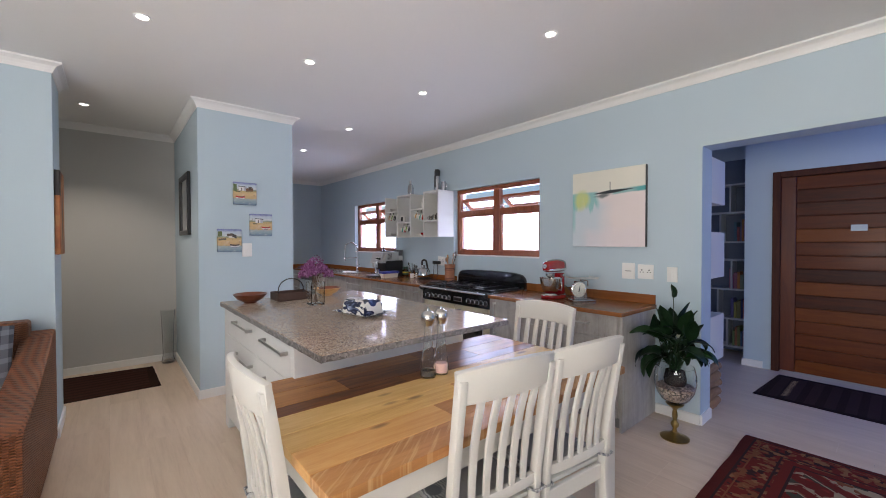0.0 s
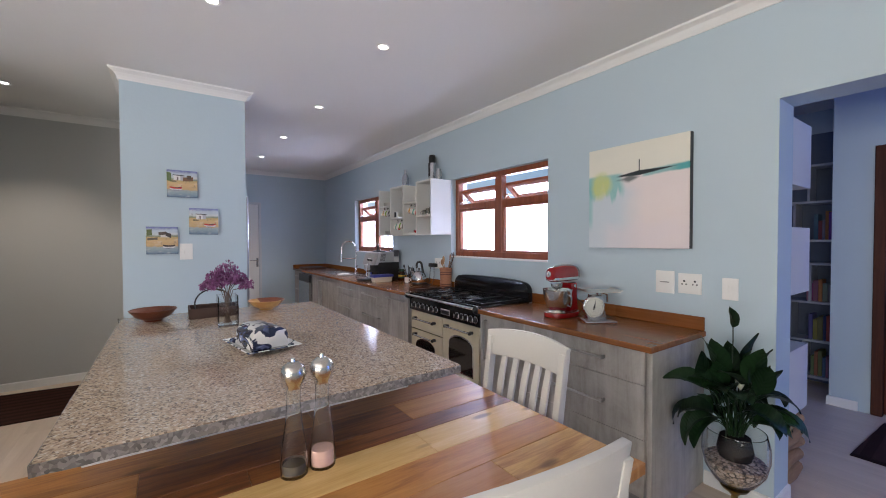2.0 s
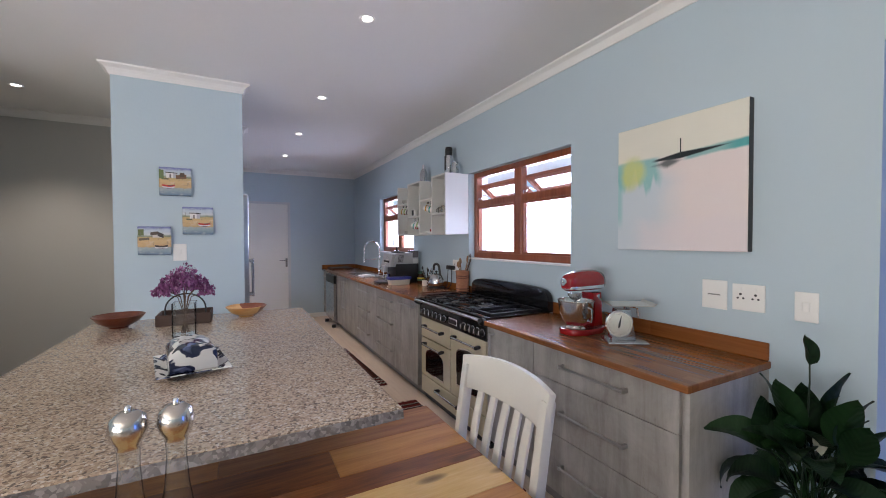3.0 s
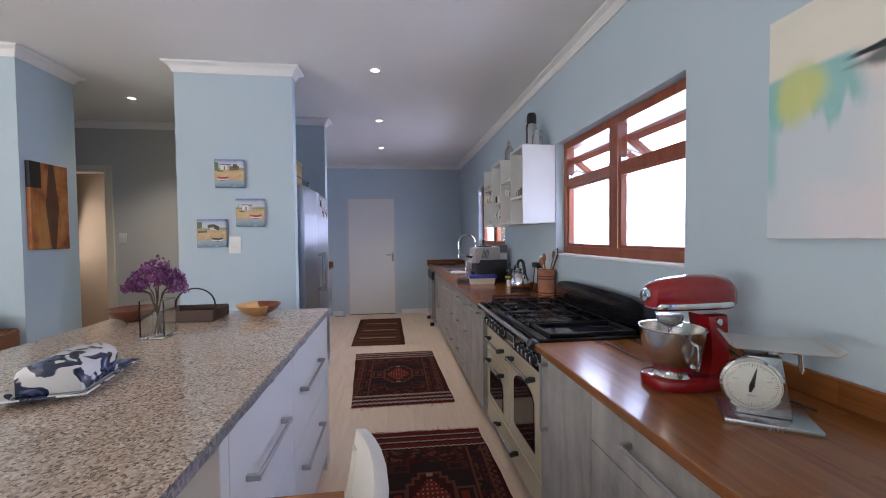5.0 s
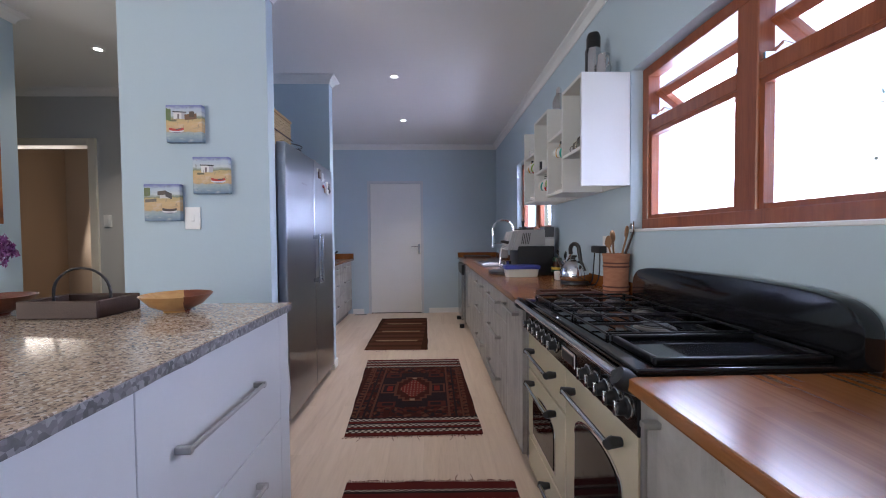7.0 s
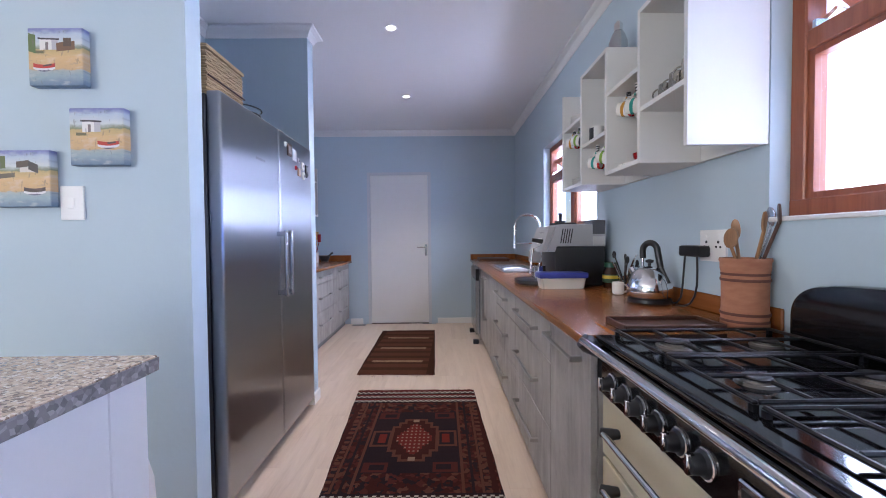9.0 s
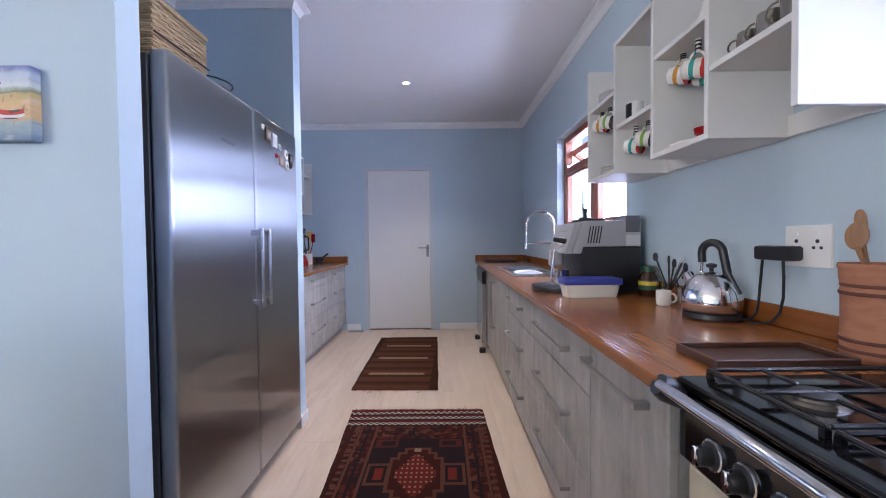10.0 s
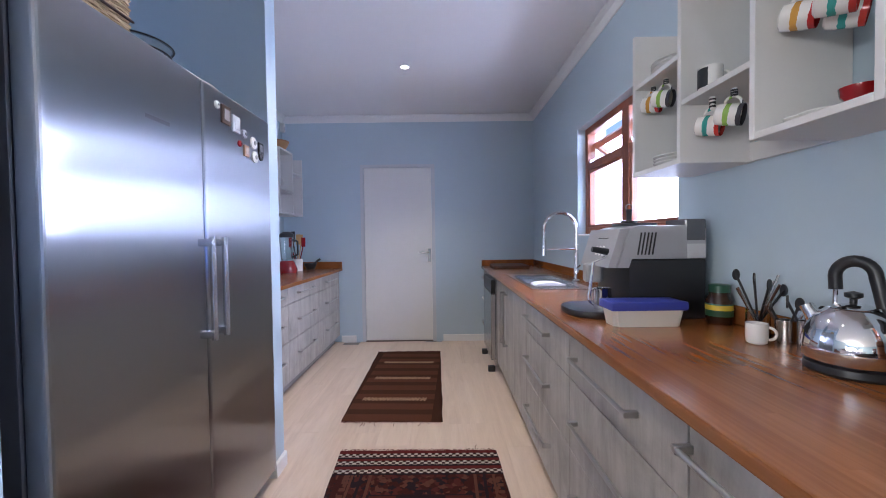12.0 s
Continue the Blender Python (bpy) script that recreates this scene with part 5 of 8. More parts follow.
def beach_scene(name, hut, boat, seed):
    """Lilac sky, a low cottage on sand, a boat with a pale stripe and grey-blue water."""
    m = Mat(name)
    x, _, z = m.sep(m.coord())
    u, v = m.math("DIVIDE", x, 0.205), m.math("DIVIDE", z, 0.205)
    n1 = m.math("MULTIPLY_ADD", m.noise(m.coord(scale=(26, 1, 40)), 1.0, 4), 0.14, -0.07)
    vv = m.math("ADD", v, n1)
    wash = m.noise(m.coord(scale=(18, 1, 50)), 1.0, 5)
    c = m.ramp(m.math("ADD", vv, 0.5), [(0.0, (0.13, 0.20, 0.29)), (0.16, (0.28, 0.36, 0.41)), (0.26, (0.36, 0.40, 0.40)), (0.29, (0.56, 0.37, 0.18)), (0.5, (0.62, 0.42, 0.20)), (0.62, (0.50, 0.37, 0.16)), (0.64, (0.22, 0.24, 0.13)), (0.69, (0.42, 0.46, 0.42)), (0.72, (0.58, 0.62, 0.62)), (0.88, (0.46, 0.53, 0.62)), (0.97, (0.20, 0.22, 0.46))])
    c = m.mix(m.math("MULTIPLY", m.soft(wash, 0.5, 0.75), 0.3), c, (0.72, 0.70, 0.66))
    c = m.mix(m.math("MULTIPLY", m.math("SUBTRACT", 1.0, m.soft(wash, 0.3, 0.45)), 0.4), c, (0.14, 0.17, 0.20))
    hx, hz = hut

    def blob(col, u0, u1, v0, v1, slope=0.0):
        lift = m.math("MULTIPLY_ADD", m.math("ADD", u, -u0), slope, m.math("MULTIPLY", n1, 0.25))
        return m.mix(m.math("MULTIPLY", band_mask(m, u, u0, u1), band_mask(m, m.math("SUBTRACT", v, lift), v0, v1)), c, col)
    if seed == 3:
        c = blob((0.62, 0.58, 0.52), hx - 0.10, hx + 0.16, hz - 0.09, hz + 0.0)
        c = blob((0.10, 0.075, 0.055), hx - 0.16, hx + 0.06, hz - 0.01, hz + 0.10, 0.12)
        c = blob((0.06, 0.05, 0.045), hx + 0.05, hx + 0.22, hz - 0.04, hz + 0.11, -0.4)
        c = blob((0.12, 0.15, 0.05), -0.46, -0.30, hz - 0.02, hz + 0.2)
        c = blob((0.15, 0.12, 0.08), -0.44, -0.14, hz - 0.2, hz - 0.12, 0.1)
    else:
        c = blob((0.74, 0.72, 0.69), hx - 0.15, hx + 0.06, hz - 0.1, hz + 0.09)
        c = blob((0.46, 0.45, 0.47), hx + 0.06, hx + 0.17, hz - 0.1, hz + 0.07)
        c = blob((0.05, 0.045, 0.05), hx - 0.18, hx + 0.19, hz + 0.085, hz + 0.115, -0.05)
        c = blob((0.20, 0.17, 0.16), hx - 0.05, hx + 0.0, hz - 0.1, hz + 0.03)
        c = blob((0.16, 0.14, 0.07), hx - 0.26, hx - 0.08, hz - 0.16, hz - 0.11)
    if seed == 1:
        c = blob((0.17, 0.09, 0.045), hx + 0.14, hx + 0.46, hz - 0.13, hz + 0.02, 0.1)
        c = blob((0.09, 0.06, 0.04), hx + 0.26, hx + 0.40, hz - 0.04, hz + 0.10)
        c = blob((0.12, 0.17, 0.06), -0.48, -0.34, hz - 0.12, hz + 0.2, -0.3)
    bx, bz, col = boat
    du, dv = m.math("ADD", u, -bx), m.math("SUBTRACT", v, bz)
    hull = m.math("MULTIPLY", m.math("LESS_THAN", m.math("ABSOLUTE", du), 0.19), m.math("MULTIPLY", m.math("LESS_THAN", dv, m.math("MULTIPLY_ADD", m.math("MULTIPLY", du, du), 0.7, 0.045)), m.math("GREATER_THAN", dv, m.math("MULTIPLY_ADD", m.math("MULTIPLY", du, du), 1.3, -0.075))))
    c = m.mix(hull, c, (0.70, 0.69, 0.68))
    c = m.mix(m.math("MULTIPLY", hull, m.math("GREATER_THAN", dv, m.math("MULTIPLY_ADD", m.math("MULTIPLY", du, du), 0.7, -0.02))), c, col)
    c = m.mix(m.math("MULTIPLY", hull, m.math("LESS_THAN", dv, -0.055)), c, (0.06, 0.06, 0.12))
    c = blob((0.10, 0.06, 0.05), bx - 0.02, bx + 0.13, bz + 0.01, bz + 0.04, 0.1)
    c = m.mix(m.math("MULTIPLY", m.soft(m.noise(m.coord(scale=(70, 1, 30)), 1.0, 3), 0.62, 0.68), 0.5), c, (0.16, 0.15, 0.12))
    m.put(Base_Color=c, Roughness=0.55)
    m.bump(m.noise(m.coord(scale=(70, 10, 70)), 1.0, 3), 0.3, 0.002)
    return m.m


PG = "small beach paintings"
for k, (lab, cx, cz, hut, boat) in enumerate((("a red boat", 1.425, 1.826, (-0.12, 0.22), (-0.2, -0.18, (0.5, 0.04, 0.03))), ("a white cottage and red boat", 1.563, 1.541, (-0.1, 0.18), (0.2, -0.14, (0.5, 0.05, 0.03))), ("a thatched cottage and dark boat", 1.293, 1.392, (0.05, 0.2), (0.2, -0.22, (0.07, 0.05, 0.04))))):
    q = canvas("beach_painting", "small square beach painting with " + lab, cx - 0.01, 4.562, cz, 0.197, 0.205, 0.032, 0, beach_scene("beach_scene", hut, boat, k + 1))
    q["group"] = PG


def figure_paint():
    m = Mat("orange_brown_oil_paint")
    x, _, z = m.sep(m.coord())
    n1 = m.noise(m.coord(scale=(9, 1, 5)), 1.0, 6)
    c = m.ramp(n1, [(0.3, (0.10, 0.03, 0.012)), (0.45, (0.36, 0.11, 0.025)), (0.6, (0.45, 0.20, 0.05)), (0.75, (0.30, 0.22, 0.09))])
    c = m.mix(m.math("MULTIPLY", m.math("GREATER_THAN", z, 0.12), m.math("LESS_THAN", x, -0.07)), c, (0.02, 0.012, 0.01))
    bar = m.math("LESS_THAN", m.math("ADD", m.math("ABSOLUTE", m.math("ADD", x, -0.015)), m.math("MULTIPLY", m.math("ABSOLUTE", m.math("SUBTRACT", z, 0.0)), 0.12)), 0.055)
    c = m.mix(m.math("MULTIPLY", bar, 0.85), c, (0.06, 0.022, 0.012))
    m.put(Base_Color=c, Roughness=0.5)
    m.bump(n1, 0.3, 0.003)
    return m.m


canvas("brown_painting", "tall orange and brown abstract painting on a wall", 0.16 + 0.03, 4.64, 1.59, 0.31, 0.60, 0.03, 90, figure_paint())
mr = thing("framed_mirror", (1.043, 5.29, 1.75), "black framed mirror on the hall wall", "mirror", rz=-90)
bm = nb()
for q in ((-0.3, -0.255, -0.3, 0.3), (0.255, 0.3, -0.3, 0.3), (-0.255, 0.255, 0.255, 0.3), (-0.255, 0.255, -0.3, -0.255)):
    box(bm, q[0], q[1], -0.028, -0.001, q[2], q[3], 0.004)
part("picture_frame", bm, BLACKPLASTIC, mr, local=True)
part("mirror_glass", B(-0.256, 0.256, -0.014, -0.002, -0.256, 0.256), plain("mirror_silver", (0.8, 0.8, 0.8), 0.03, 1.0, var=0.02, bump=0, rvar=0.01), mr, "silvered glass", local=True)


# ---- switches and sockets ----
def plate(name, label, at, facing, w, h, kind):
    p = thing(name, at, label, "switch" if kind == "rocker" else "socket", rz=facing)
    part("plate", B(-w / 2, w / 2, -0.009, 0, -h / 2, h / 2, bevel=0.003, seg=2), SOCKET, p, local=True, smooth=True)
    if kind == "rocker":
        part("rocker", B(-0.012, 0.012, -0.0125, -0.0085, -0.02, 0.02, bevel=0.002), SOCKET, p, local=True)
    elif kind == "blank":
        part("slot", B(-w * 0.25, w * 0.25, -0.0105, -0.0085, -0.003, 0.003), plain("slot_grey", (0.25, 0.25, 0.24), 0.5), p, local=True)
    else:
        for sx in (-w * 0.23, w * 0.23):
            for dx, dz, r in ((0, 0.014, 0.0055), (-0.011, -0.004, 0.0045), (0.011, -0.004, 0.0045)):
                part("pin_hole", lathe(nb(), [(0, 0), (r, 0), (r, 0.002), (0, 0.002)], 10, m=pose(sx + dx, -0.0085, dz, 90)), BLACKPLASTIC, p, local=True)
            part("rocker", B(sx - 0.006, sx + 0.006, -0.012, -0.0085, 0.028, 0.044, bevel=0.002), SOCKET, p, local=True)
    return p


plate("light_switch", "white plastic light switch on the column", (1.433, 4.595, 1.305), 0, 0.085, 0.125, "rocker")
plate("wall_socket", "white blank wall plate above the worktop", (WX, 2.124, 1.128), -90, 0.108, 0.135, "blank")
plate("wall_socket", "white double socket above the worktop", (WX, 1.985, 1.128), -90, 0.125, 0.118, "socket")
plate("light_switch", "white light switch beside the opening", (WX, 1.785, 1.116), -90, 0.075, 0.118, "rocker")
plate("wall_socket", "white double socket with a black plug in it", (WX, 4.585, 1.127), -90, 0.14, 0.118, "socket")
plate("light_switch", "white light switch on the hall wall", (-0.318, 6.2, 1.37), 0, 0.075, 0.115, "rocker")
se = thing("motion_sensor", (0.905, 8.44, 2.49), "small white alarm sensor in the corner", "sensor")
part("housing", B(-0.001, 0.045, -0.03, 0.03, -0.05, 0.05, bevel=0.01, seg=2), SOCKET, se, local=True, smooth=True)
part("lens", B(0.044, 0.048, -0.018, 0.018, -0.03, 0.01, bevel=0.002), plain("sensor_lens", (0.6, 0.6, 0.62), 0.3), se, local=True)

# ---- snaking wall shelf ----
SF, SB, SZ0, SZ1, ST = 3.552, 3.806, 1.446, 2.028, 0.018
sh = thing("wall_shelf", (3.65, 4.9, SZ0), "white snaking open wall shelf holding mugs", "shelf")
ys = [4.345, 4.645, 4.944, 5.26, 5.575]
for i, y in enumerate(ys):
    mt = WHITEBOARD if i == 0 else GREYSHELF
    a = y if i == 0 else y - ST / 2
    part("side_panel", B(SF, SB, a, a + ST, SZ0, SZ1, bevel=0.001), mt, sh)
for i, (a, b) in enumerate(zip(ys, ys[1:])):
    a, b = a + ST / (1 if i == 0 else 2) + 0.0005, b - ST / 2 - 0.0005
    end = (SZ1 - ST, SZ1) if i % 2 == 0 else (SZ0, SZ0 + ST)
    part("top_panel" if i % 2 == 0 else "bottom_panel", B(SF, SB, a, b, *end, bevel=0.001), GREYSHELF, sh)
    z = 1.648 if i % 2 == 0 else 1.812
    part("shelf_board", B(SF + 0.002, SB, a, b, z - ST / 2, z + ST / 2, bevel=0.001), GREYSHELF, sh)
    part("batten", B(SB - 0.018, SB, a, b, SZ0 + 0.002, SZ0 + 0.062) if i % 2 == 0 else B(SB - 0.018, SB, a, b, SZ1 - 0.062, SZ1 - 0.002), GREYSHELF, sh)


CERAMIC = plain("white_glazed_ceramic", (0.78, 0.76, 0.71), 0.15, var=0.04, bump=0.0)


def band_mug(colours):
    m = Mat("banded_mug_glaze")
    x, y, z = m.sep(m.coord())
    wob = m.math("MULTIPLY_ADD", m.noise(m.coord(scale=(60, 60, 60)), 1.0, 2), 0.008, -0.004)
    c = m.ramp(m.math("MULTIPLY", m.math("ADD", z, wob), 11.0), [(0.0, (0.78, 0.75, 0.69)), (0.2, (0.78, 0.75, 0.69)), (0.34, colours[0]), (0.52, (0.78, 0.75, 0.69)), (0.78, colours[1]), (0.95, (0.5, 0.05, 0.03))], "CONSTANT")
    m.put(Base_Color=c, Roughness=0.15)
    return m.m


GLAZES = [band_mug(((0.55, 0.28, 0.05), (0.5, 0.03, 0.03))), band_mug(((0.06, 0.33, 0.28), (0.5, 0.04, 0.03))), band_mug(((0.25, 0.42, 0.08), (0.06, 0.06, 0.07)))]


def mug(label, glaze, m, group=""):
    g = thing("mug", (0, 0, 0), label, "mug", group)
    part("cup", lathe(nb(), [(0, 0.002), (0.028, 0), (0.036, 0.006), (0.039, 0.03), (0.039, 0.085), (0.0365, 0.085), (0.036, 0.01), (0, 0.008)], 22), glaze, g, local=True, smooth=True)
    part("handle", tube(nb(), arc((0.038, 0, 0.045), 0.025, -90, 90, 10, (1, 0, 0), (0, 0, 1)), 0.0055, 8), glaze, g, local=True, smooth=True)
    g.matrix_basis = m
    return g


HOOK = "mugs hanging from the shelf"
hung = [(3.62, 4.88, 1.742, 0), (3.61, 4.78, 1.722, 1), (3.67, 4.815, 1.712, 1), (3.605, 5.18, 1.562, 1), (3.62, 5.11, 1.576, 2), (3.60, 5.52, 1.744, 0), (3.605, 5.445, 1.742, 2)]
for i, (x, y, z, k) in enumerate(hung):
    top = (1.812 if z > 1.65 else 1.648) - ST / 2
    mouth = Vector((0.62 + 0.05 * (i % 3), -0.75, -0.22 + 0.06 * (i % 2))).normalized()
    up = (Vector((0, 0, 1)) - mouth * mouth.z).normalized()
    at = Vector((x, y, z)) - mouth * 0.037 - up * 0.012
    turn = Matrix((up, mouth.cross(up), mouth)).transposed().to_4x4()
    mug("white mug with painted bands hanging on its side from a hook", GLAZES[k], Matrix.Translation(at) @ turn @ Matrix.Scale(0.84, 4), HOOK)
    grip = at + up * 0.05 + mouth * 0.037
    hk = thing("mug_hook", (grip.x, grip.y, top), "black and white striped mug hook under a shelf", "hook", "mug hooks")
    ln = top - grip.z
    part("stem", lathe(nb(), [(0, 0), (0.009, 0), (0.009, -ln * 0.35), (0.006, -ln * 0.5), (0.007, -ln), (0, -ln - 0.004)], 12), CERAMIC, hk, local=True, smooth=True)
    for q in (0.12, 0.4, 0.7):
        part("stripe", lathe(nb(), [(0.0095, -ln * q), (0.0097, -ln * q - 0.003), (0.0095, -ln * q - 0.006), (0.004, -ln * q - 0.003), (0.0095, -ln * q)], 12), BLACKPLASTIC, hk, "black stripe", local=True, smooth=True)
BEAKER = brushed("steel_beaker", (0.62, 0.6, 0.57), 0.2, "z")
OLDSTEEL = brushed("tarnished_steel", (0.36, 0.33, 0.28), 0.24, "z")
for x, y, r, h in ((3.615, 4.415, 0.036, 0.085), (3.615, 4.495, 0.031, 0.07), (3.615, 4.57, 0.026, 0.06), (3.70, 4.47, 0.036, 0.08)):
    k = thing("steel_jug", (x, y, 1.6575), "small steel milk jug on the shelf", "jug", "steel jugs")
    part("body", lathe(nb(), [(0, 0), (r, 0), (r * 0.97, h * 0.6), (r * 0.9, h), (r * 0.85, h), (r * 0.9, h * 0.5), (r * 0.9, 0.004), (0, 0.004)], 20), OLDSTEEL, k, local=True, smooth=True)
    part("handle", tube(nb(), arc((-r * 0.7, r * 0.7, h * 0.5), h * 0.3, 90, 270, 8, (0.7, -0.7, 0), (0, 0, 1)), 0.003, 6), OLDSTEEL, k, local=True, smooth=True)
bwm = mug("black and white mug on the shelf", CERAMIC, pose(3.605, 5.18, 1.6572, 0, 0, -20) @ Matrix.Scale(0.9, 4))
part("print", lathe(nb(), [(0.0392, 0.012), (0.0396, 0.012), (0.0396, 0.078), (0.0392, 0.078)], 22), BLACKPLASTIC, bwm, "black printed band", local=True, smooth=True)
for ob in bwm.children:
    if ob.name.startswith("print"):
        dead = bmesh.new()
        dead.from_mesh(ob.data)
        bmesh.ops.delete(dead, geom=[v for v in dead.verts if v.co.x > -0.012], context="VERTS")
        dead.to_mesh(ob.data)
        dead.free()
for i, (x, y, z) in enumerate(((3.655, 5.42, 1.8215), (3.66, 5.41, SZ0 + ST + 0.0005))):
    for k in range(3):
        pl = thing("plate", (x, y, z + k * 0.012), "white glazed plate in a stack on the shelf", "plate", "stacked plates")
        part("dish", lathe(nb(), [(0, 0), (0.06, 0), (0.10, 0.012), (0.10, 0.015), (0.06, 0.005), (0, 0.004)], 24), CERAMIC, pl, local=True, smooth=True)
rb = thing("bowl", (3.612, 4.735, SZ0 + ST), "small red bowl on the shelf", "bowl")
part("shell", lathe(nb(), [(0, 0), (0.02, 0), (0.042, 0.03), (0.046, 0.055), (0.043, 0.055), (0.038, 0.03), (0, 0.005)], 22), REDENAMEL, rb, local=True, smooth=True)
for y in (4.75, 4.79):
    c = thing("saucer", (3.62, y + 0.07, SZ0 + ST), "small white saucer on the shelf", "saucer", "saucers")
    part("dish", lathe(nb(), [(0, 0), (0.03, 0), (0.045, 0.014), (0.045, 0.017), (0, 0.006)], 20), CERAMIC, c, local=True, smooth=True)
rb.scale = (0.72, 0.72, 0.72)
wc = thing("milk_jug", (3.65, 4.745, 1.8215), "white ceramic jug on the shelf", "jug")
part("body", lathe(nb(), [(0, 0), (0.04, 0), (0.05, 0.04), (0.032, 0.10), (0.038, 0.13), (0.034, 0.13), (0.028, 0.10), (0, 0.01)], 20), CERAMIC, wc, local=True, smooth=True)
part("handle", tube(nb(), arc((0, 0.04, 0.075), 0.03, -90, 90, 8, (0, 1, 0), (0, 0, 1)), 0.005, 6), CERAMIC, wc, local=True, smooth=True)
fk = thing("thermos_flask", (3.69, 4.53, SZ1), "tall steel and black thermos flask on the shelf", "flask")
part("body", lathe(nb(), [(0, 0), (0.042, 0), (0.042, 0.17), (0.036, 0.2), (0, 0.2)], 22), STEEL, fk, local=True, smooth=True)
part("cap", lathe(nb(), [(0, 0.2), (0.037, 0.2), (0.038, 0.26), (0.03, 0.285), (0, 0.285)], 22), BLACKPLASTIC, fk, local=True, smooth=True)
part("panel", B(-0.0425, -0.03, -0.016, 0.016, 0.05, 0.2, bevel=0.004), BLACKPLASTIC, fk, local=True)
jg = thing("coffee_jug", (3.70, 4.42, SZ1), "small steel coffee jug on the shelf", "jug")
part("body", lathe(nb(), [(0, 0), (0.036, 0), (0.038, 0.05), (0.028, 0.10), (0.03, 0.12), (0.027, 0.12), (0, 0.11)], 20), STEEL, jg, local=True, smooth=True)
part("handle", tube(nb(), arc((0, -0.034, 0.07), 0.028, 90, 270, 8, (0, 1, 0), (0, 0, 1)), 0.004, 6), STEEL, jg, local=True, smooth=True)
sp = thing("steel_bottle", (3.69, 5.12, SZ1), "steel bottle with a polished cap on the shelf", "bottle")
part("body", lathe(nb(), [(0, 0), (0.042, 0), (0.044, 0.11), (0.03, 0.15), (0.018, 0.165), (0, 0.165)], 22), STEEL, sp, local=True, smooth=True)
part("cap", lathe(nb(), [(0, 0.165), (0.02, 0.165), (0.02, 0.2), (0.008, 0.215), (0, 0.22)], 16), CHROME, sp, local=True, smooth=True)

# ---- on the island ----
IZ = 0.9277
WB1 = wood("turned_red_wood", [(0.3, (0.072, 0.017, 0.008)), (0.55, (0.144, 0.036, 0.014)), (0.8, (0.204, 0.066, 0.028))], "x", 2.0, 0.3, 0.3)
WB2 = wood("turned_yellow_wood", [(0.3, (0.45, 0.22, 0.06)), (0.55, (0.60, 0.34, 0.12)), (0.8, (0.66, 0.42, 0.18))], "x", 2.0, 0.32, 0.3)


def two_tone(name, split):
    m = Mat(name)
    x, y, z = m.sep(m.coord())
    f = m.noise(m.coord(scale=(4, 16, 16)), 1.0, 5, 0.6, 1.0)
    pale = m.ramp(f, [(0.3, (0.46, 0.23, 0.07)), (0.6, (0.62, 0.36, 0.13)), (0.85, (0.70, 0.47, 0.2))])
    dark = m.ramp(f, [(0.3, (0.10, 0.025, 0.012)), (0.6, (0.21, 0.055, 0.022)), (0.85, (0.3, 0.1, 0.04))])
    wob = m.math("MULTIPLY_ADD", m.noise(m.coord(scale=(9, 9, 9)), 1.0, 3), 0.05, -0.025)
    m.put(Base_Color=m.mix(m.math("GREATER_THAN", m.math("ADD", m.math("MULTIPLY", x, split), m.math("ADD", wob, m.math("MULTIPLY", y, 0.6 * split))), 0.03), pale, dark), Roughness=0.28, Coat_Weight=0.2)
    return m.m


for lab, x, y, r, h, mt in (("shallow turned bowl of glossy dark red wood", 1.245, 3.74, 0.116, 0.066, WB1), ("shallow turned bowl of yellow and red wood", 1.855, 3.77, 0.114, 0.062, two_tone("yellow_sapwood", 1.0))):
    b = thing("wooden_bowl", (x, y, IZ), lab, "bowl", "wooden bowls")
    part("shell", lathe(nb(), [(0, 0), (r * 0.36, 0), (r * 0.38, 0.008), (r * 0.72, h * 0.42), (r, h), (r * 0.965, h + 0.002), (r * 0.68, h * 0.5), (r * 0.3, 0.016), (0, 0.013)], 40), mt, b, local=True, smooth=True)
bk = thing("wooden_tray_basket", (1.545, 3.745, IZ), "small dark woven trug with a thin hoop handle", "basket")
WICKER = plain("dark_wicker", (0.065, 0.032, 0.02), 0.6, var=0.35, fine=220, bump=0.5)
for q in ((-0.1, 0.1, -0.075, -0.068, 0, 0.052), (-0.1, 0.1, 0.068, 0.075, 0, 0.052), (-0.1, -0.093, -0.068, 0.068, 0, 0.052), (0.093, 0.1, -0.068, 0.068, 0, 0.052)):
    part("side", B(*q, bevel=0.003), WICKER, bk, local=True)
part("base", B(-0.093, 0.093, -0.068, 0.068, 0.001, 0.008), WICKER, bk, local=True)
part("handle", tube(nb(), [(-0.075, 0, 0.03)] + arc((0, 0, 0.065), 0.075, 180, 0, 16, (1, 0, 0), (0, 0, 1)) + [(0.075, 0, 0.03)], 0.0035, 8), BLACKPLASTIC, bk, "thin dark hoop handle", local=True, smooth=True)
for i in range(3):
    part("trinket", lathe(nb(), [(0, 0.008), (0.014, 0.012), (0.018, 0.024), (0.01, 0.036), (0, 0.038)], 10, c=(-0.04 + 0.045 * i, 0.01 * (i % 2), 0)), CHROME, bk, local=True, smooth=True)

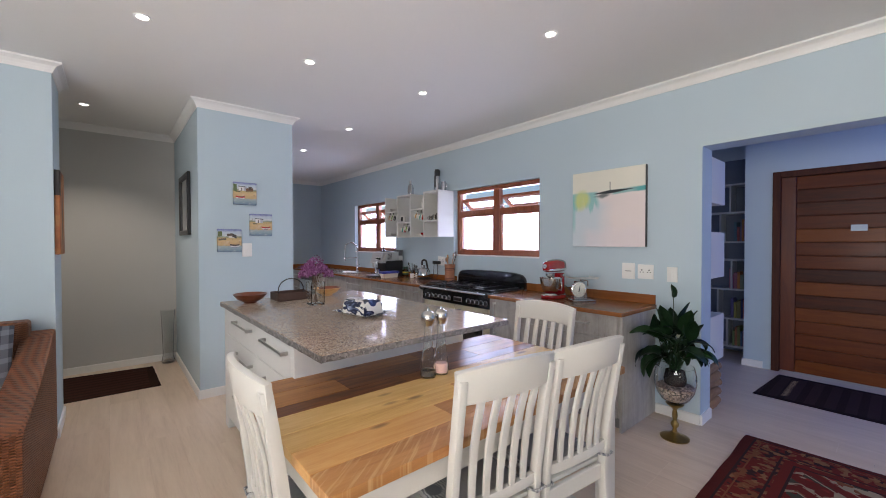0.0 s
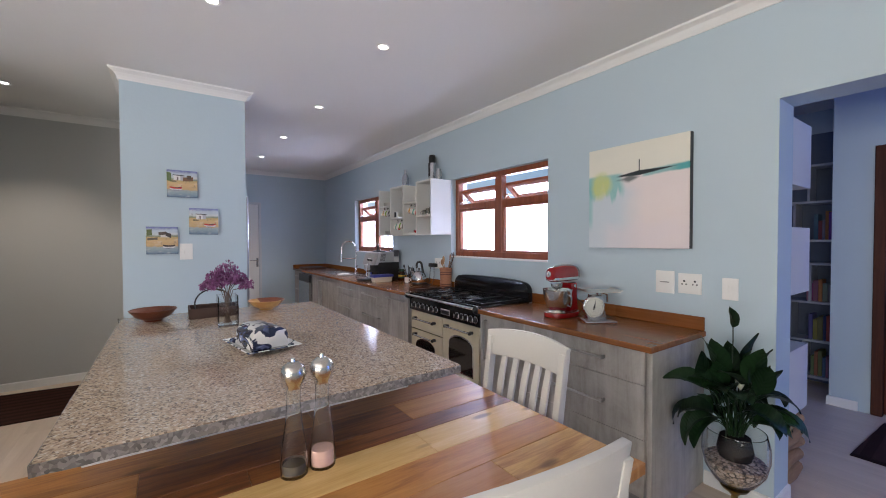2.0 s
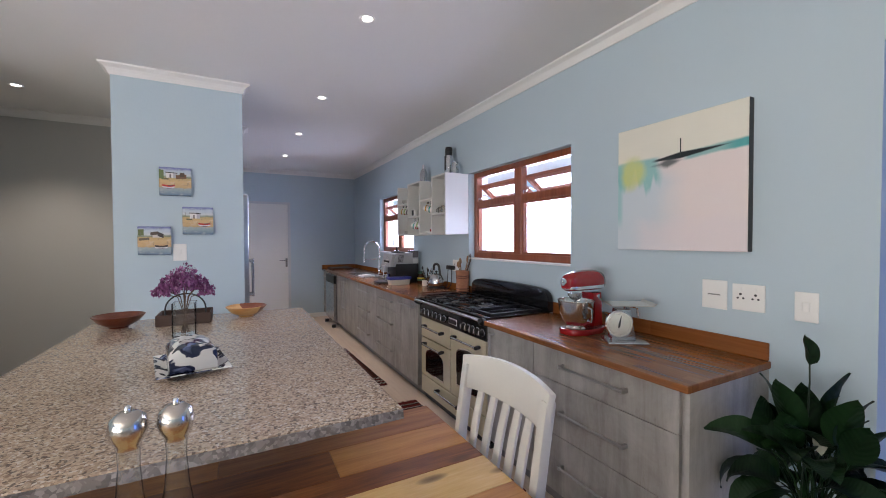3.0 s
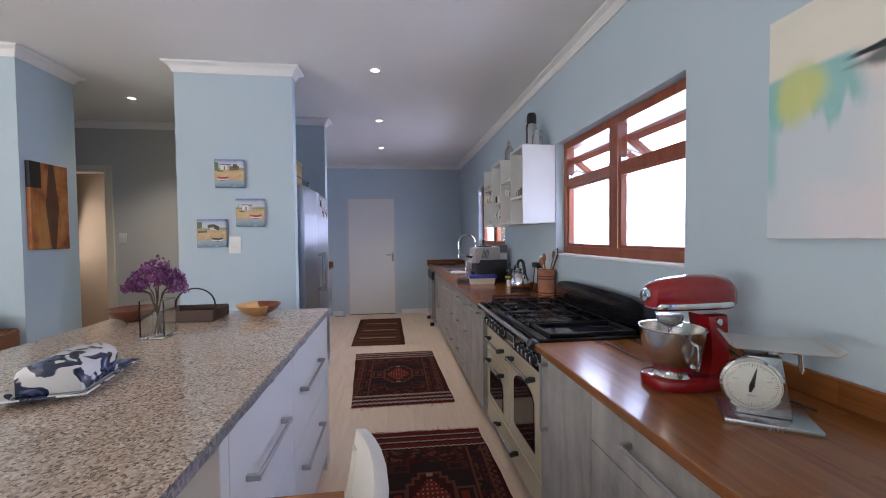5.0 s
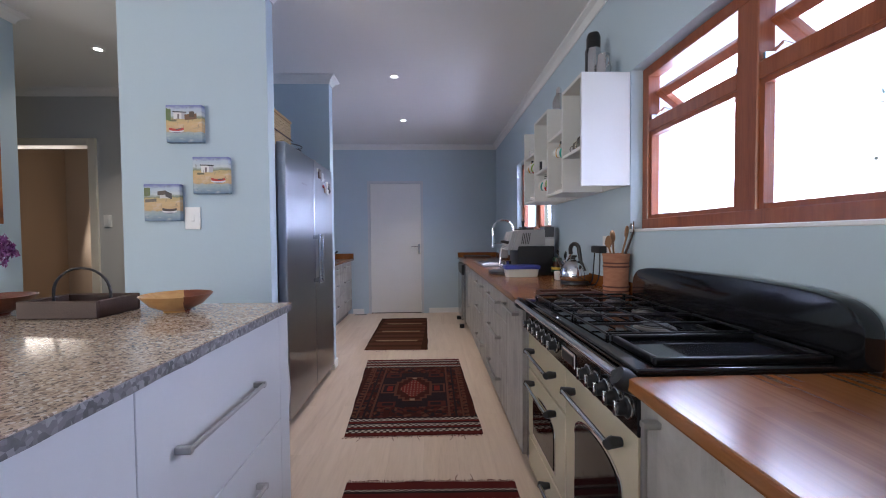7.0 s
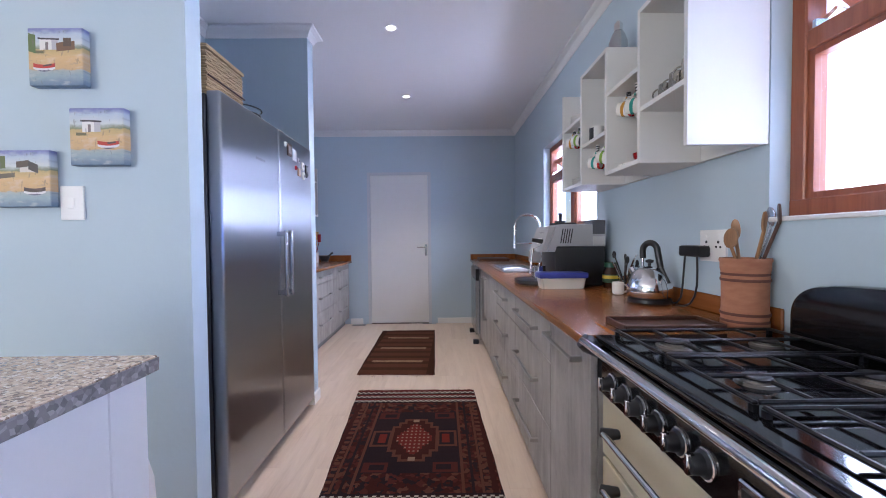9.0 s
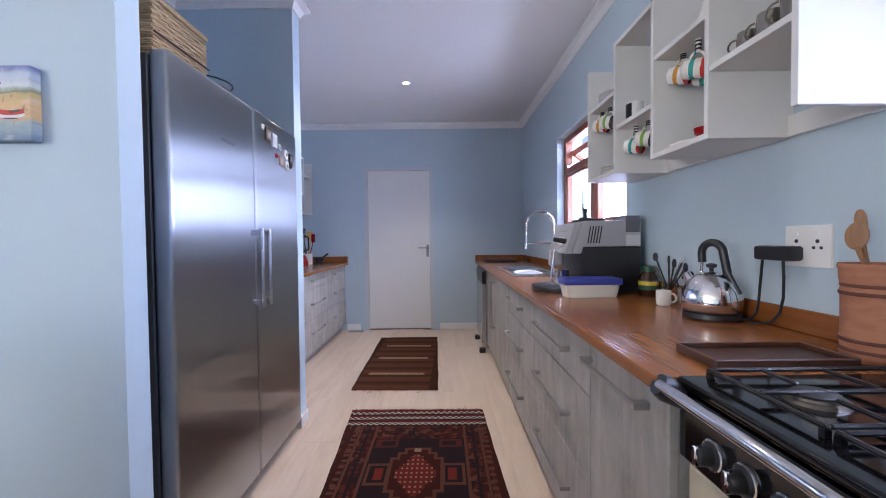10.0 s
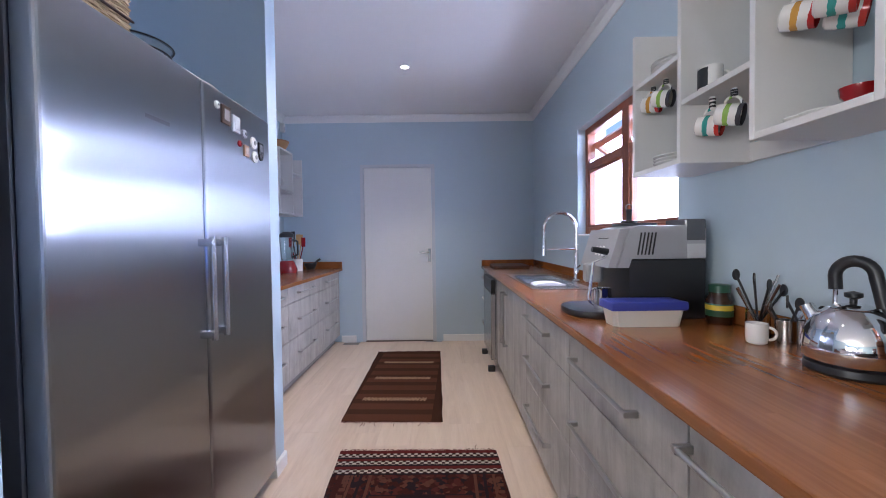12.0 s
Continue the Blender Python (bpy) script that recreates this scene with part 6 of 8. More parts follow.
VX, VY = 1.58, 3.345
vs = thing("glass_vase", (VX, VY, IZ), "clear square glass vase with stems in water", "vase")
bm = nb()
o, i2 = 0.048, 0.043
box(bm, -o, o, -o, o, 0, 0.012, 0.002)
for q in ((-o, o, -o, -i2), (-o, o, i2, o), (-o, -i2, -i2, i2), (i2, o, -i2, i2)):
    box(bm, *q, 0.0125, 0.165, 0.001)
part("wall", bm, VASEGLASS, vs, local=True).visible_shadow = False
fw = thing("dried_flowers", (VX, VY, IZ + 0.013), "bunch of dried purple flowers standing in a vase", "flowers")
STEM = plain("dry_brown_stem", (0.10, 0.06, 0.035), 0.8, bump=0.2)
PETAL = Mat("purple_dried_petal")
ri = PETAL.t.nodes.new("ShaderNodeNewGeometry").outputs["Random Per Island"]
PETAL.put(Base_Color=PETAL.ramp(ri, [(0.0, (0.10, 0.025, 0.075)), (0.4, (0.22, 0.06, 0.18)), (0.75, (0.32, 0.11, 0.28)), (1.0, (0.42, 0.22, 0.36))]), Roughness=0.8, Subsurface_Weight=0.0)
rs = random.Random(11)
bk.scale = (1.3, 1.3, 1.15)
heads = [(0.0, 0.0, 0.255, 0.066), (0.07, 0.02, 0.215, 0.055), (-0.07, 0.01, 0.22, 0.058), (0.02, -0.06, 0.215, 0.056), (-0.02, 0.065, 0.23, 0.055), (0.112, -0.015, 0.18, 0.045), (-0.112, -0.02, 0.185, 0.045), (0.05, 0.08, 0.2, 0.045), (-0.06, -0.065, 0.195, 0.045)]
for hx, hy, hz, hr in heads:
    part("stem", tube(nb(), [(-hx * 0.18, -hy * 0.18, 0.002), (hx * 0.05, hy * 0.05, 0.09), (hx * 0.3, hy * 0.3, 0.165), (hx, hy, hz)], 0.0025, 5), STEM, fw, local=True)
    bm = nb()
    for _ in range(210):
        a, ph = rs.uniform(0, 6.283), math.acos(rs.uniform(-0.35, 1))
        rr = hr * (0.6 + 0.45 * rs.random()) * (1 + 0.2 * noise.noise(Vector((a * 2, ph * 3, hx * 40))))
        p = Vector((hx + rr * math.sin(ph) * math.cos(a), hy + rr * math.sin(ph) * math.sin(a), hz + rr * 0.8 * math.cos(ph)))
        m = Matrix.Translation(p) @ Euler((rs.uniform(0, 6), rs.uniform(0, 6), rs.uniform(0, 6))).to_matrix().to_4x4()
        s = rs.uniform(0.005, 0.010)
        c = bm.verts.new(m @ Vector((0, 0, 0)))
        ring = [bm.verts.new(m @ Vector((s * (1 if k % 2 == 0 else 0.55) * math.cos(k * math.pi / 4), s * (1 if k % 2 == 0 else 0.55) * math.sin(k * math.pi / 4), s * 0.35))) for k in range(8)]
        for k in range(8):
            bm.faces.new((c, ring[k], ring[(k + 1) % 8]))
    part("flower_head", bm, PETAL.m, fw, local=True)


def delft():
    m = Mat("blue_white_glaze")
    v = m.coord()
    f = m.noise(v, 21, 2, 0.45, 0.9)
    c = m.ramp(f, [(0.0, (0.74, 0.72, 0.67)), (0.49, (0.72, 0.70, 0.66)), (0.51, (0.03, 0.035, 0.07)), (0.60, (0.02, 0.025, 0.055)), (0.66, (0.13, 0.16, 0.28)), (0.70, (0.30, 0.34, 0.44)), (0.73, (0.72, 0.70, 0.66))])
    m.put(Base_Color=c, Roughness=0.12)
    return m.m


fw.scale = (0.82, 0.82, 1.08)
DELFT = delft()
bd = thing("butter_dish", (1.652, 2.785, IZ), "blue and white painted butter dish on a square tray", "butter dish", rz=100)
bm = nb()
rows_ = []
for z, w, d2 in ((0.0, 0.085, 0.065), (0.006, 0.095, 0.075), (0.018, 0.125, 0.10), (0.021, 0.122, 0.097), (0.009, 0.09, 0.07)):
    rows_.append([bm.verts.new((sx * w, sy * d2, z)) for sx, sy in ((-1, -1), (1, -1), (1, 1), (-1, 1))])
for a, b in zip(rows_, rows_[1:]):
    for k in range(4):
        bm.faces.new((a[k], a[(k + 1) % 4], b[(k + 1) % 4], b[k]))
bm.faces.new(rows_[0][::-1])
bm.faces.new(rows_[-1])
part("tray", bm, DELFT, bd, local=True)
part("lid", prism(nb(), [(-0.05, 0.0), (0.05, 0.0), (0.05, 0.052), (0.046, 0.066), (0.034, 0.079), (0.016, 0.086), (-0.016, 0.086), (-0.034, 0.079), (-0.046, 0.066), (-0.05, 0.052)], "x", -0.06, 0.06, 0.006), DELFT, bd, "block-shaped glazed lid", local=True, smooth=True)
for ob in bd.children:
    if ob.name.startswith("lid"):
        ob.location.z, ob.scale = 0.0095, (1.75, 1.45, 1.02)
    else:
        ob.scale = (1.3, 1.1, 1.0)
tw = thing("oven_glove", (2.13, 3.921, 0.62), "pale cloth oven glove hanging on the island's end", "oven glove")
part("cloth", prism(nb(), [(-0.05, -0.16), (0.05, -0.16), (0.062, -0.05), (0.055, 0.05), (0.02, 0.16), (-0.02, 0.16), (-0.055, 0.04)], "y", 0.001, 0.026, 0.008), plain("pale_quilted_cotton", (0.66, 0.62, 0.58), 0.9, var=0.15, bump=0.4), tw, local=True, smooth=True)
part("loop", tube(nb(), arc((0, 0.01, 0.175), 0.015, 0, 360, 12, (1, 0, 0), (0, 0, 1)), 0.002, 5, False), BLACKPLASTIC, tw, local=True)

# ---- on the table ----
for x, y, fill, lab in ((1.607, 2.07, (0.06, 0.05, 0.045), "glass pepper mill with a round steel head"), (1.687, 2.07, (0.72, 0.45, 0.38), "glass salt mill with a round steel head and pink salt")):
    gm = thing("pepper_mill" if fill[0] < 0.5 else "salt_mill", (x, y, TZ), lab, "mill", "glass mills")
    gm.scale = (1.1, 1.1, 1.12)
    part("glass_body", lathe(nb(), [(0, 0), (0.033, 0), (0.034, 0.03), (0.03, 0.07), (0.021, 0.13), (0.017, 0.18), (0.018, 0.215), (0.0165, 0.215), (0.0155, 0.18), (0.019, 0.13), (0.028, 0.07), (0.031, 0.03), (0.03, 0.006), (0, 0.006)], 28), VASEGLASS, gm, local=True, smooth=True).visible_shadow = False
    fh = 0.025 if fill[0] < 0.5 else 0.045
    part("filling", lathe(nb(), [(0, 0.007), (0.029, 0.007), (0.0295, 0.03), (0.0275, fh), (0, fh + 0.004)], 20), plain("mill_filling", fill, 0.9, var=0.4, fine=400, bump=0.6), gm, local=True, smooth=True)
    hd = part("head", lathe(nb(), [(0, 0.215), (0.02, 0.215), (0.02, 0.222), (0.027, 0.232), (0.031, 0.25), (0.027, 0.269), (0.015, 0.279), (0, 0.281)], 28), BEAKER, gm, "ball-shaped brushed steel head", local=True, smooth=True)
    part("knob", lathe(nb(), [(0, 0.28), (0.006, 0.28), (0.006, 0.286), (0.004, 0.29), (0, 0.291)], 12), CHROME, hd, local=True, smooth=True)

# ---- on the worktop beside the opening ----
WZ = 0.8682
mx = thing("stand_mixer", (3.53, 2.665, WZ), "glossy red stand mixer with a steel bowl", "mixer", rz=3)


def ellipse(a, b, n=28, cx=0.0, cy=0.0, p=2.0):
    out = []
    for i in range(n):
        t = 2 * math.pi * i / n
        c, s = math.cos(t), math.sin(t)
        out.append((cx + a * math.copysign(abs(c) ** (2 / p), c), cy + b * math.copysign(abs(s) ** (2 / p), s)))
    return out


part("base", prism(nb(), ellipse(0.168, 0.098, 36, -0.01, 0, 3.0), "z", 0.0, 0.036, 0.012), REDENAMEL, mx, local=True, smooth=True)
part("column", prism(nb(), [(0.045, 0.034), (0.145, 0.034), (0.135, 0.12), (0.128, 0.235), (0.035, 0.235), (0.05, 0.17), (0.056, 0.1)], "y", -0.05, 0.05, 0.016), REDENAMEL, mx, local=True, smooth=True)
hd = nb()
secs = [(-0.178, 0.026, 0.028, 0.298), (-0.172, 0.040, 0.040, 0.298), (-0.15, 0.050, 0.050, 0.300), (-0.09, 0.057, 0.057, 0.305), (0.0, 0.060, 0.061, 0.308), (0.09, 0.060, 0.061, 0.307), (0.145, 0.056, 0.056, 0.301), (0.172, 0.044, 0.046, 0.294), (0.182, 0.024, 0.027, 0.29)]
rings = [[hd.verts.new((x, u, cz + w)) for u, w in ellipse(a, b, 26, 0, 0, 2.6)] for x, a, b, cz in secs]
for a, b in zip(rings, rings[1:]):
    for k in range(26):
        hd.faces.new((a[k], a[(k + 1) % 26], b[(k + 1) % 26], b[k]))
hd.faces.new(rings[0][::-1])
hd.faces.new(rings[-1])
head = part("motor_head", hd, REDENAMEL, mx, local=True, smooth=True)
part("trim_band", prism(nb(), ellipse(0.176, 0.0645, 40, 0.0, 0, 3.4), "z", 0.262, 0.28, 0.002), CHROME, head, "chrome band round the head", local=True, smooth=True)
part("hub_knob", lathe(nb(), [(0, 0.176), (0.02, 0.176), (0.022, 0.19), (0.02, 0.2), (0.012, 0.203), (0, 0.203)], 20, c=(0, 0, 0.306), m=pose(0, 0, 0, 0, -90, 0)), CHROME, head, local=True, smooth=True)
part("beater_hub", lathe(nb(), [(0, 0.2), (0.022, 0.2), (0.042, 0.212), (0.046, 0.236), (0, 0.236)], 22, c=(-0.085, 0, 0)), STEEL, head, local=True, smooth=True)
part("beater", tube(nb(), [(-0.085, 0, 0.205), (-0.085, 0, 0.13)], 0.006, 8), CHROME, head, local=True)
bw = part("bowl", lathe(nb(), [(0, 0.045), (0.055, 0.045), (0.06, 0.05), (0.085, 0.085), (0.104, 0.13), (0.112, 0.19), (0.116, 0.193), (0.116, 0.197), (0.11, 0.196), (0.1, 0.13), (0.08, 0.088), (0.05, 0.056), (0, 0.054)], 40, c=(-0.075, 0, 0)), BEAKER, mx, "brushed steel mixing bowl", local=True, smooth=True)
part("foot_ring", lathe(nb(), [(0.06, 0.034), (0.066, 0.036), (0.05, 0.05), (0.045, 0.05), (0.06, 0.034)], 30, c=(-0.075, 0, 0)), CHROME, bw, local=True, smooth=True)
part("bowl_handle", tube(nb(), [(-0.08, -0.108, 0.16), (-0.08, -0.128, 0.157), (-0.08, -0.13, 0.12), (-0.08, -0.122, 0.085), (-0.08, -0.098, 0.09)], 0.007, 8), CHROME, bw, local=True, smooth=True)
part("lever_cap", lathe(nb(), [(0, 0), (0.012, 0), (0.012, 0.012), (0, 0.015)], 14, c=(0.075, 0, 0.215), m=pose(0, 0, 0, 90, 0, 0) @ pose(0, 0, 0.05)), CHROME, mx, local=True, smooth=True)
part("cable", tube(nb(), [(0.13, -0.02, 0.13), (0.175, -0.06, 0.09), (0.18, -0.12, 0.035), (0.17, -0.2, 0.01), (0.19, -0.3, 0.006)], 0.004, 6), BLACKPLASTIC, mx, local=True, smooth=True)

mx.scale = (0.83, 0.86, 0.95)

ks = thing("kitchen_scale", (3.515, 2.42, WZ), "steel kitchen scale with a round white dial and flat tray", "kitchen scale", rz=-34)
part("base_plate", B(-0.075, 0.12, -0.075, 0.075, 0, 0.016, bevel=0.005, seg=2), STEEL, ks, local=True, smooth=True)
part("body", prism(nb(), [(-0.045, 0.016), (0.075, 0.016), (0.05, 0.17), (-0.02, 0.17)], "y", -0.03, 0.045, 0.01), STEEL, ks, local=True, smooth=True)
m = pose(-0.015, -0.033, 0.10, 90, 0, 0) @ Matrix.Scale(0.88, 4)
dl = part("dial_case", lathe(nb(), [(0, -0.02), (0.07, -0.02), (0.076, 0.0), (0.076, 0.02), (0.07, 0.024), (0.068, 0.02), (0, 0.019)], 40, m=m), CHROME, ks, local=True, smooth=True)
part("dial_face", lathe(nb(), [(0, 0.0195), (0.067, 0.0195), (0.067, 0.021), (0, 0.021)], 40, m=m), plain("dial_card", (0.60, 0.575, 0.50), 0.5, var=0.05), dl, "cream dial face", local=True)
bm = nb()
for i in range(60):
    a, r0 = 2 * math.pi * i / 60, (0.056 if i % 5 else 0.051)
    q = pose(0, 0, 0, 0, 0, math.degrees(a))
    lo = box(nb(), r0, 0.062, -0.0006, 0.0006, 0.0211, 0.0216)
    bmesh.ops.transform(lo, matrix=m @ q, verts=lo.verts)
    me = bpy.data.meshes.new("tick")
    lo.to_mesh(me)
    lo.free()
    bm.from_mesh(me)
    bpy.data.meshes.remove(me)
part("scale_marks", bm, BLACKPLASTIC, dl, local=True)["kind"] = "stuff"
for i, (r, w) in enumerate(((0.042, 0.012), (0.042, 0.012), (0.03, 0.022))):
    a = (20, 160, 270)[i]
    bm = box(nb(), r * math.cos(radians(a)) - w / 2, r * math.cos(radians(a)) + w / 2, r * math.sin(radians(a)) - 0.002, r * math.sin(radians(a)) + 0.002, 0.0211, 0.0216)
    bmesh.ops.transform(bm, matrix=m, verts=bm.verts)
    part("print_bar", bm, plain("faded_print", (0.4, 0.39, 0.37), 0.6), dl, local=True)
bm = prism(nb(), [(-0.003, -0.02), (0.003, -0.02), (0.006, 0.0), (0.0012, 0.05), (-0.0012, 0.05), (-0.006, 0.0)], "z", 0.022, 0.0235)
lathe(bm, [(0, 0.022), (0.007, 0.022), (0.007, 0.025), (0, 0.026)], 12)
bmesh.ops.transform(bm, matrix=m @ pose(0, 0, 0, 0, 0, -12), verts=bm.verts)
part("needle", bm, BLACKPLASTIC, dl, "black needle", local=True)
part("lens", lathe(nb(), [(0, 0.03), (0.05, 0.0285), (0.068, 0.024), (0.068, 0.0235), (0.05, 0.0275), (0, 0.029)], 32, m=m), VASEGLASS, dl, local=True, smooth=True).visible_shadow = False
part("arm", tube(nb(), [(0.02, 0.01, 0.165), (0.07, 0.02, 0.178), (0.10, 0.03, 0.17), (0.105, 0.035, 0.12)], 0.006, 8), CHROME, ks, local=True, smooth=True)
part("weighing_tray", prism(nb(), [(-0.05, 0.188), (0.15, 0.188), (0.165, 0.202), (0.16, 0.204), (0.147, 0.192), (-0.047, 0.192), (-0.06, 0.204), (-0.065, 0.202)], "y", -0.05, 0.12, 0.002), plain("pale_steel_tray", (0.62, 0.6, 0.56), 0.3, 0.9), ks, "flat pale metal tray", local=True)
part("post", B(0.03, 0.05, 0.0, 0.03, 0.165, 0.1885), STEEL, ks, local=True)

# ---- on the long worktop ----
TERRA = Mat("terracotta_clay")
nz = TERRA.noise(TERRA.coord(), 40, 5)
tc = TERRA.ramp(TERRA.noise(TERRA.coord(scale=(20, 20, 60)), 1.0, 4), [(0.3, (0.33, 0.13, 0.07)), (0.55, (0.41, 0.18, 0.095)), (0.8, (0.46, 0.22, 0.125))])
TERRA.put(Base_Color=TERRA.mix(TERRA.math("MULTIPLY", nz, 0.4), tc, (0.30, 0.13, 0.08)), Roughness=0.8).bump(nz, 0.3, 0.002)
ut = thing("utensil_pot", (3.732, 4.338, CT), "terracotta pot with dark bands holding utensils", "pot")
part("pot", lathe(nb(), [(0, 0), (0.058, 0), (0.064, 0.012), (0.061, 0.03), (0.064, 0.045), (0.061, 0.06), (0.0615, 0.14), (0.064, 0.152), (0.061, 0.165), (0.065, 0.185), (0.065, 0.208), (0.06, 0.208), (0.058, 0.02), (0, 0.015)], 32), TERRA.m, ut, local=True, smooth=True)
CLAYBAND = plain("dark_clay_slip", (0.125, 0.045, 0.032), 0.8, var=0.2, bump=0.3)
for z, r in ((0.024, 0.0625), (0.046, 0.0645), (0.15, 0.0642), (0.168, 0.0622)):
    part("band", lathe(nb(), [(r - 0.004, z - 0.005), (r, z - 0.004), (r + 0.0012, z), (r, z + 0.004), (r - 0.004, z + 0.005)], 32), CLAYBAND, ut, "dark brown slip band", local=True, smooth=True)
part("rim", lathe(nb(), [(0.0595, 0.204), (0.0665, 0.204), (0.068, 0.21), (0.0665, 0.216), (0.06, 0.216), (0.0585, 0.21), (0.0595, 0.204)], 32), TERRA.m, ut, local=True, smooth=True)
BEECH = wood("worn_beech", [(0.3, (0.16, 0.075, 0.03)), (0.6, (0.30, 0.15, 0.06)), (0.8, (0.38, 0.21, 0.09))], "z", 2.0, 0.5)
for i, (dx, dy, tx, ty, ln, mt) in enumerate(((0.0, 0.02, 0.0, 0.04, 0.37, BEECH), (0.02, -0.01, 0.05, -0.01, 0.40, BEECH), (0.03, -0.02, 0.07, -0.04, 0.43, DARKWOOD), (0.035, 0.0, 0.08, 0.0, 0.42, STEEL), (-0.02, 0.0, -0.03, 0.02, 0.33, BEECH))):
    u = thing("wooden_spoon" if mt != STEEL else "steel_spatula", (3.732, 4.338, CT + 0.016), "kitchen utensil standing in the terracotta pot", "utensil", "utensils in the pot")
    part("handle", tube(nb(), [(-dx * 0.8, -dy * 0.8, 0.0), (dx, dy, 0.17), (tx, ty, ln * 0.72)], 0.005, 8), mt, u, local=True, smooth=True)
    bl = prism(nb(), ellipse(0.014 if i != 4 else 0.02, 0.032, 16), "y", -0.003, 0.003, 0.001)
    bmesh.ops.transform(bl, matrix=pose(tx, ty, ln * 0.72 + 0.024, 0, 12 if tx > 0 else -6, 30 * i), verts=bl.verts)
    part("blade", bl, mt, u, local=True, smooth=True)
tr = thing("serving_tray", (3.49, 4.36, CT), "shallow dark wooden tray on the worktop", "tray")
part("base", B(-0.145, 0.145, -0.065, 0.065, 0.0005, 0.008), DARKWOOD, tr, local=True)
for q in ((-0.152, 0.152, -0.073, -0.0655), (-0.152, 0.152, 0.0655, 0.073), (-0.152, -0.1455, -0.065, 0.065), (0.1455, 0.152, -0.065, 0.065)):
    part("rim", B(*q, 0.0005, 0.021, bevel=0.002), DARKWOOD, tr, local=True)

kt = thing("electric_kettle", (3.69, 4.815, CT), "polished steel dome kettle on a black base", "kettle", rz=28)
part("power_base", lathe(nb(), [(0, 0), (0.088, 0), (0.092, 0.006), (0.09, 0.02), (0.08, 0.026), (0, 0.026)], 36), BLACKPLASTIC, kt, local=True, smooth=True)
bd2 = part("body", lathe(nb(), [(0, 0.027), (0.088, 0.027), (0.094, 0.034), (0.096, 0.06), (0.09, 0.095), (0.074, 0.125), (0.05, 0.146), (0.044, 0.15), (0, 0.15)], 40), CHROME, kt, local=True, smooth=True)
part("lid", lathe(nb(), [(0, 0.16), (0.03, 0.157), (0.046, 0.15), (0.044, 0.148), (0, 0.148)], 28), CHROME, kt, local=True, smooth=True)
part("lid_knob", lathe(nb(), [(0, 0.16), (0.007, 0.16), (0.007, 0.17), (0.017, 0.175), (0.017, 0.184), (0, 0.189)], 20), BLACKPLASTIC, kt, local=True, smooth=True)
part("spout", tube(nb(), [(0, 0.07, 0.115), (0, 0.084, 0.135), (0, 0.09, 0.146)], [0.02, 0.016, 0.015], 14), CHROME, bd2, local=True, smooth=True)
hp = [(0, 0.032, 0.19)] + arc((0, -0.002, 0.222), 0.036, 0, 180, 12, (0, 1, 0), (0, 0, 1)) + [(0, -0.045, 0.19), (0, -0.052, 0.155)]
part("handle", tube(nb(), hp, 0.0135, 14), BLACKPLASTIC, kt, "thick black arched handle", local=True, smooth=True)
part("handle_bracket", tube(nb(), [(0, 0.034, 0.148), (0, 0.032, 0.195)], 0.005, 8), CHROME, kt, local=True)
part("handle_bracket", tube(nb(), [(0, -0.052, 0.16), (0, -0.074, 0.118), (0, -0.09, 0.09)], 0.009, 8), BLACKPLASTIC, kt, local=True)

kt.scale = (0.95, 0.95, 1.0)
pg = thing("plug_and_cable", (WX - 0.01, 4.62, 1.105), "black plug with a looping black cable in the socket", "plug")
part("plug", B(-0.045, 0, -0.03, 0.10, -0.022, 0.022, bevel=0.01, seg=2), BLACKPLASTIC, pg, local=True, smooth=True)
part("cable", tube(nb(), [(-0.025, 0.085, -0.015), (-0.028, 0.088, -0.08), (-0.032, 0.09, -0.15), (-0.036, 0.093, -0.19), (-0.045, 0.105, -0.214), (-0.055, 0.135, -0.221), (-0.06, 0.17, -0.222)], 0.004, 8), BLACKPLASTIC, pg, local=True, smooth=True)
part("cable", tube(nb(), [(-0.025, 0.012, -0.015), (-0.027, 0.006, -0.07), (-0.03, 0.003, -0.13), (-0.034, 0.01, -0.175), (-0.04, 0.028, -0.205), (-0.05, 0.055, -0.219), (-0.06, 0.09, -0.222)], 0.004, 8), BLACKPLASTIC, pg, local=True, smooth=True)

cm = thing("coffee_machine", (3.573, 5.568, CT), "grey and black bean-to-cup coffee machine", "coffee machine")
CGREY = plain("satin_grey_plastic", (0.36, 0.36, 0.37), 0.35, var=0.05)
part("lower_body", B(-0.10, 0.155, -0.155, 0.155, 0.0, 0.232, bevel=0.008, seg=2), BLACKPLASTIC, cm, local=True, smooth=True)
part("upper_body", prism(nb(), [(-0.14, 0.2), (-0.10, 0.2), (-0.09, 0.233), (0.155, 0.233), (0.155, 0.35), (0.1, 0.362), (-0.07, 0.362), (-0.095, 0.352)], "y", -0.157, 0.157, 0.006), CGREY, cm, "satin grey upper housing", local=True, smooth=True)
part("control_panel", prism(nb(), [(-0.168, 0.2), (-0.142, 0.2), (-0.098, 0.35), (-0.128, 0.35)], "y", -0.15, 0.15, 0.004), CGREY, cm, local=True, smooth=True)
part("display", prism(nb(), [(-0.1405, 0.3), (-0.1375, 0.3), (-0.1345, 0.315), (-0.1375, 0.315)], "y", -0.07, 0.03), DARKGLASS, cm, local=True)
for i in range(6):
    part("button", lathe(nb(), [(0, 0), (0.009, 0), (0.009, 0.004), (0, 0.005)], 12, c=(-0.147 - 0.006 * (i // 3), -0.06 + 0.032 * (i % 3), 0.275 - 0.028 * (i // 3)), m=pose(0, 0, 0, 0, -107, 0)), SOCKET, cm, local=True)
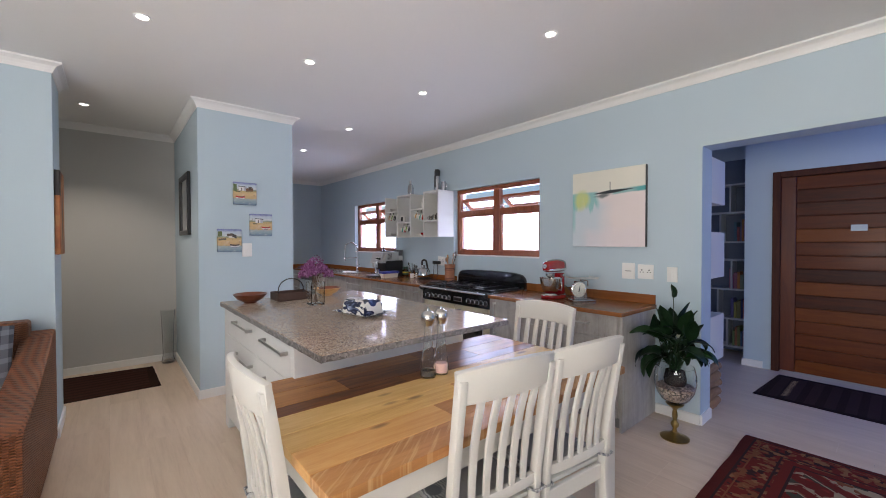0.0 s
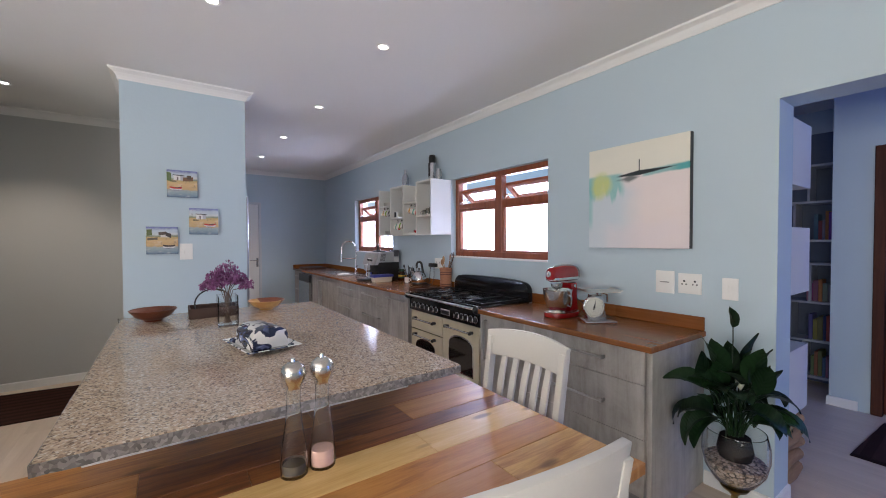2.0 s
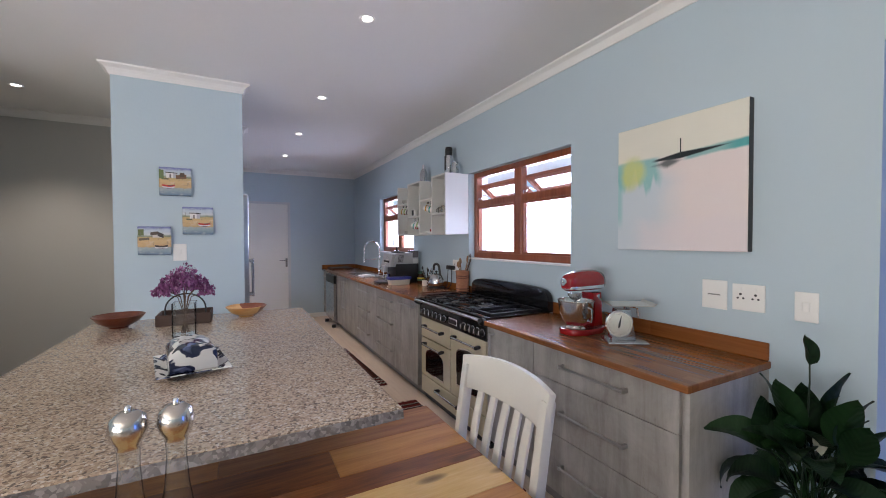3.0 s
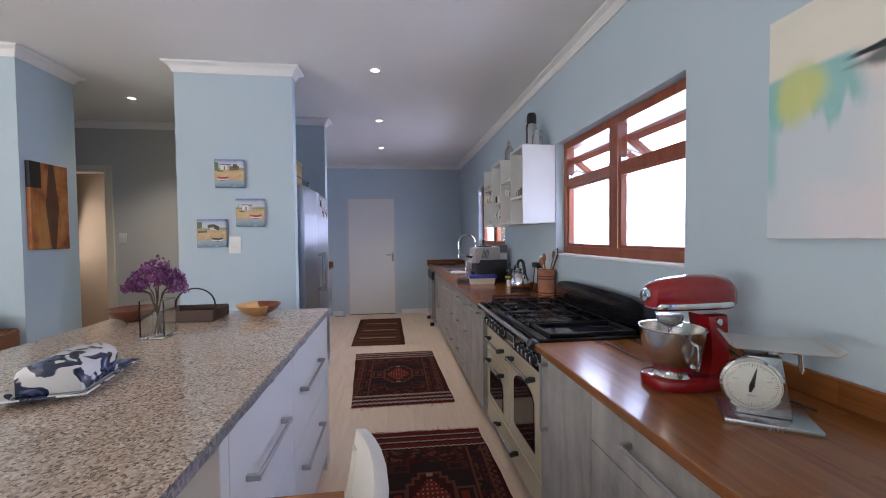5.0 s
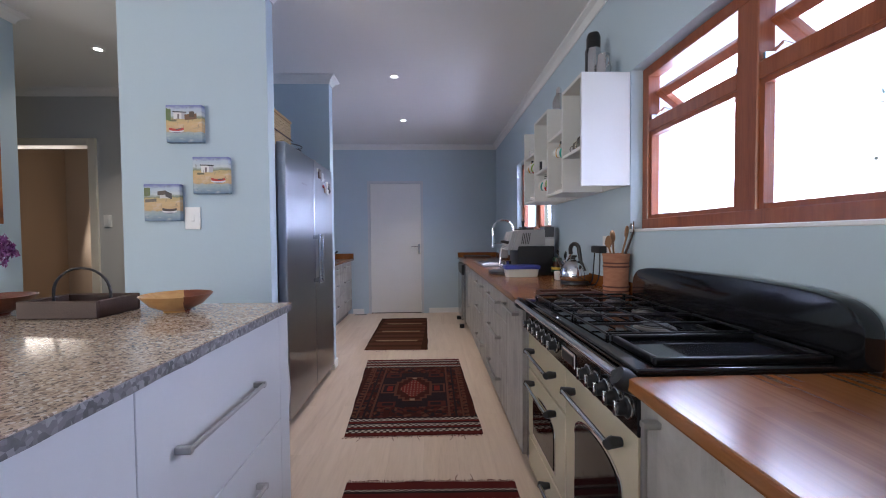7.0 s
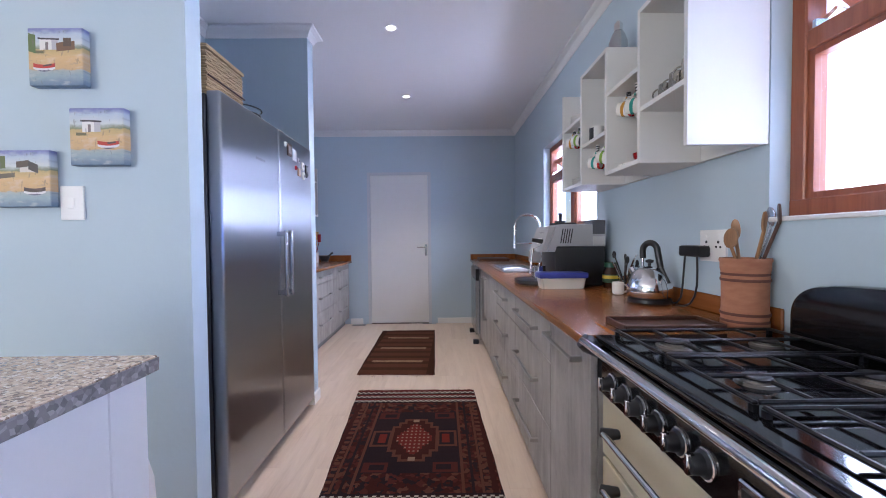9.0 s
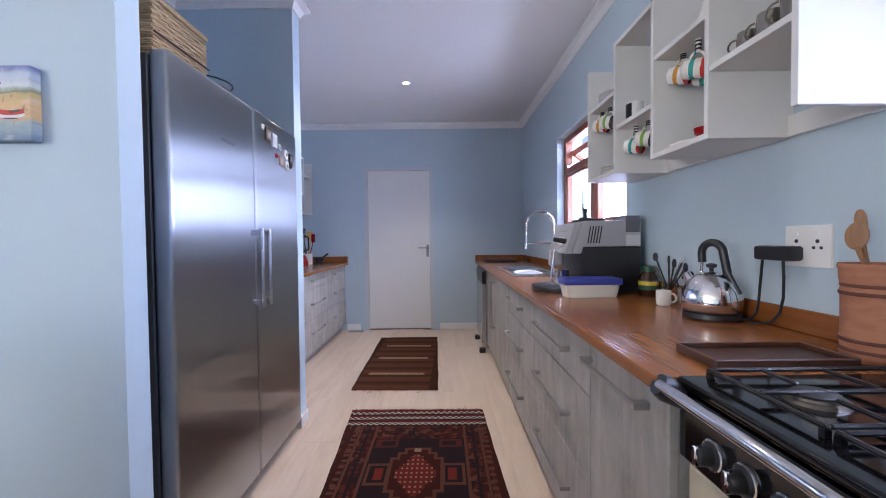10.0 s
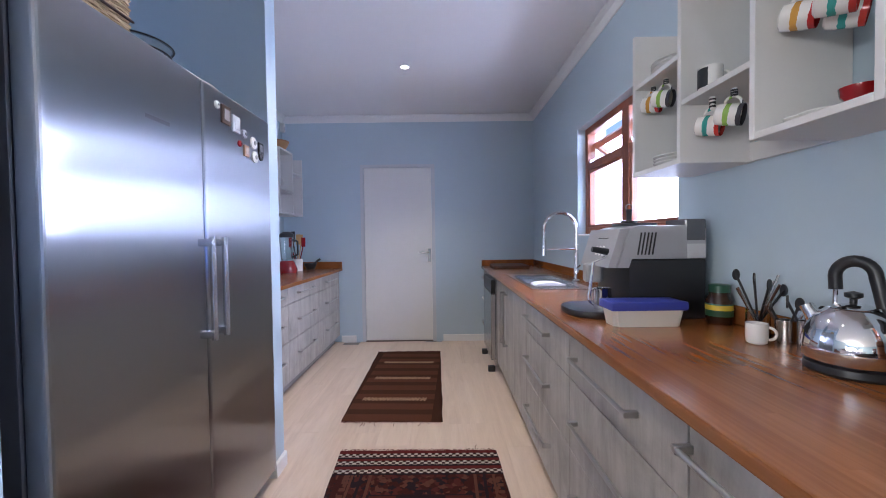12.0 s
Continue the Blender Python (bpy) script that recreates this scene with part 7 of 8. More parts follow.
for i in range(5):
    part("vent_slot", prism(nb(), [(-0.075 + i * 0.012, 0.25), (-0.07 + i * 0.012, 0.25), (-0.058 + i * 0.012, 0.335), (-0.063 + i * 0.012, 0.335)], "y", -0.1585, -0.156), BLACKPLASTIC, cm, local=True)
part("spout", B(-0.20, -0.14, -0.025, 0.025, 0.13, 0.21, bevel=0.008), CGREY, cm, local=True, smooth=True)
part("water_tank", B(0.085, 0.153, -0.1575, -0.02, 0.3, 0.385, bevel=0.004), plain("smoky_tank", (0.10, 0.10, 0.11), 0.15), cm, "smoky water tank", local=True)
part("tank_panel", B(0.09, 0.15, -0.1595, -0.157, 0.235, 0.29), plain("pale_tank_panel", (0.5, 0.5, 0.5), 0.4), cm, local=True)
part("hopper_lid", prism(nb(), ellipse(0.06, 0.09, 24, -0.02, 0.0, 4), "z", 0.3625, 0.374, 0.003), BLACKPLASTIC, cm, local=True, smooth=True)
part("steam_wand", tube(nb(), [(-0.16, -0.1, 0.24), (-0.2, -0.1, 0.22), (-0.21, -0.1, 0.13), (-0.215, -0.1, 0.07)], 0.005, 8), CHROME, cm, local=True, smooth=True)
part("steam_knob", tube(nb(), [(-0.15, -0.1, 0.26), (-0.205, -0.1, 0.272)], [0.014, 0.011], 12), BLACKPLASTIC, cm, local=True, smooth=True)
part("drip_tray", prism(nb(), ellipse(0.13, 0.15, 28, -0.145, 0.0, 2.6), "z", 0.0, 0.028, 0.006), BLACKPLASTIC, cm, "round black drip tray", local=True, smooth=True)
mk = thing("milk_pitcher", (3.39, 5.50, CT + 0.0282), "small steel milk pitcher on the drip tray", "pitcher")
part("body", lathe(nb(), [(0, 0), (0.034, 0), (0.036, 0.02), (0.033, 0.075), (0.035, 0.085), (0.032, 0.084), (0.03, 0.02), (0, 0.004)], 24), CHROME, mk, local=True, smooth=True)
part("handle", tube(nb(), arc((-0.025, 0, 0.05), 0.034, 90, 270, 10, (1, 0, 0), (0, 0, 1)), 0.004, 8), CHROME, mk, local=True, smooth=True)
tm = thing("coffee_tamper", (3.545, 5.60, CT + 0.3745), "small steel and black coffee tool on the machine", "tamper")
part("dish", lathe(nb(), [(0, 0), (0.03, 0), (0.036, 0.012), (0.033, 0.013), (0, 0.005)], 24), CHROME, tm, local=True, smooth=True)
part("grip", lathe(nb(), [(0, 0.005), (0.01, 0.005), (0.011, 0.05), (0.014, 0.055), (0.012, 0.062), (0, 0.064)], 16), BLACKPLASTIC, tm, local=True, smooth=True)
part("wire", tube(nb(), arc((0, 0, 0.07), 0.014, 0, 360, 14, (1, 0, 0), (0, 0, 1)), 0.002, 5, False), CHROME, tm, local=True)

cm.scale = (1.16, 1.0, 1.0)
tp2 = thing("plastic_food_box", (3.468, 5.337, CT), "cream plastic food box with a blue lid", "food box")
bm = nb()
rr = [[bm.verts.new((sx * w, sy * d2, z)) for sx, sy in ((-1, -1), (1, -1), (1, 1), (-1, 1))] for z, w, d2 in ((0, 0.118, 0.046), (0.06, 0.128, 0.054))]
for k in range(4):
    bm.faces.new((rr[0][k], rr[0][(k + 1) % 4], rr[1][(k + 1) % 4], rr[1][k]))
bm.faces.new(rr[0][::-1])
bm.faces.new(rr[1])
bmesh.ops.bevel(bm, geom=[e for e in bm.edges if abs(e.verts[0].co.z - e.verts[1].co.z) > 0.01], offset=0.015, segments=3, affect="EDGES")
part("tub", bm, plain("cream_plastic", (0.72, 0.69, 0.60), 0.4, var=0.03), tp2, local=True, smooth=True)
part("lid", B(-0.135, 0.135, -0.06, 0.06, 0.058, 0.09, bevel=0.008, seg=2), plain("blue_plastic", (0.045, 0.06, 0.33), 0.35), tp2, "blue snap-on lid", local=True, smooth=True)

jr = thing("coffee_jar", (3.748, 5.335, CT), "glass coffee jar with a green lid and yellow label", "jar")
part("jar", lathe(nb(), [(0, 0), (0.04, 0), (0.043, 0.008), (0.043, 0.085), (0.032, 0.105), (0.032, 0.115), (0, 0.115)], 24), plain("coffee_filled_glass", (0.035, 0.014, 0.008), 0.08, var=0.3), jr, local=True, smooth=True)
part("label", lathe(nb(), [(0.0432, 0.03), (0.0436, 0.03), (0.0436, 0.075), (0.0432, 0.075)], 24), plain("dark_green_label", (0.02, 0.07, 0.03), 0.5), jr, local=True, smooth=True)
part("label_band", lathe(nb(), [(0.0437, 0.052), (0.0441, 0.052), (0.0441, 0.07), (0.0437, 0.07)], 24), plain("yellow_label_band", (0.6, 0.42, 0.03), 0.5), jr, local=True, smooth=True)
part("lid", lathe(nb(), [(0, 0.115), (0.034, 0.115), (0.034, 0.14), (0.03, 0.143), (0, 0.143)], 24), plain("green_plastic", (0.012, 0.06, 0.03), 0.35), jr, "dark green screw lid", local=True, smooth=True)


def holder(name, label, x, y, r, h, mt, n, ln, seed):
    k = thing(name, (x, y, CT), label, "cutlery holder")
    w = part("wall", lathe(nb(), [(0, 0), (r, 0), (r, h), (r - 0.003, h), (r - 0.003, 0.004), (0, 0.004)], 22), mt, k, local=True, smooth=True)
    q = random.Random(seed)
    for i in range(n):
        a = 2 * math.pi * i / n + q.random()
        tip = Vector((math.cos(a) * r * 1.9, math.sin(a) * r * 1.9, ln * (0.8 + 0.35 * q.random())))
        s = thing("teaspoon" if i % 2 else "knife", (x, y, CT + 0.005), "cutlery standing in a holder", "cutlery", "standing cutlery")
        mt2 = (STEEL, BLACKPLASTIC, DARKWOOD, BLACKPLASTIC)[i % 4]
        part("handle", tube(nb(), [(-math.cos(a) * r * 0.5, -math.sin(a) * r * 0.5, 0), tip], [0.0025, 0.004], 6), mt2, s, local=True, smooth=True)
        if i % 2:
            e = prism(nb(), ellipse(0.011, 0.019, 14), "y", -0.002, 0.002)
            bmesh.ops.transform(e, matrix=Matrix.Translation(tip) @ pose(0, 0, 0, 0, 0, 40 * i), verts=e.verts)
            part("bowl", e, mt2, s, local=True, smooth=True)


holder("glass_tumbler", "glass tumbler full of spoons and knives", 3.74, 5.15, 0.032, 0.085, VASEGLASS, 9, 0.17, 3)
holder("steel_cup", "steel cup with small spoons", 3.748, 5.06, 0.025, 0.07, BEAKER, 5, 0.11, 4)
holder("steel_cup", "narrow steel cup with small spoons", 3.752, 4.995, 0.022, 0.08, BEAKER, 4, 0.11, 5)
mug("small plain white cup on the worktop", CERAMIC, pose(3.668, 5.065, CT, 0, 0, -40) @ Matrix.Scale(0.72, 4))
dm = thing("drying_mat", (3.45, 8.2, CT), "dark woven tray beside the sink", "tray")
part("mat", B(-0.17, 0.2, -0.2, 0.2, 0.0005, 0.03, bevel=0.01, seg=2), WICKER, dm, local=True)
ck2 = thing("dish_cloth", (3.42, 6.47, 0.8862), "folded white cloth lying on the drainer", "cloth")
part("fold", prism(nb(), [(-0.09, 0.0), (0.1, 0.0), (0.105, 0.008), (0.06, 0.02), (0.0, 0.024), (-0.07, 0.018), (-0.095, 0.008)], "y", -0.07, 0.07, 0.004), plain("white_cotton", (0.75, 0.75, 0.76), 0.9, bump=0.4), ck2, local=True, smooth=True)

# ---- fridge tops and magnets ----
STRAW = Mat("pale_straw_weave")
sv = STRAW.coord(scale=(1, 1, 1))
sw = STRAW.n("TexWave", Vector=STRAW.coord(scale=(1, 1, 1), rot=(0, 0, 0.0)), Scale=42.0, Distortion=2.5, Detail=2.0)
sw.bands_direction = "Z"
sn = STRAW.noise(STRAW.coord(scale=(90, 90, 30)), 1.0, 3)
STRAW.put(Base_Color=STRAW.mix(STRAW.math("MULTIPLY", sw.outputs["Fac"], sn), (0.62, 0.46, 0.25), (0.22, 0.13, 0.06)), Roughness=0.75).bump(sw.outputs["Fac"], 0.6, 0.006)
wb = thing("straw_hamper", (1.62, 4.97, 1.776), "pale woven straw hamper on top of the fridge", "basket")


def weave_wall(bm, x0, x1, y0, y1, z0, z1, pitch=0.013):
    n = int((z1 - z0) / pitch)
    for i in range(n):
        z = z0 + (i + 0.5) * pitch
        k = 40
        pts = []
        for j in range(k + 1):
            t = j / k
            per = t * 4
            s, f = int(per) % 4, per - int(per)
            p = ((x0 + (x1 - x0) * f, y0), (x1, y0 + (y1 - y0) * f), (x1 - (x1 - x0) * f, y1), (x0, y1 - (y1 - y0) * f))[s]
            wob = 0.0025 * (1 if (j + i) % 2 else -1)
            nx, ny = ((0, -1), (1, 0), (0, 1), (-1, 0))[s]
            pts.append((p[0] + nx * wob, p[1] + ny * wob, z + 0.001 * math.sin(j * 1.7 + i)))
        tube(bm, pts, 0.0068, 5, False)
    return bm


part("woven_wall", weave_wall(nb(), -0.15, 0.18, -0.15, 0.15, 0.004, 0.20), STRAW.m, wb, local=True, smooth=True)["kind"] = "stuff"
part("base", B(-0.145, 0.175, -0.145, 0.145, 0.0, 0.01), STRAW.m, wb, local=True)
part("lid", B(-0.16, 0.19, -0.16, 0.16, 0.205, 0.222, bevel=0.006, seg=2), STRAW.m, wb, local=True)
part("dark_band", tube(nb(), [(0.192, -0.155, 0.09), (0.192, 0.155, 0.09)], 0.004, 6), WICKER, wb, "dark woven band", local=True)
gb = thing("glass_bowl", (1.73, 5.235, 1.776), "shallow glass bowl in a wire stand on the fridge", "bowl")
part("bowl", lathe(nb(), [(0, 0.004), (0.05, 0.006), (0.09, 0.04), (0.105, 0.075), (0.102, 0.075), (0.087, 0.042), (0.048, 0.01), (0, 0.008)], 32), VASEGLASS, gb, local=True, smooth=True)
for z, r in ((0.078, 0.108), (0.05, 0.1)):
    part("wire_ring", tube(nb(), arc((0, 0, z), r, 0, 360, 32, (1, 0, 0), (0, 1, 0)), 0.003, 6, False), BLACKPLASTIC, gb, local=True, smooth=True)
part("wire_foot", tube(nb(), [(0.1, 0, 0.05), (0.08, 0, 0.002), (-0.08, 0, 0.002), (-0.1, 0, 0.05)], 0.003, 6), BLACKPLASTIC, gb, local=True)
cl = thing("cord", (1.84, 5.38, 1.776), "thin pale cord lying along the fridge top", "cord")
part("cord", tube(nb(), [(0.02, -0.17, 0.01), (0.03, -0.05, 0.006), (0.04, 0.03, 0.006), (0.03, 0.12, 0.005)], 0.006, 6), plain("pale_cord", (0.55, 0.5, 0.42), 0.8), cl, local=True, smooth=True)
mags = [(5.40, 1.712, "disc", 0.014, (0.7, 0.72, 0.66)), (5.455, 1.69, "card", 0.03, (0.08, 0.05, 0.035)), (5.53, 1.675, "card", 0.028, (0.55, 0.58, 0.6)), (5.60, 1.655, "disc", 0.018, (0.45, 0.46, 0.5)), (5.68, 1.635, "disc", 0.026, (0.68, 0.66, 0.6)), (5.69, 1.575, "disc", 0.026, (0.66, 0.66, 0.58)), (5.56, 1.605, "disc", 0.013, (0.35, 0.02, 0.03)), (5.61, 1.585, "card", 0.02, (0.45, 0.3, 0.2)), (5.745, 1.625, "card", 0.022, (0.02, 0.02, 0.02)), (5.75, 1.59, "disc", 0.02, (0.03, 0.03, 0.03))]
for y, z, kind, r, col in mags:
    g = thing("fridge_magnet", (1.9005, y, z), "small decorative magnet on the freezer door", "magnet", "fridge magnets")
    if kind == "disc":
        part("disc", lathe(nb(), [(0, 0), (r, 0), (r, 0.006), (r * 0.7, 0.01), (0, 0.011)], 18, m=pose(0, 0, 0, 0, 90, 0)), plain("magnet_enamel", col, 0.3), g, local=True, smooth=True)
        part("centre", lathe(nb(), [(0, 0.0105), (r * 0.4, 0.0105), (r * 0.35, 0.013), (0, 0.0135)], 14, m=pose(0, 0, 0, 0, 90, 0)), plain("magnet_print", tuple(0.4 * c + 0.05 for c in col), 0.4), g, local=True, smooth=True)
    else:
        part("card", B(0, 0.009, -r, r, -r * 1.2, r * 1.2, bevel=0.002), plain("magnet_enamel", col, 0.3), g, local=True)
        part("print", B(0.009, 0.0105, -r * 0.6, r * 0.6, -r * 0.7, r * 0.7), plain("magnet_print", tuple(min(1, 0.5 * c + 0.25) for c in col), 0.4, var=0.4, fine=300), g, local=True)

# ---- worktop and shelf past the fridge ----
LZ = 0.8682
sh2 = thing("wall_shelf", (1.0, 8.15, 1.47), "white open wall shelf past the fridge", "shelf")
for y, z in ((7.84, 2.14), (8.17, 2.14), (8.455, 2.12)):
    part("side_panel", B(0.902, 1.13, y, y + 0.018, 1.472, z), GREYSHELF, sh2)
for a, b, z in ((7.858, 8.17, 2.131), (7.858, 8.17, 1.71), (7.858, 8.17, 1.481), (8.188, 8.455, 1.93), (8.188, 8.455, 1.481)):
    part("shelf_board", B(0.902, 1.128, a, b, z - 0.009, z + 0.009), GREYSHELF, sh2)
bb = thing("bread_basket", (1.03, 8.02, 2.1405), "shallow brown basket on top of the shelf", "basket")
part("woven_wall", lathe(nb(), [(0, 0), (0.08, 0), (0.115, 0.06), (0.12, 0.085), (0.112, 0.085), (0.075, 0.01), (0, 0.008)], 28), plain("brown_basket_weave", (0.36, 0.19, 0.07), 0.7, var=0.35, fine=160, bump=0.6), bb, local=True, smooth=True)
part("rim", tube(nb(), arc((0, 0, 0.085), 0.117, 0, 360, 28, (1, 0, 0), (0, 1, 0)), 0.007, 6, False), plain("brown_rim", (0.30, 0.15, 0.05), 0.7, bump=0.4), bb, local=True, smooth=True)
vp = thing("ceramic_jug", (1.03, 7.97, 1.7195), "white jug on the shelf past the fridge", "jug")
part("body", lathe(nb(), [(0, 0), (0.05, 0), (0.055, 0.09), (0.045, 0.15), (0.05, 0.17), (0.045, 0.17), (0, 0.02)], 22), CERAMIC, vp, local=True, smooth=True)
part("handle", tube(nb(), arc((0.05, 0, 0.09), 0.035, -90, 90, 8, (1, 0, 0), (0, 0, 1)), 0.006, 6), CERAMIC, vp, local=True, smooth=True)
bl2 = thing("blender", (1.14, 7.95, LZ), "red blender with a glass jug", "blender")
part("base", lathe(nb(), [(0, 0), (0.085, 0), (0.09, 0.02), (0.07, 0.07), (0.055, 0.085), (0, 0.085)], 28), REDENAMEL, bl2, local=True, smooth=True)
part("jug", lathe(nb(), [(0, 0.087), (0.05, 0.087), (0.06, 0.2), (0.065, 0.25), (0.06, 0.25), (0.055, 0.2), (0.045, 0.095), (0, 0.095)], 24), VASEGLASS, bl2, local=True, smooth=True)
part("lid", lathe(nb(), [(0, 0.25), (0.064, 0.25), (0.06, 0.275), (0.03, 0.29), (0, 0.29)], 24), BLACKPLASTIC, bl2, local=True, smooth=True)
part("handle", tube(nb(), [(0.055, 0, 0.235), (0.1, 0, 0.22), (0.1, 0, 0.13), (0.05, 0, 0.11)], 0.009, 8), BLACKPLASTIC, bl2, local=True, smooth=True)
bl2.scale = (1.12, 1.12, 1.45)
kb = thing("utensil_crock", (1.17, 8.16, LZ), "white crock holding red and wooden utensils", "pot")
part("crock", lathe(nb(), [(0, 0), (0.05, 0), (0.055, 0.13), (0.05, 0.13), (0.045, 0.01), (0, 0.01)], 22), CERAMIC, kb, local=True, smooth=True)
for i in range(5):
    a = i * 1.3
    u = thing("spatula", (1.17, 8.16, LZ + 0.011), "red or wooden spatula standing in a crock", "utensil", "utensils in the crock")
    mt = (REDENAMEL, WB2, BLACKPLASTIC)[i % 3]
    part("handle", tube(nb(), [(0, 0, 0), (0.06 * math.cos(a), 0.06 * math.sin(a), 0.21)], 0.005, 6), mt, u, local=True)
    part("blade", box(nb(), 0.06 * math.cos(a) - 0.02, 0.06 * math.cos(a) + 0.02, 0.06 * math.sin(a) - 0.004, 0.06 * math.sin(a) + 0.004, 0.2, 0.28, 0.003), mt, u, local=True)
    u.scale = (1.1, 1.1, 1.25 + 0.12 * (i % 3))
mo = thing("mortar", (1.26, 8.30, LZ), "black stone mortar with its pestle", "mortar")
part("bowl", lathe(nb(), [(0, 0), (0.05, 0), (0.045, 0.015), (0.065, 0.05), (0.07, 0.075), (0.06, 0.075), (0.05, 0.045), (0, 0.025)], 24), BLACKMATT, mo, local=True, smooth=True)
part("pestle", tube(nb(), [(0.0, 0.0, 0.04), (0.05, 0.04, 0.085), (0.085, 0.075, 0.115)], [0.016, 0.01, 0.014], 10), BLACKMATT, mo, local=True, smooth=True)

# ---- plant on its stand ----
PX, PY = 3.46, 1.64
st = thing("brass_plant_stand", (PX, PY, 0), "turned brass pedestal stand on the floor", "plant stand")
part("foot", lathe(nb(), [(0, 0), (0.09, 0), (0.092, 0.008), (0.07, 0.018), (0.035, 0.03), (0.02, 0.045), (0, 0.045)], 32), BRASS, st, local=True, smooth=True)
part("stem", lathe(nb(), [(0, 0.045), (0.016, 0.045), (0.013, 0.07), (0.026, 0.09), (0.026, 0.105), (0.013, 0.125), (0.018, 0.16), (0.013, 0.2), (0.03, 0.22), (0.05, 0.232), (0.058, 0.245), (0, 0.245)], 28), BRASS, st, local=True, smooth=True)
PEB = Mat("pebble_filling")
pv = PEB.n("TexVoronoi", Vector=PEB.coord(), Scale=75.0, Randomness=1.0)
PEB.put(Base_Color=PEB.mix(PEB.soft(pv.outputs["Distance"], 0.45, 0.75), PEB.ramp(PEB.sep(pv.outputs["Color"])[0], [(0, (0.20, 0.13, 0.10)), (0.4, (0.42, 0.32, 0.26)), (0.75, (0.56, 0.47, 0.40)), (1, (0.33, 0.22, 0.17))]), (0.05, 0.04, 0.035)), Roughness=0.55).bump(pv.outputs["Distance"], -0.8, 0.008)
pb = thing("glass_planter", (PX, PY, 0.2455), "tall round glass bowl of pebbles on the brass stand", "planter")
part("bowl", lathe(nb(), [(0, 0), (0.04, 0.002), (0.085, 0.03), (0.118, 0.085), (0.132, 0.15), (0.130, 0.21), (0.118, 0.26), (0.114, 0.26), (0.126, 0.21), (0.128, 0.15), (0.113, 0.085), (0.08, 0.034), (0.036, 0.008), (0, 0.006)], 36), VASEGLASS, pb, local=True, smooth=True).visible_shadow = False
part("pebbles", lathe(nb(), [(0, 0.008), (0.035, 0.0095), (0.078, 0.036), (0.111, 0.087), (0.121, 0.12), (0.06, 0.134), (0, 0.13)], 30), PEB.m, pb, "small mixed pebbles", local=True, smooth=True)["kind"] = "stuff"
part("root_clump", lathe(nb(), [(0, 0.12), (0.06, 0.125), (0.072, 0.17), (0.06, 0.23), (0, 0.24)], 18), plain("dark_roots_and_soil", (0.012, 0.009, 0.01), 0.9, var=0.4, bump=0.3, spec=0.15), pb, "dark roots and soil", local=True, smooth=True)
LEAF = Mat("dark_green_leaf")
lx, ly, lz = LEAF.sep(LEAF.coord())
vein = LEAF.n("TexWave", Vector=LEAF.coord(scale=(1, 1, 1)), Scale=30.0, Distortion=1.5).outputs["Fac"]
rnd = LEAF.t.nodes.new("ShaderNodeObjectInfo").outputs["Random"]
LEAF.put(Base_Color=LEAF.mix(LEAF.math("MULTIPLY", vein, 0.3), LEAF.ramp(rnd, [(0, (0.003, 0.010, 0.004)), (0.6, (0.005, 0.018, 0.006)), (1, (0.012, 0.036, 0.009))]), (0.012, 0.036, 0.01)), Roughness=0.4, Specular_IOR_Level=0.28).bump(vein, 0.15, 0.003)
pl = thing("peace_lily", (PX, PY, 0.445), "large leafy dark green peace lily in a glass planter", "plant")
rs = random.Random(4)


def leaf_mesh(ln, wd, droop, reach, height):
    """A stalk that bends out and a blade that droops, along +x from the base."""
    bm = nb()
    stalk = [Vector((reach * (t ** 1.6), 0, height * math.sin(t * 1.45) / math.sin(1.45))) for t in (0, 0.25, 0.5, 0.75, 1)]
    tube(bm, stalk, [0.004, 0.0036, 0.0032, 0.003, 0.0028], 5)
    d0 = (stalk[-1] - stalk[-2]).normalized()
    ang, p, rows = math.atan2(d0.z, d0.x), stalk[-1].copy(), []
    n = 9
    for i in range(n + 1):
        t = i / n
        w = wd * (math.sin(math.pi * min(1, t ** 0.75)) ** 0.8) * (1 if t < 0.97 else 0.3) + 0.0008
        up = Vector((-math.sin(ang), 0, math.cos(ang)))
        rows.append([bm.verts.new(p + Vector((0, s * w, 0)) + up * (abs(s) * w * 0.35 + 0.003 * math.sin(9 * t + s * 2))) for s in (-1, -0.5, 0, 0.5, 1)])
        p += Vector((math.cos(ang), 0, math.sin(ang))) * ln / n
        ang -= droop / n
    for a, b in zip(rows, rows[1:]):
        for k in range(4):
            bm.faces.new((a[k], a[k + 1], b[k + 1], b[k]))
    return bm


kinds = [mesh_of("leaf", leaf_mesh(*q), LEAF.m, True) for q in ((0.21, 0.054, 1.2, 0.07, 0.26), (0.22, 0.056, 1.8, 0.1, 0.17), (0.20, 0.05, 0.2, 0.025, 0.29), (0.22, 0.056, 2.0, 0.11, 0.12), (0.10, 0.034, 0.4, 0.02, 0.52), (0.19, 0.054, 2.3, 0.06, 0.13))]
for i in range(56):
    o = new("leaf", kinds[(0, 2, 1, 3, 2, 5, 0, 1)[i % 8]])
    o.parent = pl
    yaw = i * 137.5 + rs.uniform(-20, 20)
    o.matrix_basis = pose(0.02 * math.cos(i), 0.02 * math.sin(i), 0.0, rs.uniform(-24, 24), rs.uniform(-14, 8), yaw) @ Matrix.Scale(rs.uniform(0.82, 1.12), 4)
pl.scale = (0.86, 0.86, 1.0)
tl = new("leaf", kinds[4])
tl.parent, tl.matrix_basis = pl, pose(-0.07, 0.02, 0.02, 0, -6, 150)
bm = nb()
tube(bm, [(0, 0, 0), (0.01, 0.0, 0.14), (0.02, -0.01, 0.29)], 0.003, 5)
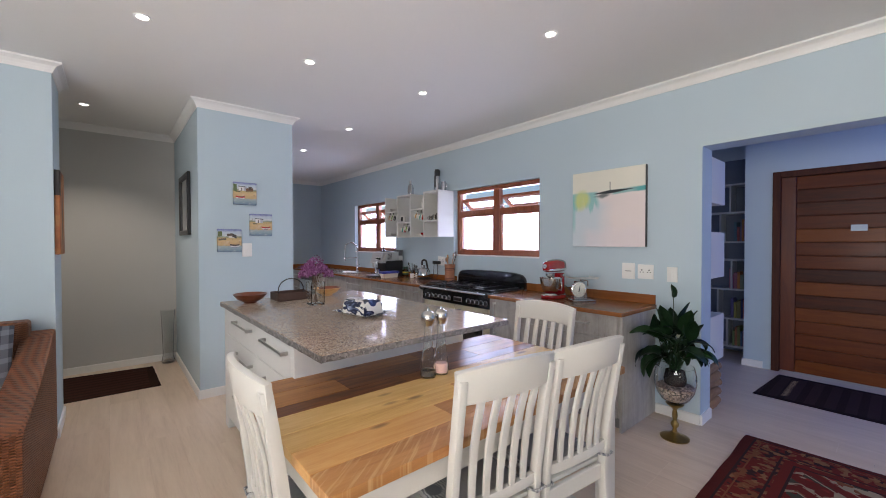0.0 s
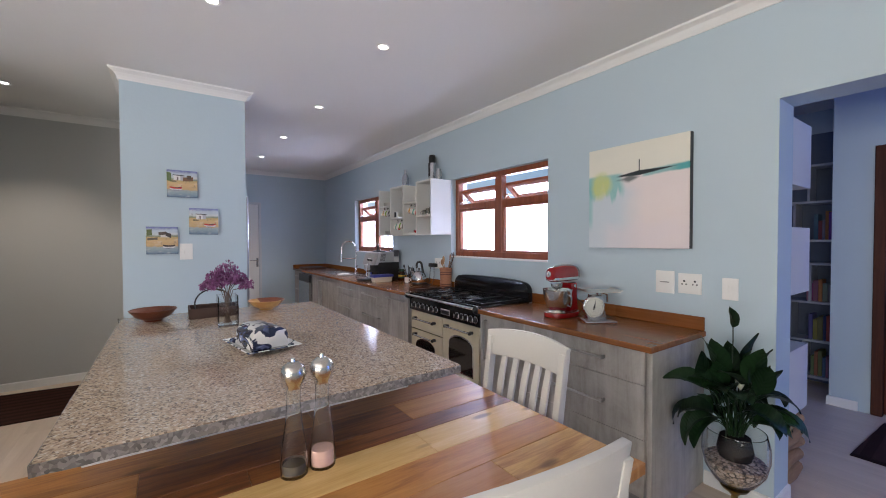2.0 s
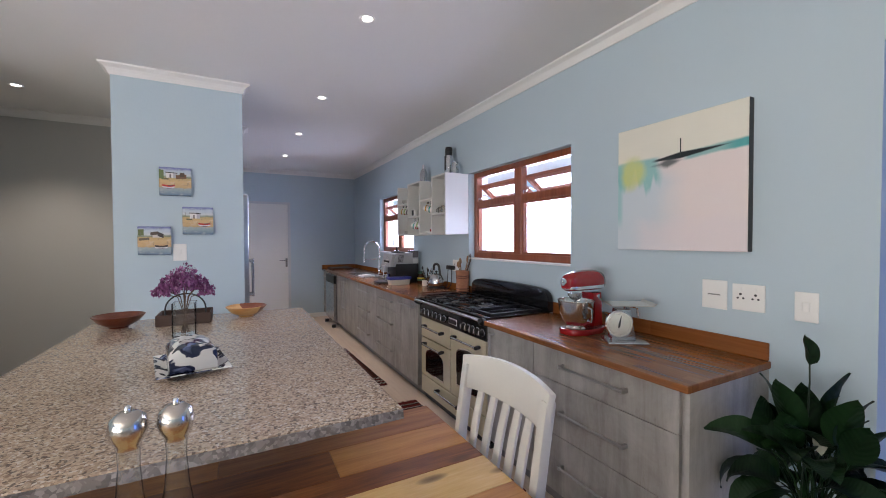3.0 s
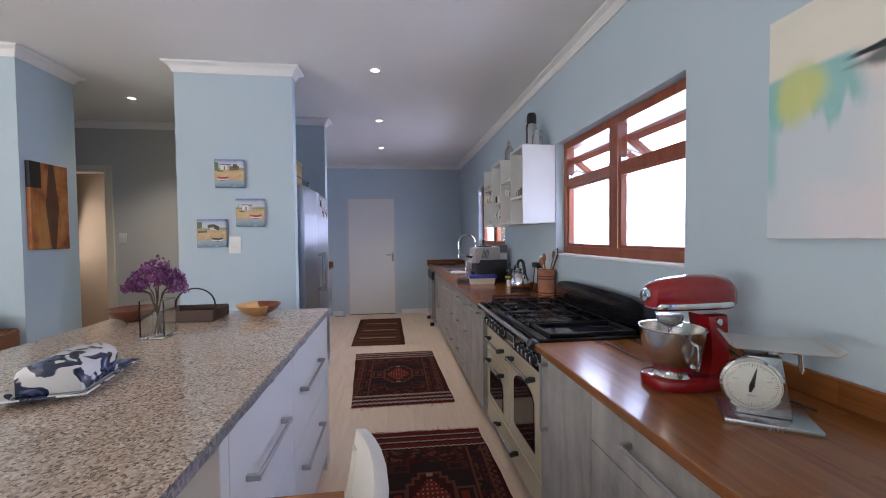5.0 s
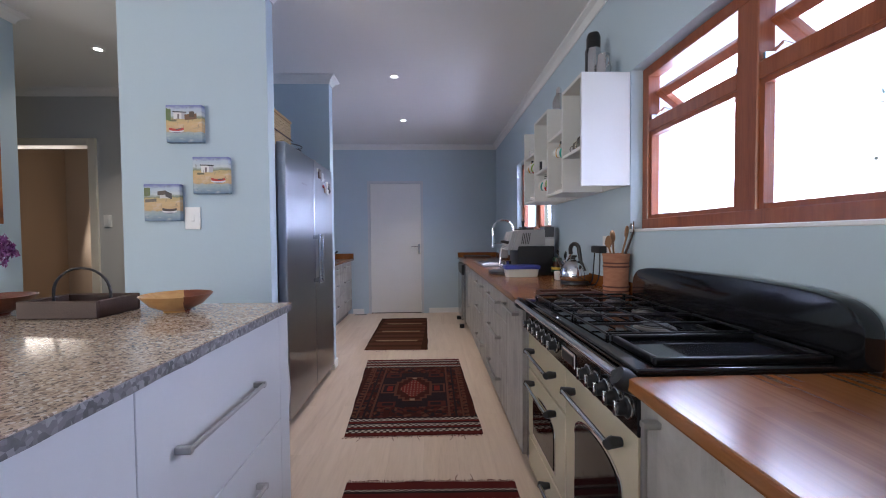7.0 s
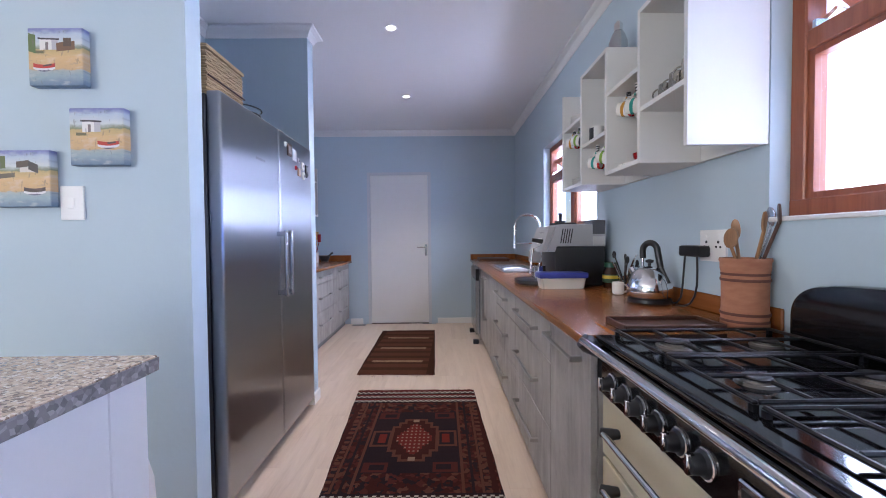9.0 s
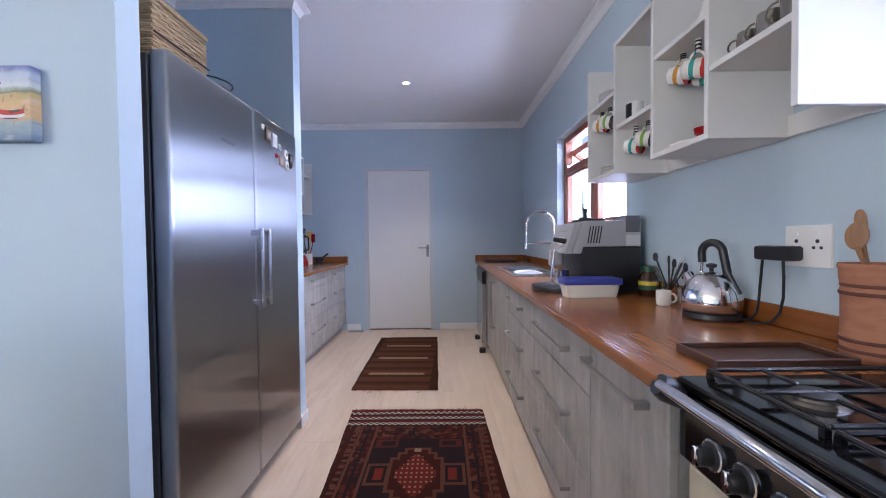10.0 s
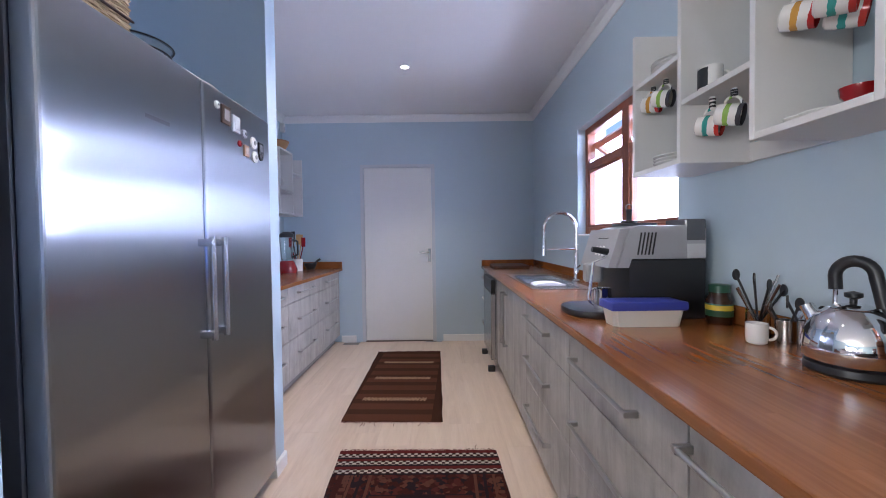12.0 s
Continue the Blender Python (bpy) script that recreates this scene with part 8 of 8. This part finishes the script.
part("flower_stalk", bm, LEAF.m, pl, local=True)
bm = leaf_mesh(0.09, 0.022, 0.5, 0.01, 0.01)
bmesh.ops.transform(bm, matrix=pose(0.02, -0.01, 0.29, 0, 20, 200), verts=bm.verts)
part("white_spathe", bm, plain("white_spathe", (0.6, 0.6, 0.5), 0.5), pl, "white flower bract", local=True, smooth=True)

# ---- lobby ----
cs = thing("lobby_cube_shelf", (4.15, 1.8, 0.3), "white staggered cube shelf behind the opening", "shelf")
for z0, z1 in ((1.68, 2.04), (1.08, 1.45), (0.40, 0.77)):
    part("side_panel", B(4.04, 4.42, 1.60, 1.618, z0, z1), WHITEBOARD, cs)
    part("side_panel", B(4.04, 4.42, 1.98, 1.998, z0, z1), WHITEBOARD, cs)
    part("shelf_board", B(4.04, 4.42, 1.618, 1.98, z0, z0 + 0.018), WHITEBOARD, cs)
    part("top_panel", B(4.04, 4.42, 1.618, 1.98, z1 - 0.018, z1), WHITEBOARD, cs)
for i in range(5):
    lg = thing("firewood_log", (4.15, 1.80, 0.036 + i * 0.071), "short split log in a stack behind the opening", "log", "stacked logs")
    part("log", tube(nb(), [(-0.1 + 0.01 * (i % 2), -0.16, 0), (0.1, -0.17 + 0.02 * (i % 3), 0.0), (0.23 + 0.02 * (i % 3), -0.165, 0.0)], [0.034, 0.036, 0.033], 10), wood("split_log", [(0.2, (0.16, 0.08, 0.04)), (0.6, (0.35, 0.2, 0.1)), (0.9, (0.5, 0.33, 0.18))], "x", 1.5, 0.8), lg, local=True, smooth=True)
DARKBLUE = plain("dark_blue_board", (0.10, 0.125, 0.18), 0.6)
bs = thing("bookcase", (6.4, 2.3, 0), "tall dark wall bookcase with pale shelf edges", "bookcase")
part("back", B(6.478, 6.498, 1.785, 2.88, 0.0, 2.4), DARKBLUE, bs)
for z in (0.08, 0.42, 0.78, 1.14, 1.36, 1.72, 2.06):
    part("shelf_board", B(6.26, 6.477, 1.785, 2.88, z, z + 0.02), plain("pale_shelf_edge", (0.4, 0.43, 0.48), 0.5), bs)
for y, z0, z1 in ((2.02, 0.10, 0.42), (2.12, 0.44, 0.78), (1.98, 0.80, 1.14), (2.1, 1.38, 1.72), (2.0, 1.74, 2.06), (2.4, 0.44, 0.78), (2.45, 1.16, 1.36), (2.5, 1.38, 1.72)):
    part("divider", B(6.27, 6.477, y, y + 0.018, z0, z1), plain("pale_divider", (0.36, 0.39, 0.44), 0.5), bs)
rs = random.Random(9)
for z, hmax in ((0.10, 0.26), (0.44, 0.28), (0.80, 0.27), (1.38, 0.27)):
    y = 1.80
    for i in range(7):
        w = rs.uniform(0.018, 0.04)
        h = hmax * rs.uniform(0.6, 1)
        bkk = thing("book", (6.37, y + w / 2, z), "upright book on the lobby bookcase", "book", "books on the bookcase")
        part("cover", B(-0.07, 0.08, -w / 2 + 0.001, w / 2 - 0.001, 0.0, h, bevel=0.002), plain("book_cloth", (rs.uniform(0.05, 0.4), rs.uniform(0.04, 0.25), rs.uniform(0.05, 0.25)), 0.7), bkk, local=True)
        y += w + 0.001

# ---- hall ----
tv = thing("tall_glass_vase", (0.95, 6.08, 0), "tall smoky glass floor vase in the hall corner", "vase")
part("vase", lathe(nb(), [(0, 0), (0.06, 0), (0.066, 0.02), (0.05, 0.09), (0.055, 0.3), (0.068, 0.6), (0.064, 0.6), (0.05, 0.3), (0.045, 0.1), (0.055, 0.03), (0, 0.02)], 28), real_glass("smoky_glass", (0.93, 0.94, 0.94), 1.2), tv, local=True, smooth=True)
fm2 = thing("hall_room_picture", (-0.62, 8.2, 1.6), "dark framed picture on a tan wall", "picture")
bm = nb()
for q in ((-0.28, -0.22, -0.42, 0.42), (0.22, 0.28, -0.42, 0.42), (-0.22, 0.22, 0.36, 0.42), (-0.22, 0.22, -0.42, -0.36)):
    box(bm, q[0], q[1], -0.03, -0.001, q[2], q[3], 0.004)
part("picture_frame", bm, FRAMEWOOD, fm2, local=True)
part("picture", B(-0.22, 0.22, -0.012, -0.002, -0.36, 0.36), plain("faded_picture", (0.4, 0.33, 0.24), 0.6, var=0.4, big=8), fm2, local=True)
ch2 = thing("towel_stand", (-0.95, 7.9, 0), "brown towels on a small stand in the far room", "stand")
part("frame", B(-0.2, 0.2, -0.15, 0.15, 0.0, 0.9, bevel=0.03, seg=3), plain("brown_towel", (0.22, 0.13, 0.08), 0.95, var=0.3, bump=0.6), ch2, local=True, smooth=True)
part("top_pad", lathe(nb(), [(0, 0.9), (0.14, 0.9), (0.17, 0.95), (0.12, 1.02), (0.04, 1.06), (0, 1.06)], 20), plain("dark_red_cloth", (0.10, 0.02, 0.015), 0.9), ch2, local=True, smooth=True)

# ---- wicker sofa ----
RATTAN = Mat("brown_rattan_weave")
rx, ry, rz_ = RATTAN.sep(RATTAN.coord())
over = RATTAN.math("GREATER_THAN", RATTAN.math("SINE", RATTAN.math("MULTIPLY", RATTAN.math("ADD", rx, ry), 150.0)), 0.0)
strand = RATTAN.math("ABSOLUTE", RATTAN.math("SINE", RATTAN.math("MULTIPLY_ADD", over, 1.5708, RATTAN.math("MULTIPLY", rz_, 260.0))))
w2 = RATTAN.noise(RATTAN.coord(scale=(60, 60, 90)), 1.0, 4)
big = RATTAN.noise(RATTAN.coord(), 5.0, 4)
rc = RATTAN.ramp(RATTAN.math("MULTIPLY_ADD", w2, 0.35, RATTAN.math("MULTIPLY_ADD", strand, 0.4, RATTAN.math("MULTIPLY", big, 0.25))), [(0.2, (0.03, 0.008, 0.003)), (0.5, (0.15, 0.045, 0.014)), (0.8, (0.30, 0.10, 0.032))])
RATTAN.put(Base_Color=rc, Roughness=0.5).bump(strand, 0.8, 0.006)
sf = thing("wicker_sofa", (-0.75, 3.75, 0), "brown woven rattan sofa against the wall", "sofa")
part("back", B(-0.85, 0.80, 0.50, 0.66, 0.1, 0.865, bevel=0.03, seg=3), RATTAN.m, sf, local=True, smooth=True)
part("seat_base", B(-0.85, 0.72, -0.45, 0.50, 0.1, 0.36, bevel=0.02, seg=2), RATTAN.m, sf, local=True, smooth=True)
arm = [(-0.72, 0.02), (0.655, 0.02), (0.655, 0.78), (0.50, 0.76), (0.2, 0.67), (-0.15, 0.60), (-0.45, 0.56), (-0.66, 0.55), (-0.72, 0.5)]
part("arm", prism(nb(), arm, "x", 0.76, 0.915, 0.02), RATTAN.m, sf, local=True, smooth=True)
bm = nb()
for i in range(40):
    z = 0.04 + i * 0.0132
    tube(bm, [(0.762, -0.722, z), (0.835, -0.73 - 0.003 * (i % 2), z), (0.913, -0.722, z)], 0.0066, 5)
part("woven_front", bm, RATTAN.m, sf, local=True, smooth=True)["kind"] = "stuff"
part("arm", prism(nb(), arm, "x", -1.0, -0.86, 0.02), RATTAN.m, sf, local=True, smooth=True)
for x in (-0.9, 0.85):
    for y in (-0.6, 0.58):
        part("foot", B(x - 0.03, x + 0.03, y - 0.03, y + 0.03, 0.0, 0.1), DARKWOOD, sf, local=True)
sc = thing("seat_pad", (-0.75, 3.75, 0.361), "cream sofa seat cushion", "cushion")
part("pad", B(-0.83, 0.73, -0.45, 0.48, 0.0, 0.14, bevel=0.05, seg=4), plain("cream_canvas", (0.62, 0.58, 0.5), 0.9, bump=0.3), sc, local=True, smooth=True)


def tartan():
    m = Mat("grey_check_cloth")
    x, y, z = m.sep(m.coord())
    a = m.math("GREATER_THAN", m.math("SINE", m.math("MULTIPLY", x, 80.0)), 0.4)
    b = m.math("GREATER_THAN", m.math("SINE", m.math("MULTIPLY", z, 80.0)), 0.4)
    c = m.mix(m.math("MULTIPLY_ADD", a, 0.5, m.math("MULTIPLY", b, 0.5)), (0.045, 0.05, 0.065), (0.20, 0.21, 0.24))
    m.put(Base_Color=c, Roughness=0.9).bump(m.noise(m.coord(), 200, 2), 0.3, 0.001)
    return m.m


cu2 = thing("scatter_cushion", (-0.2, 4.02, 0.505), "grey checked scatter cushion leaning on the sofa back", "cushion")
bm = nb()
box(bm, -0.2, 0.2, -0.05, 0.05, 0, 0.38)
bmesh.ops.subdivide_edges(bm, edges=bm.edges, cuts=8, use_grid_fill=True)
for v in bm.verts:
    u, w = v.co.x / 0.2, (v.co.z - 0.19) / 0.19
    f = max(0.0, (1 - u * u) * (1 - w * w)) ** 0.45
    v.co.y *= 0.12 + 1.3 * f
bmesh.ops.transform(bm, matrix=pose(0, 0, 0, -14, 0, -8), verts=bm.verts)
part("cover", bm, tartan(), cu2, local=True, smooth=True)

# ---- creeper outside the window ----
cr = thing("garden_creeper", (4.2, 3.4, 1.2), "sparse creeper leaves outside the kitchen window", "plant")
cleaf = nb()
vv = [cleaf.verts.new(q) for q in ((0, 0, 0), (0.008, 0.011, 0.003), (0.02, 0.009, 0.0), (0.03, 0.0, -0.003), (0.02, -0.009, 0.0), (0.008, -0.011, 0.003))]
cleaf.faces.new(vv)
cm2 = mesh_of("leaf", cleaf, plain("grey_green_leaf", (0.20, 0.26, 0.2), 0.6), False)
rs = random.Random(21)
twig = [(0.0, -0.55, -1.2), (0.0, -0.5, 0.1), (0.02, -0.2, 0.3), (0.0, 0.2, 0.42)]
part("twig", tube(nb(), twig, 0.002, 5), plain("grey_twig", (0.4, 0.38, 0.34), 0.8), cr, local=True)
for i in range(34):
    t = rs.random() * 1.999
    k = int(t)
    p = Vector(twig[k + 1]).lerp(Vector(twig[min(k + 2, 3)]), t - k) + Vector((rs.uniform(-0.02, 0.02), rs.uniform(-0.12, 0.12), rs.uniform(-0.14, 0.08)))
    o = new("leaf", cm2)
    o.parent, o.matrix_basis = cr, Matrix.Translation(p) @ Euler((rs.uniform(0, 6), rs.uniform(0, 6), rs.uniform(0, 6))).to_matrix().to_4x4() @ Matrix.Scale(rs.uniform(0.5, 0.9), 4)

# ---- floor boards ----
PW, PL = 0.19, 1.22
fl = thing("floor", (0, 0, 0), "pale limed oak laminate floor boards", "floor", kind="structure")
fm = mesh_of("floor_board", box(nb(), -PW / 2 + 0.0002, PW / 2 - 0.0002, -PL / 2 + 0.0002, PL / 2 - 0.0002, -0.008, 0.0, 0.0004), FLOORWOOD, False)
rest, rnd = nb(), random.Random(5)
count = 0
for i in range(49):
    x = -2.6 + PW * (i + 0.5)
    off = rnd.random() * PL
    for j in range(-1, 12):
        y = -3.6 + off + PL * (j - 0.5)
        if y < -3.8 or y > 8.9:
            continue
        if -0.3 < x < 3.8 and 0.4 < y < 8.8 and count < 300:
            o = new("board", fm)
            o.parent, o.location = fl, (x, y, 0)
            count += 1
        else:
            box(rest, x - PW / 2 + 0.0005, x + PW / 2 - 0.0005, y - PL / 2 + 0.0005, y + PL / 2 - 0.0005, -0.008, 0.0)
part("far_boards", rest, FLOORWOOD, fl)["kind"] = "stuff"
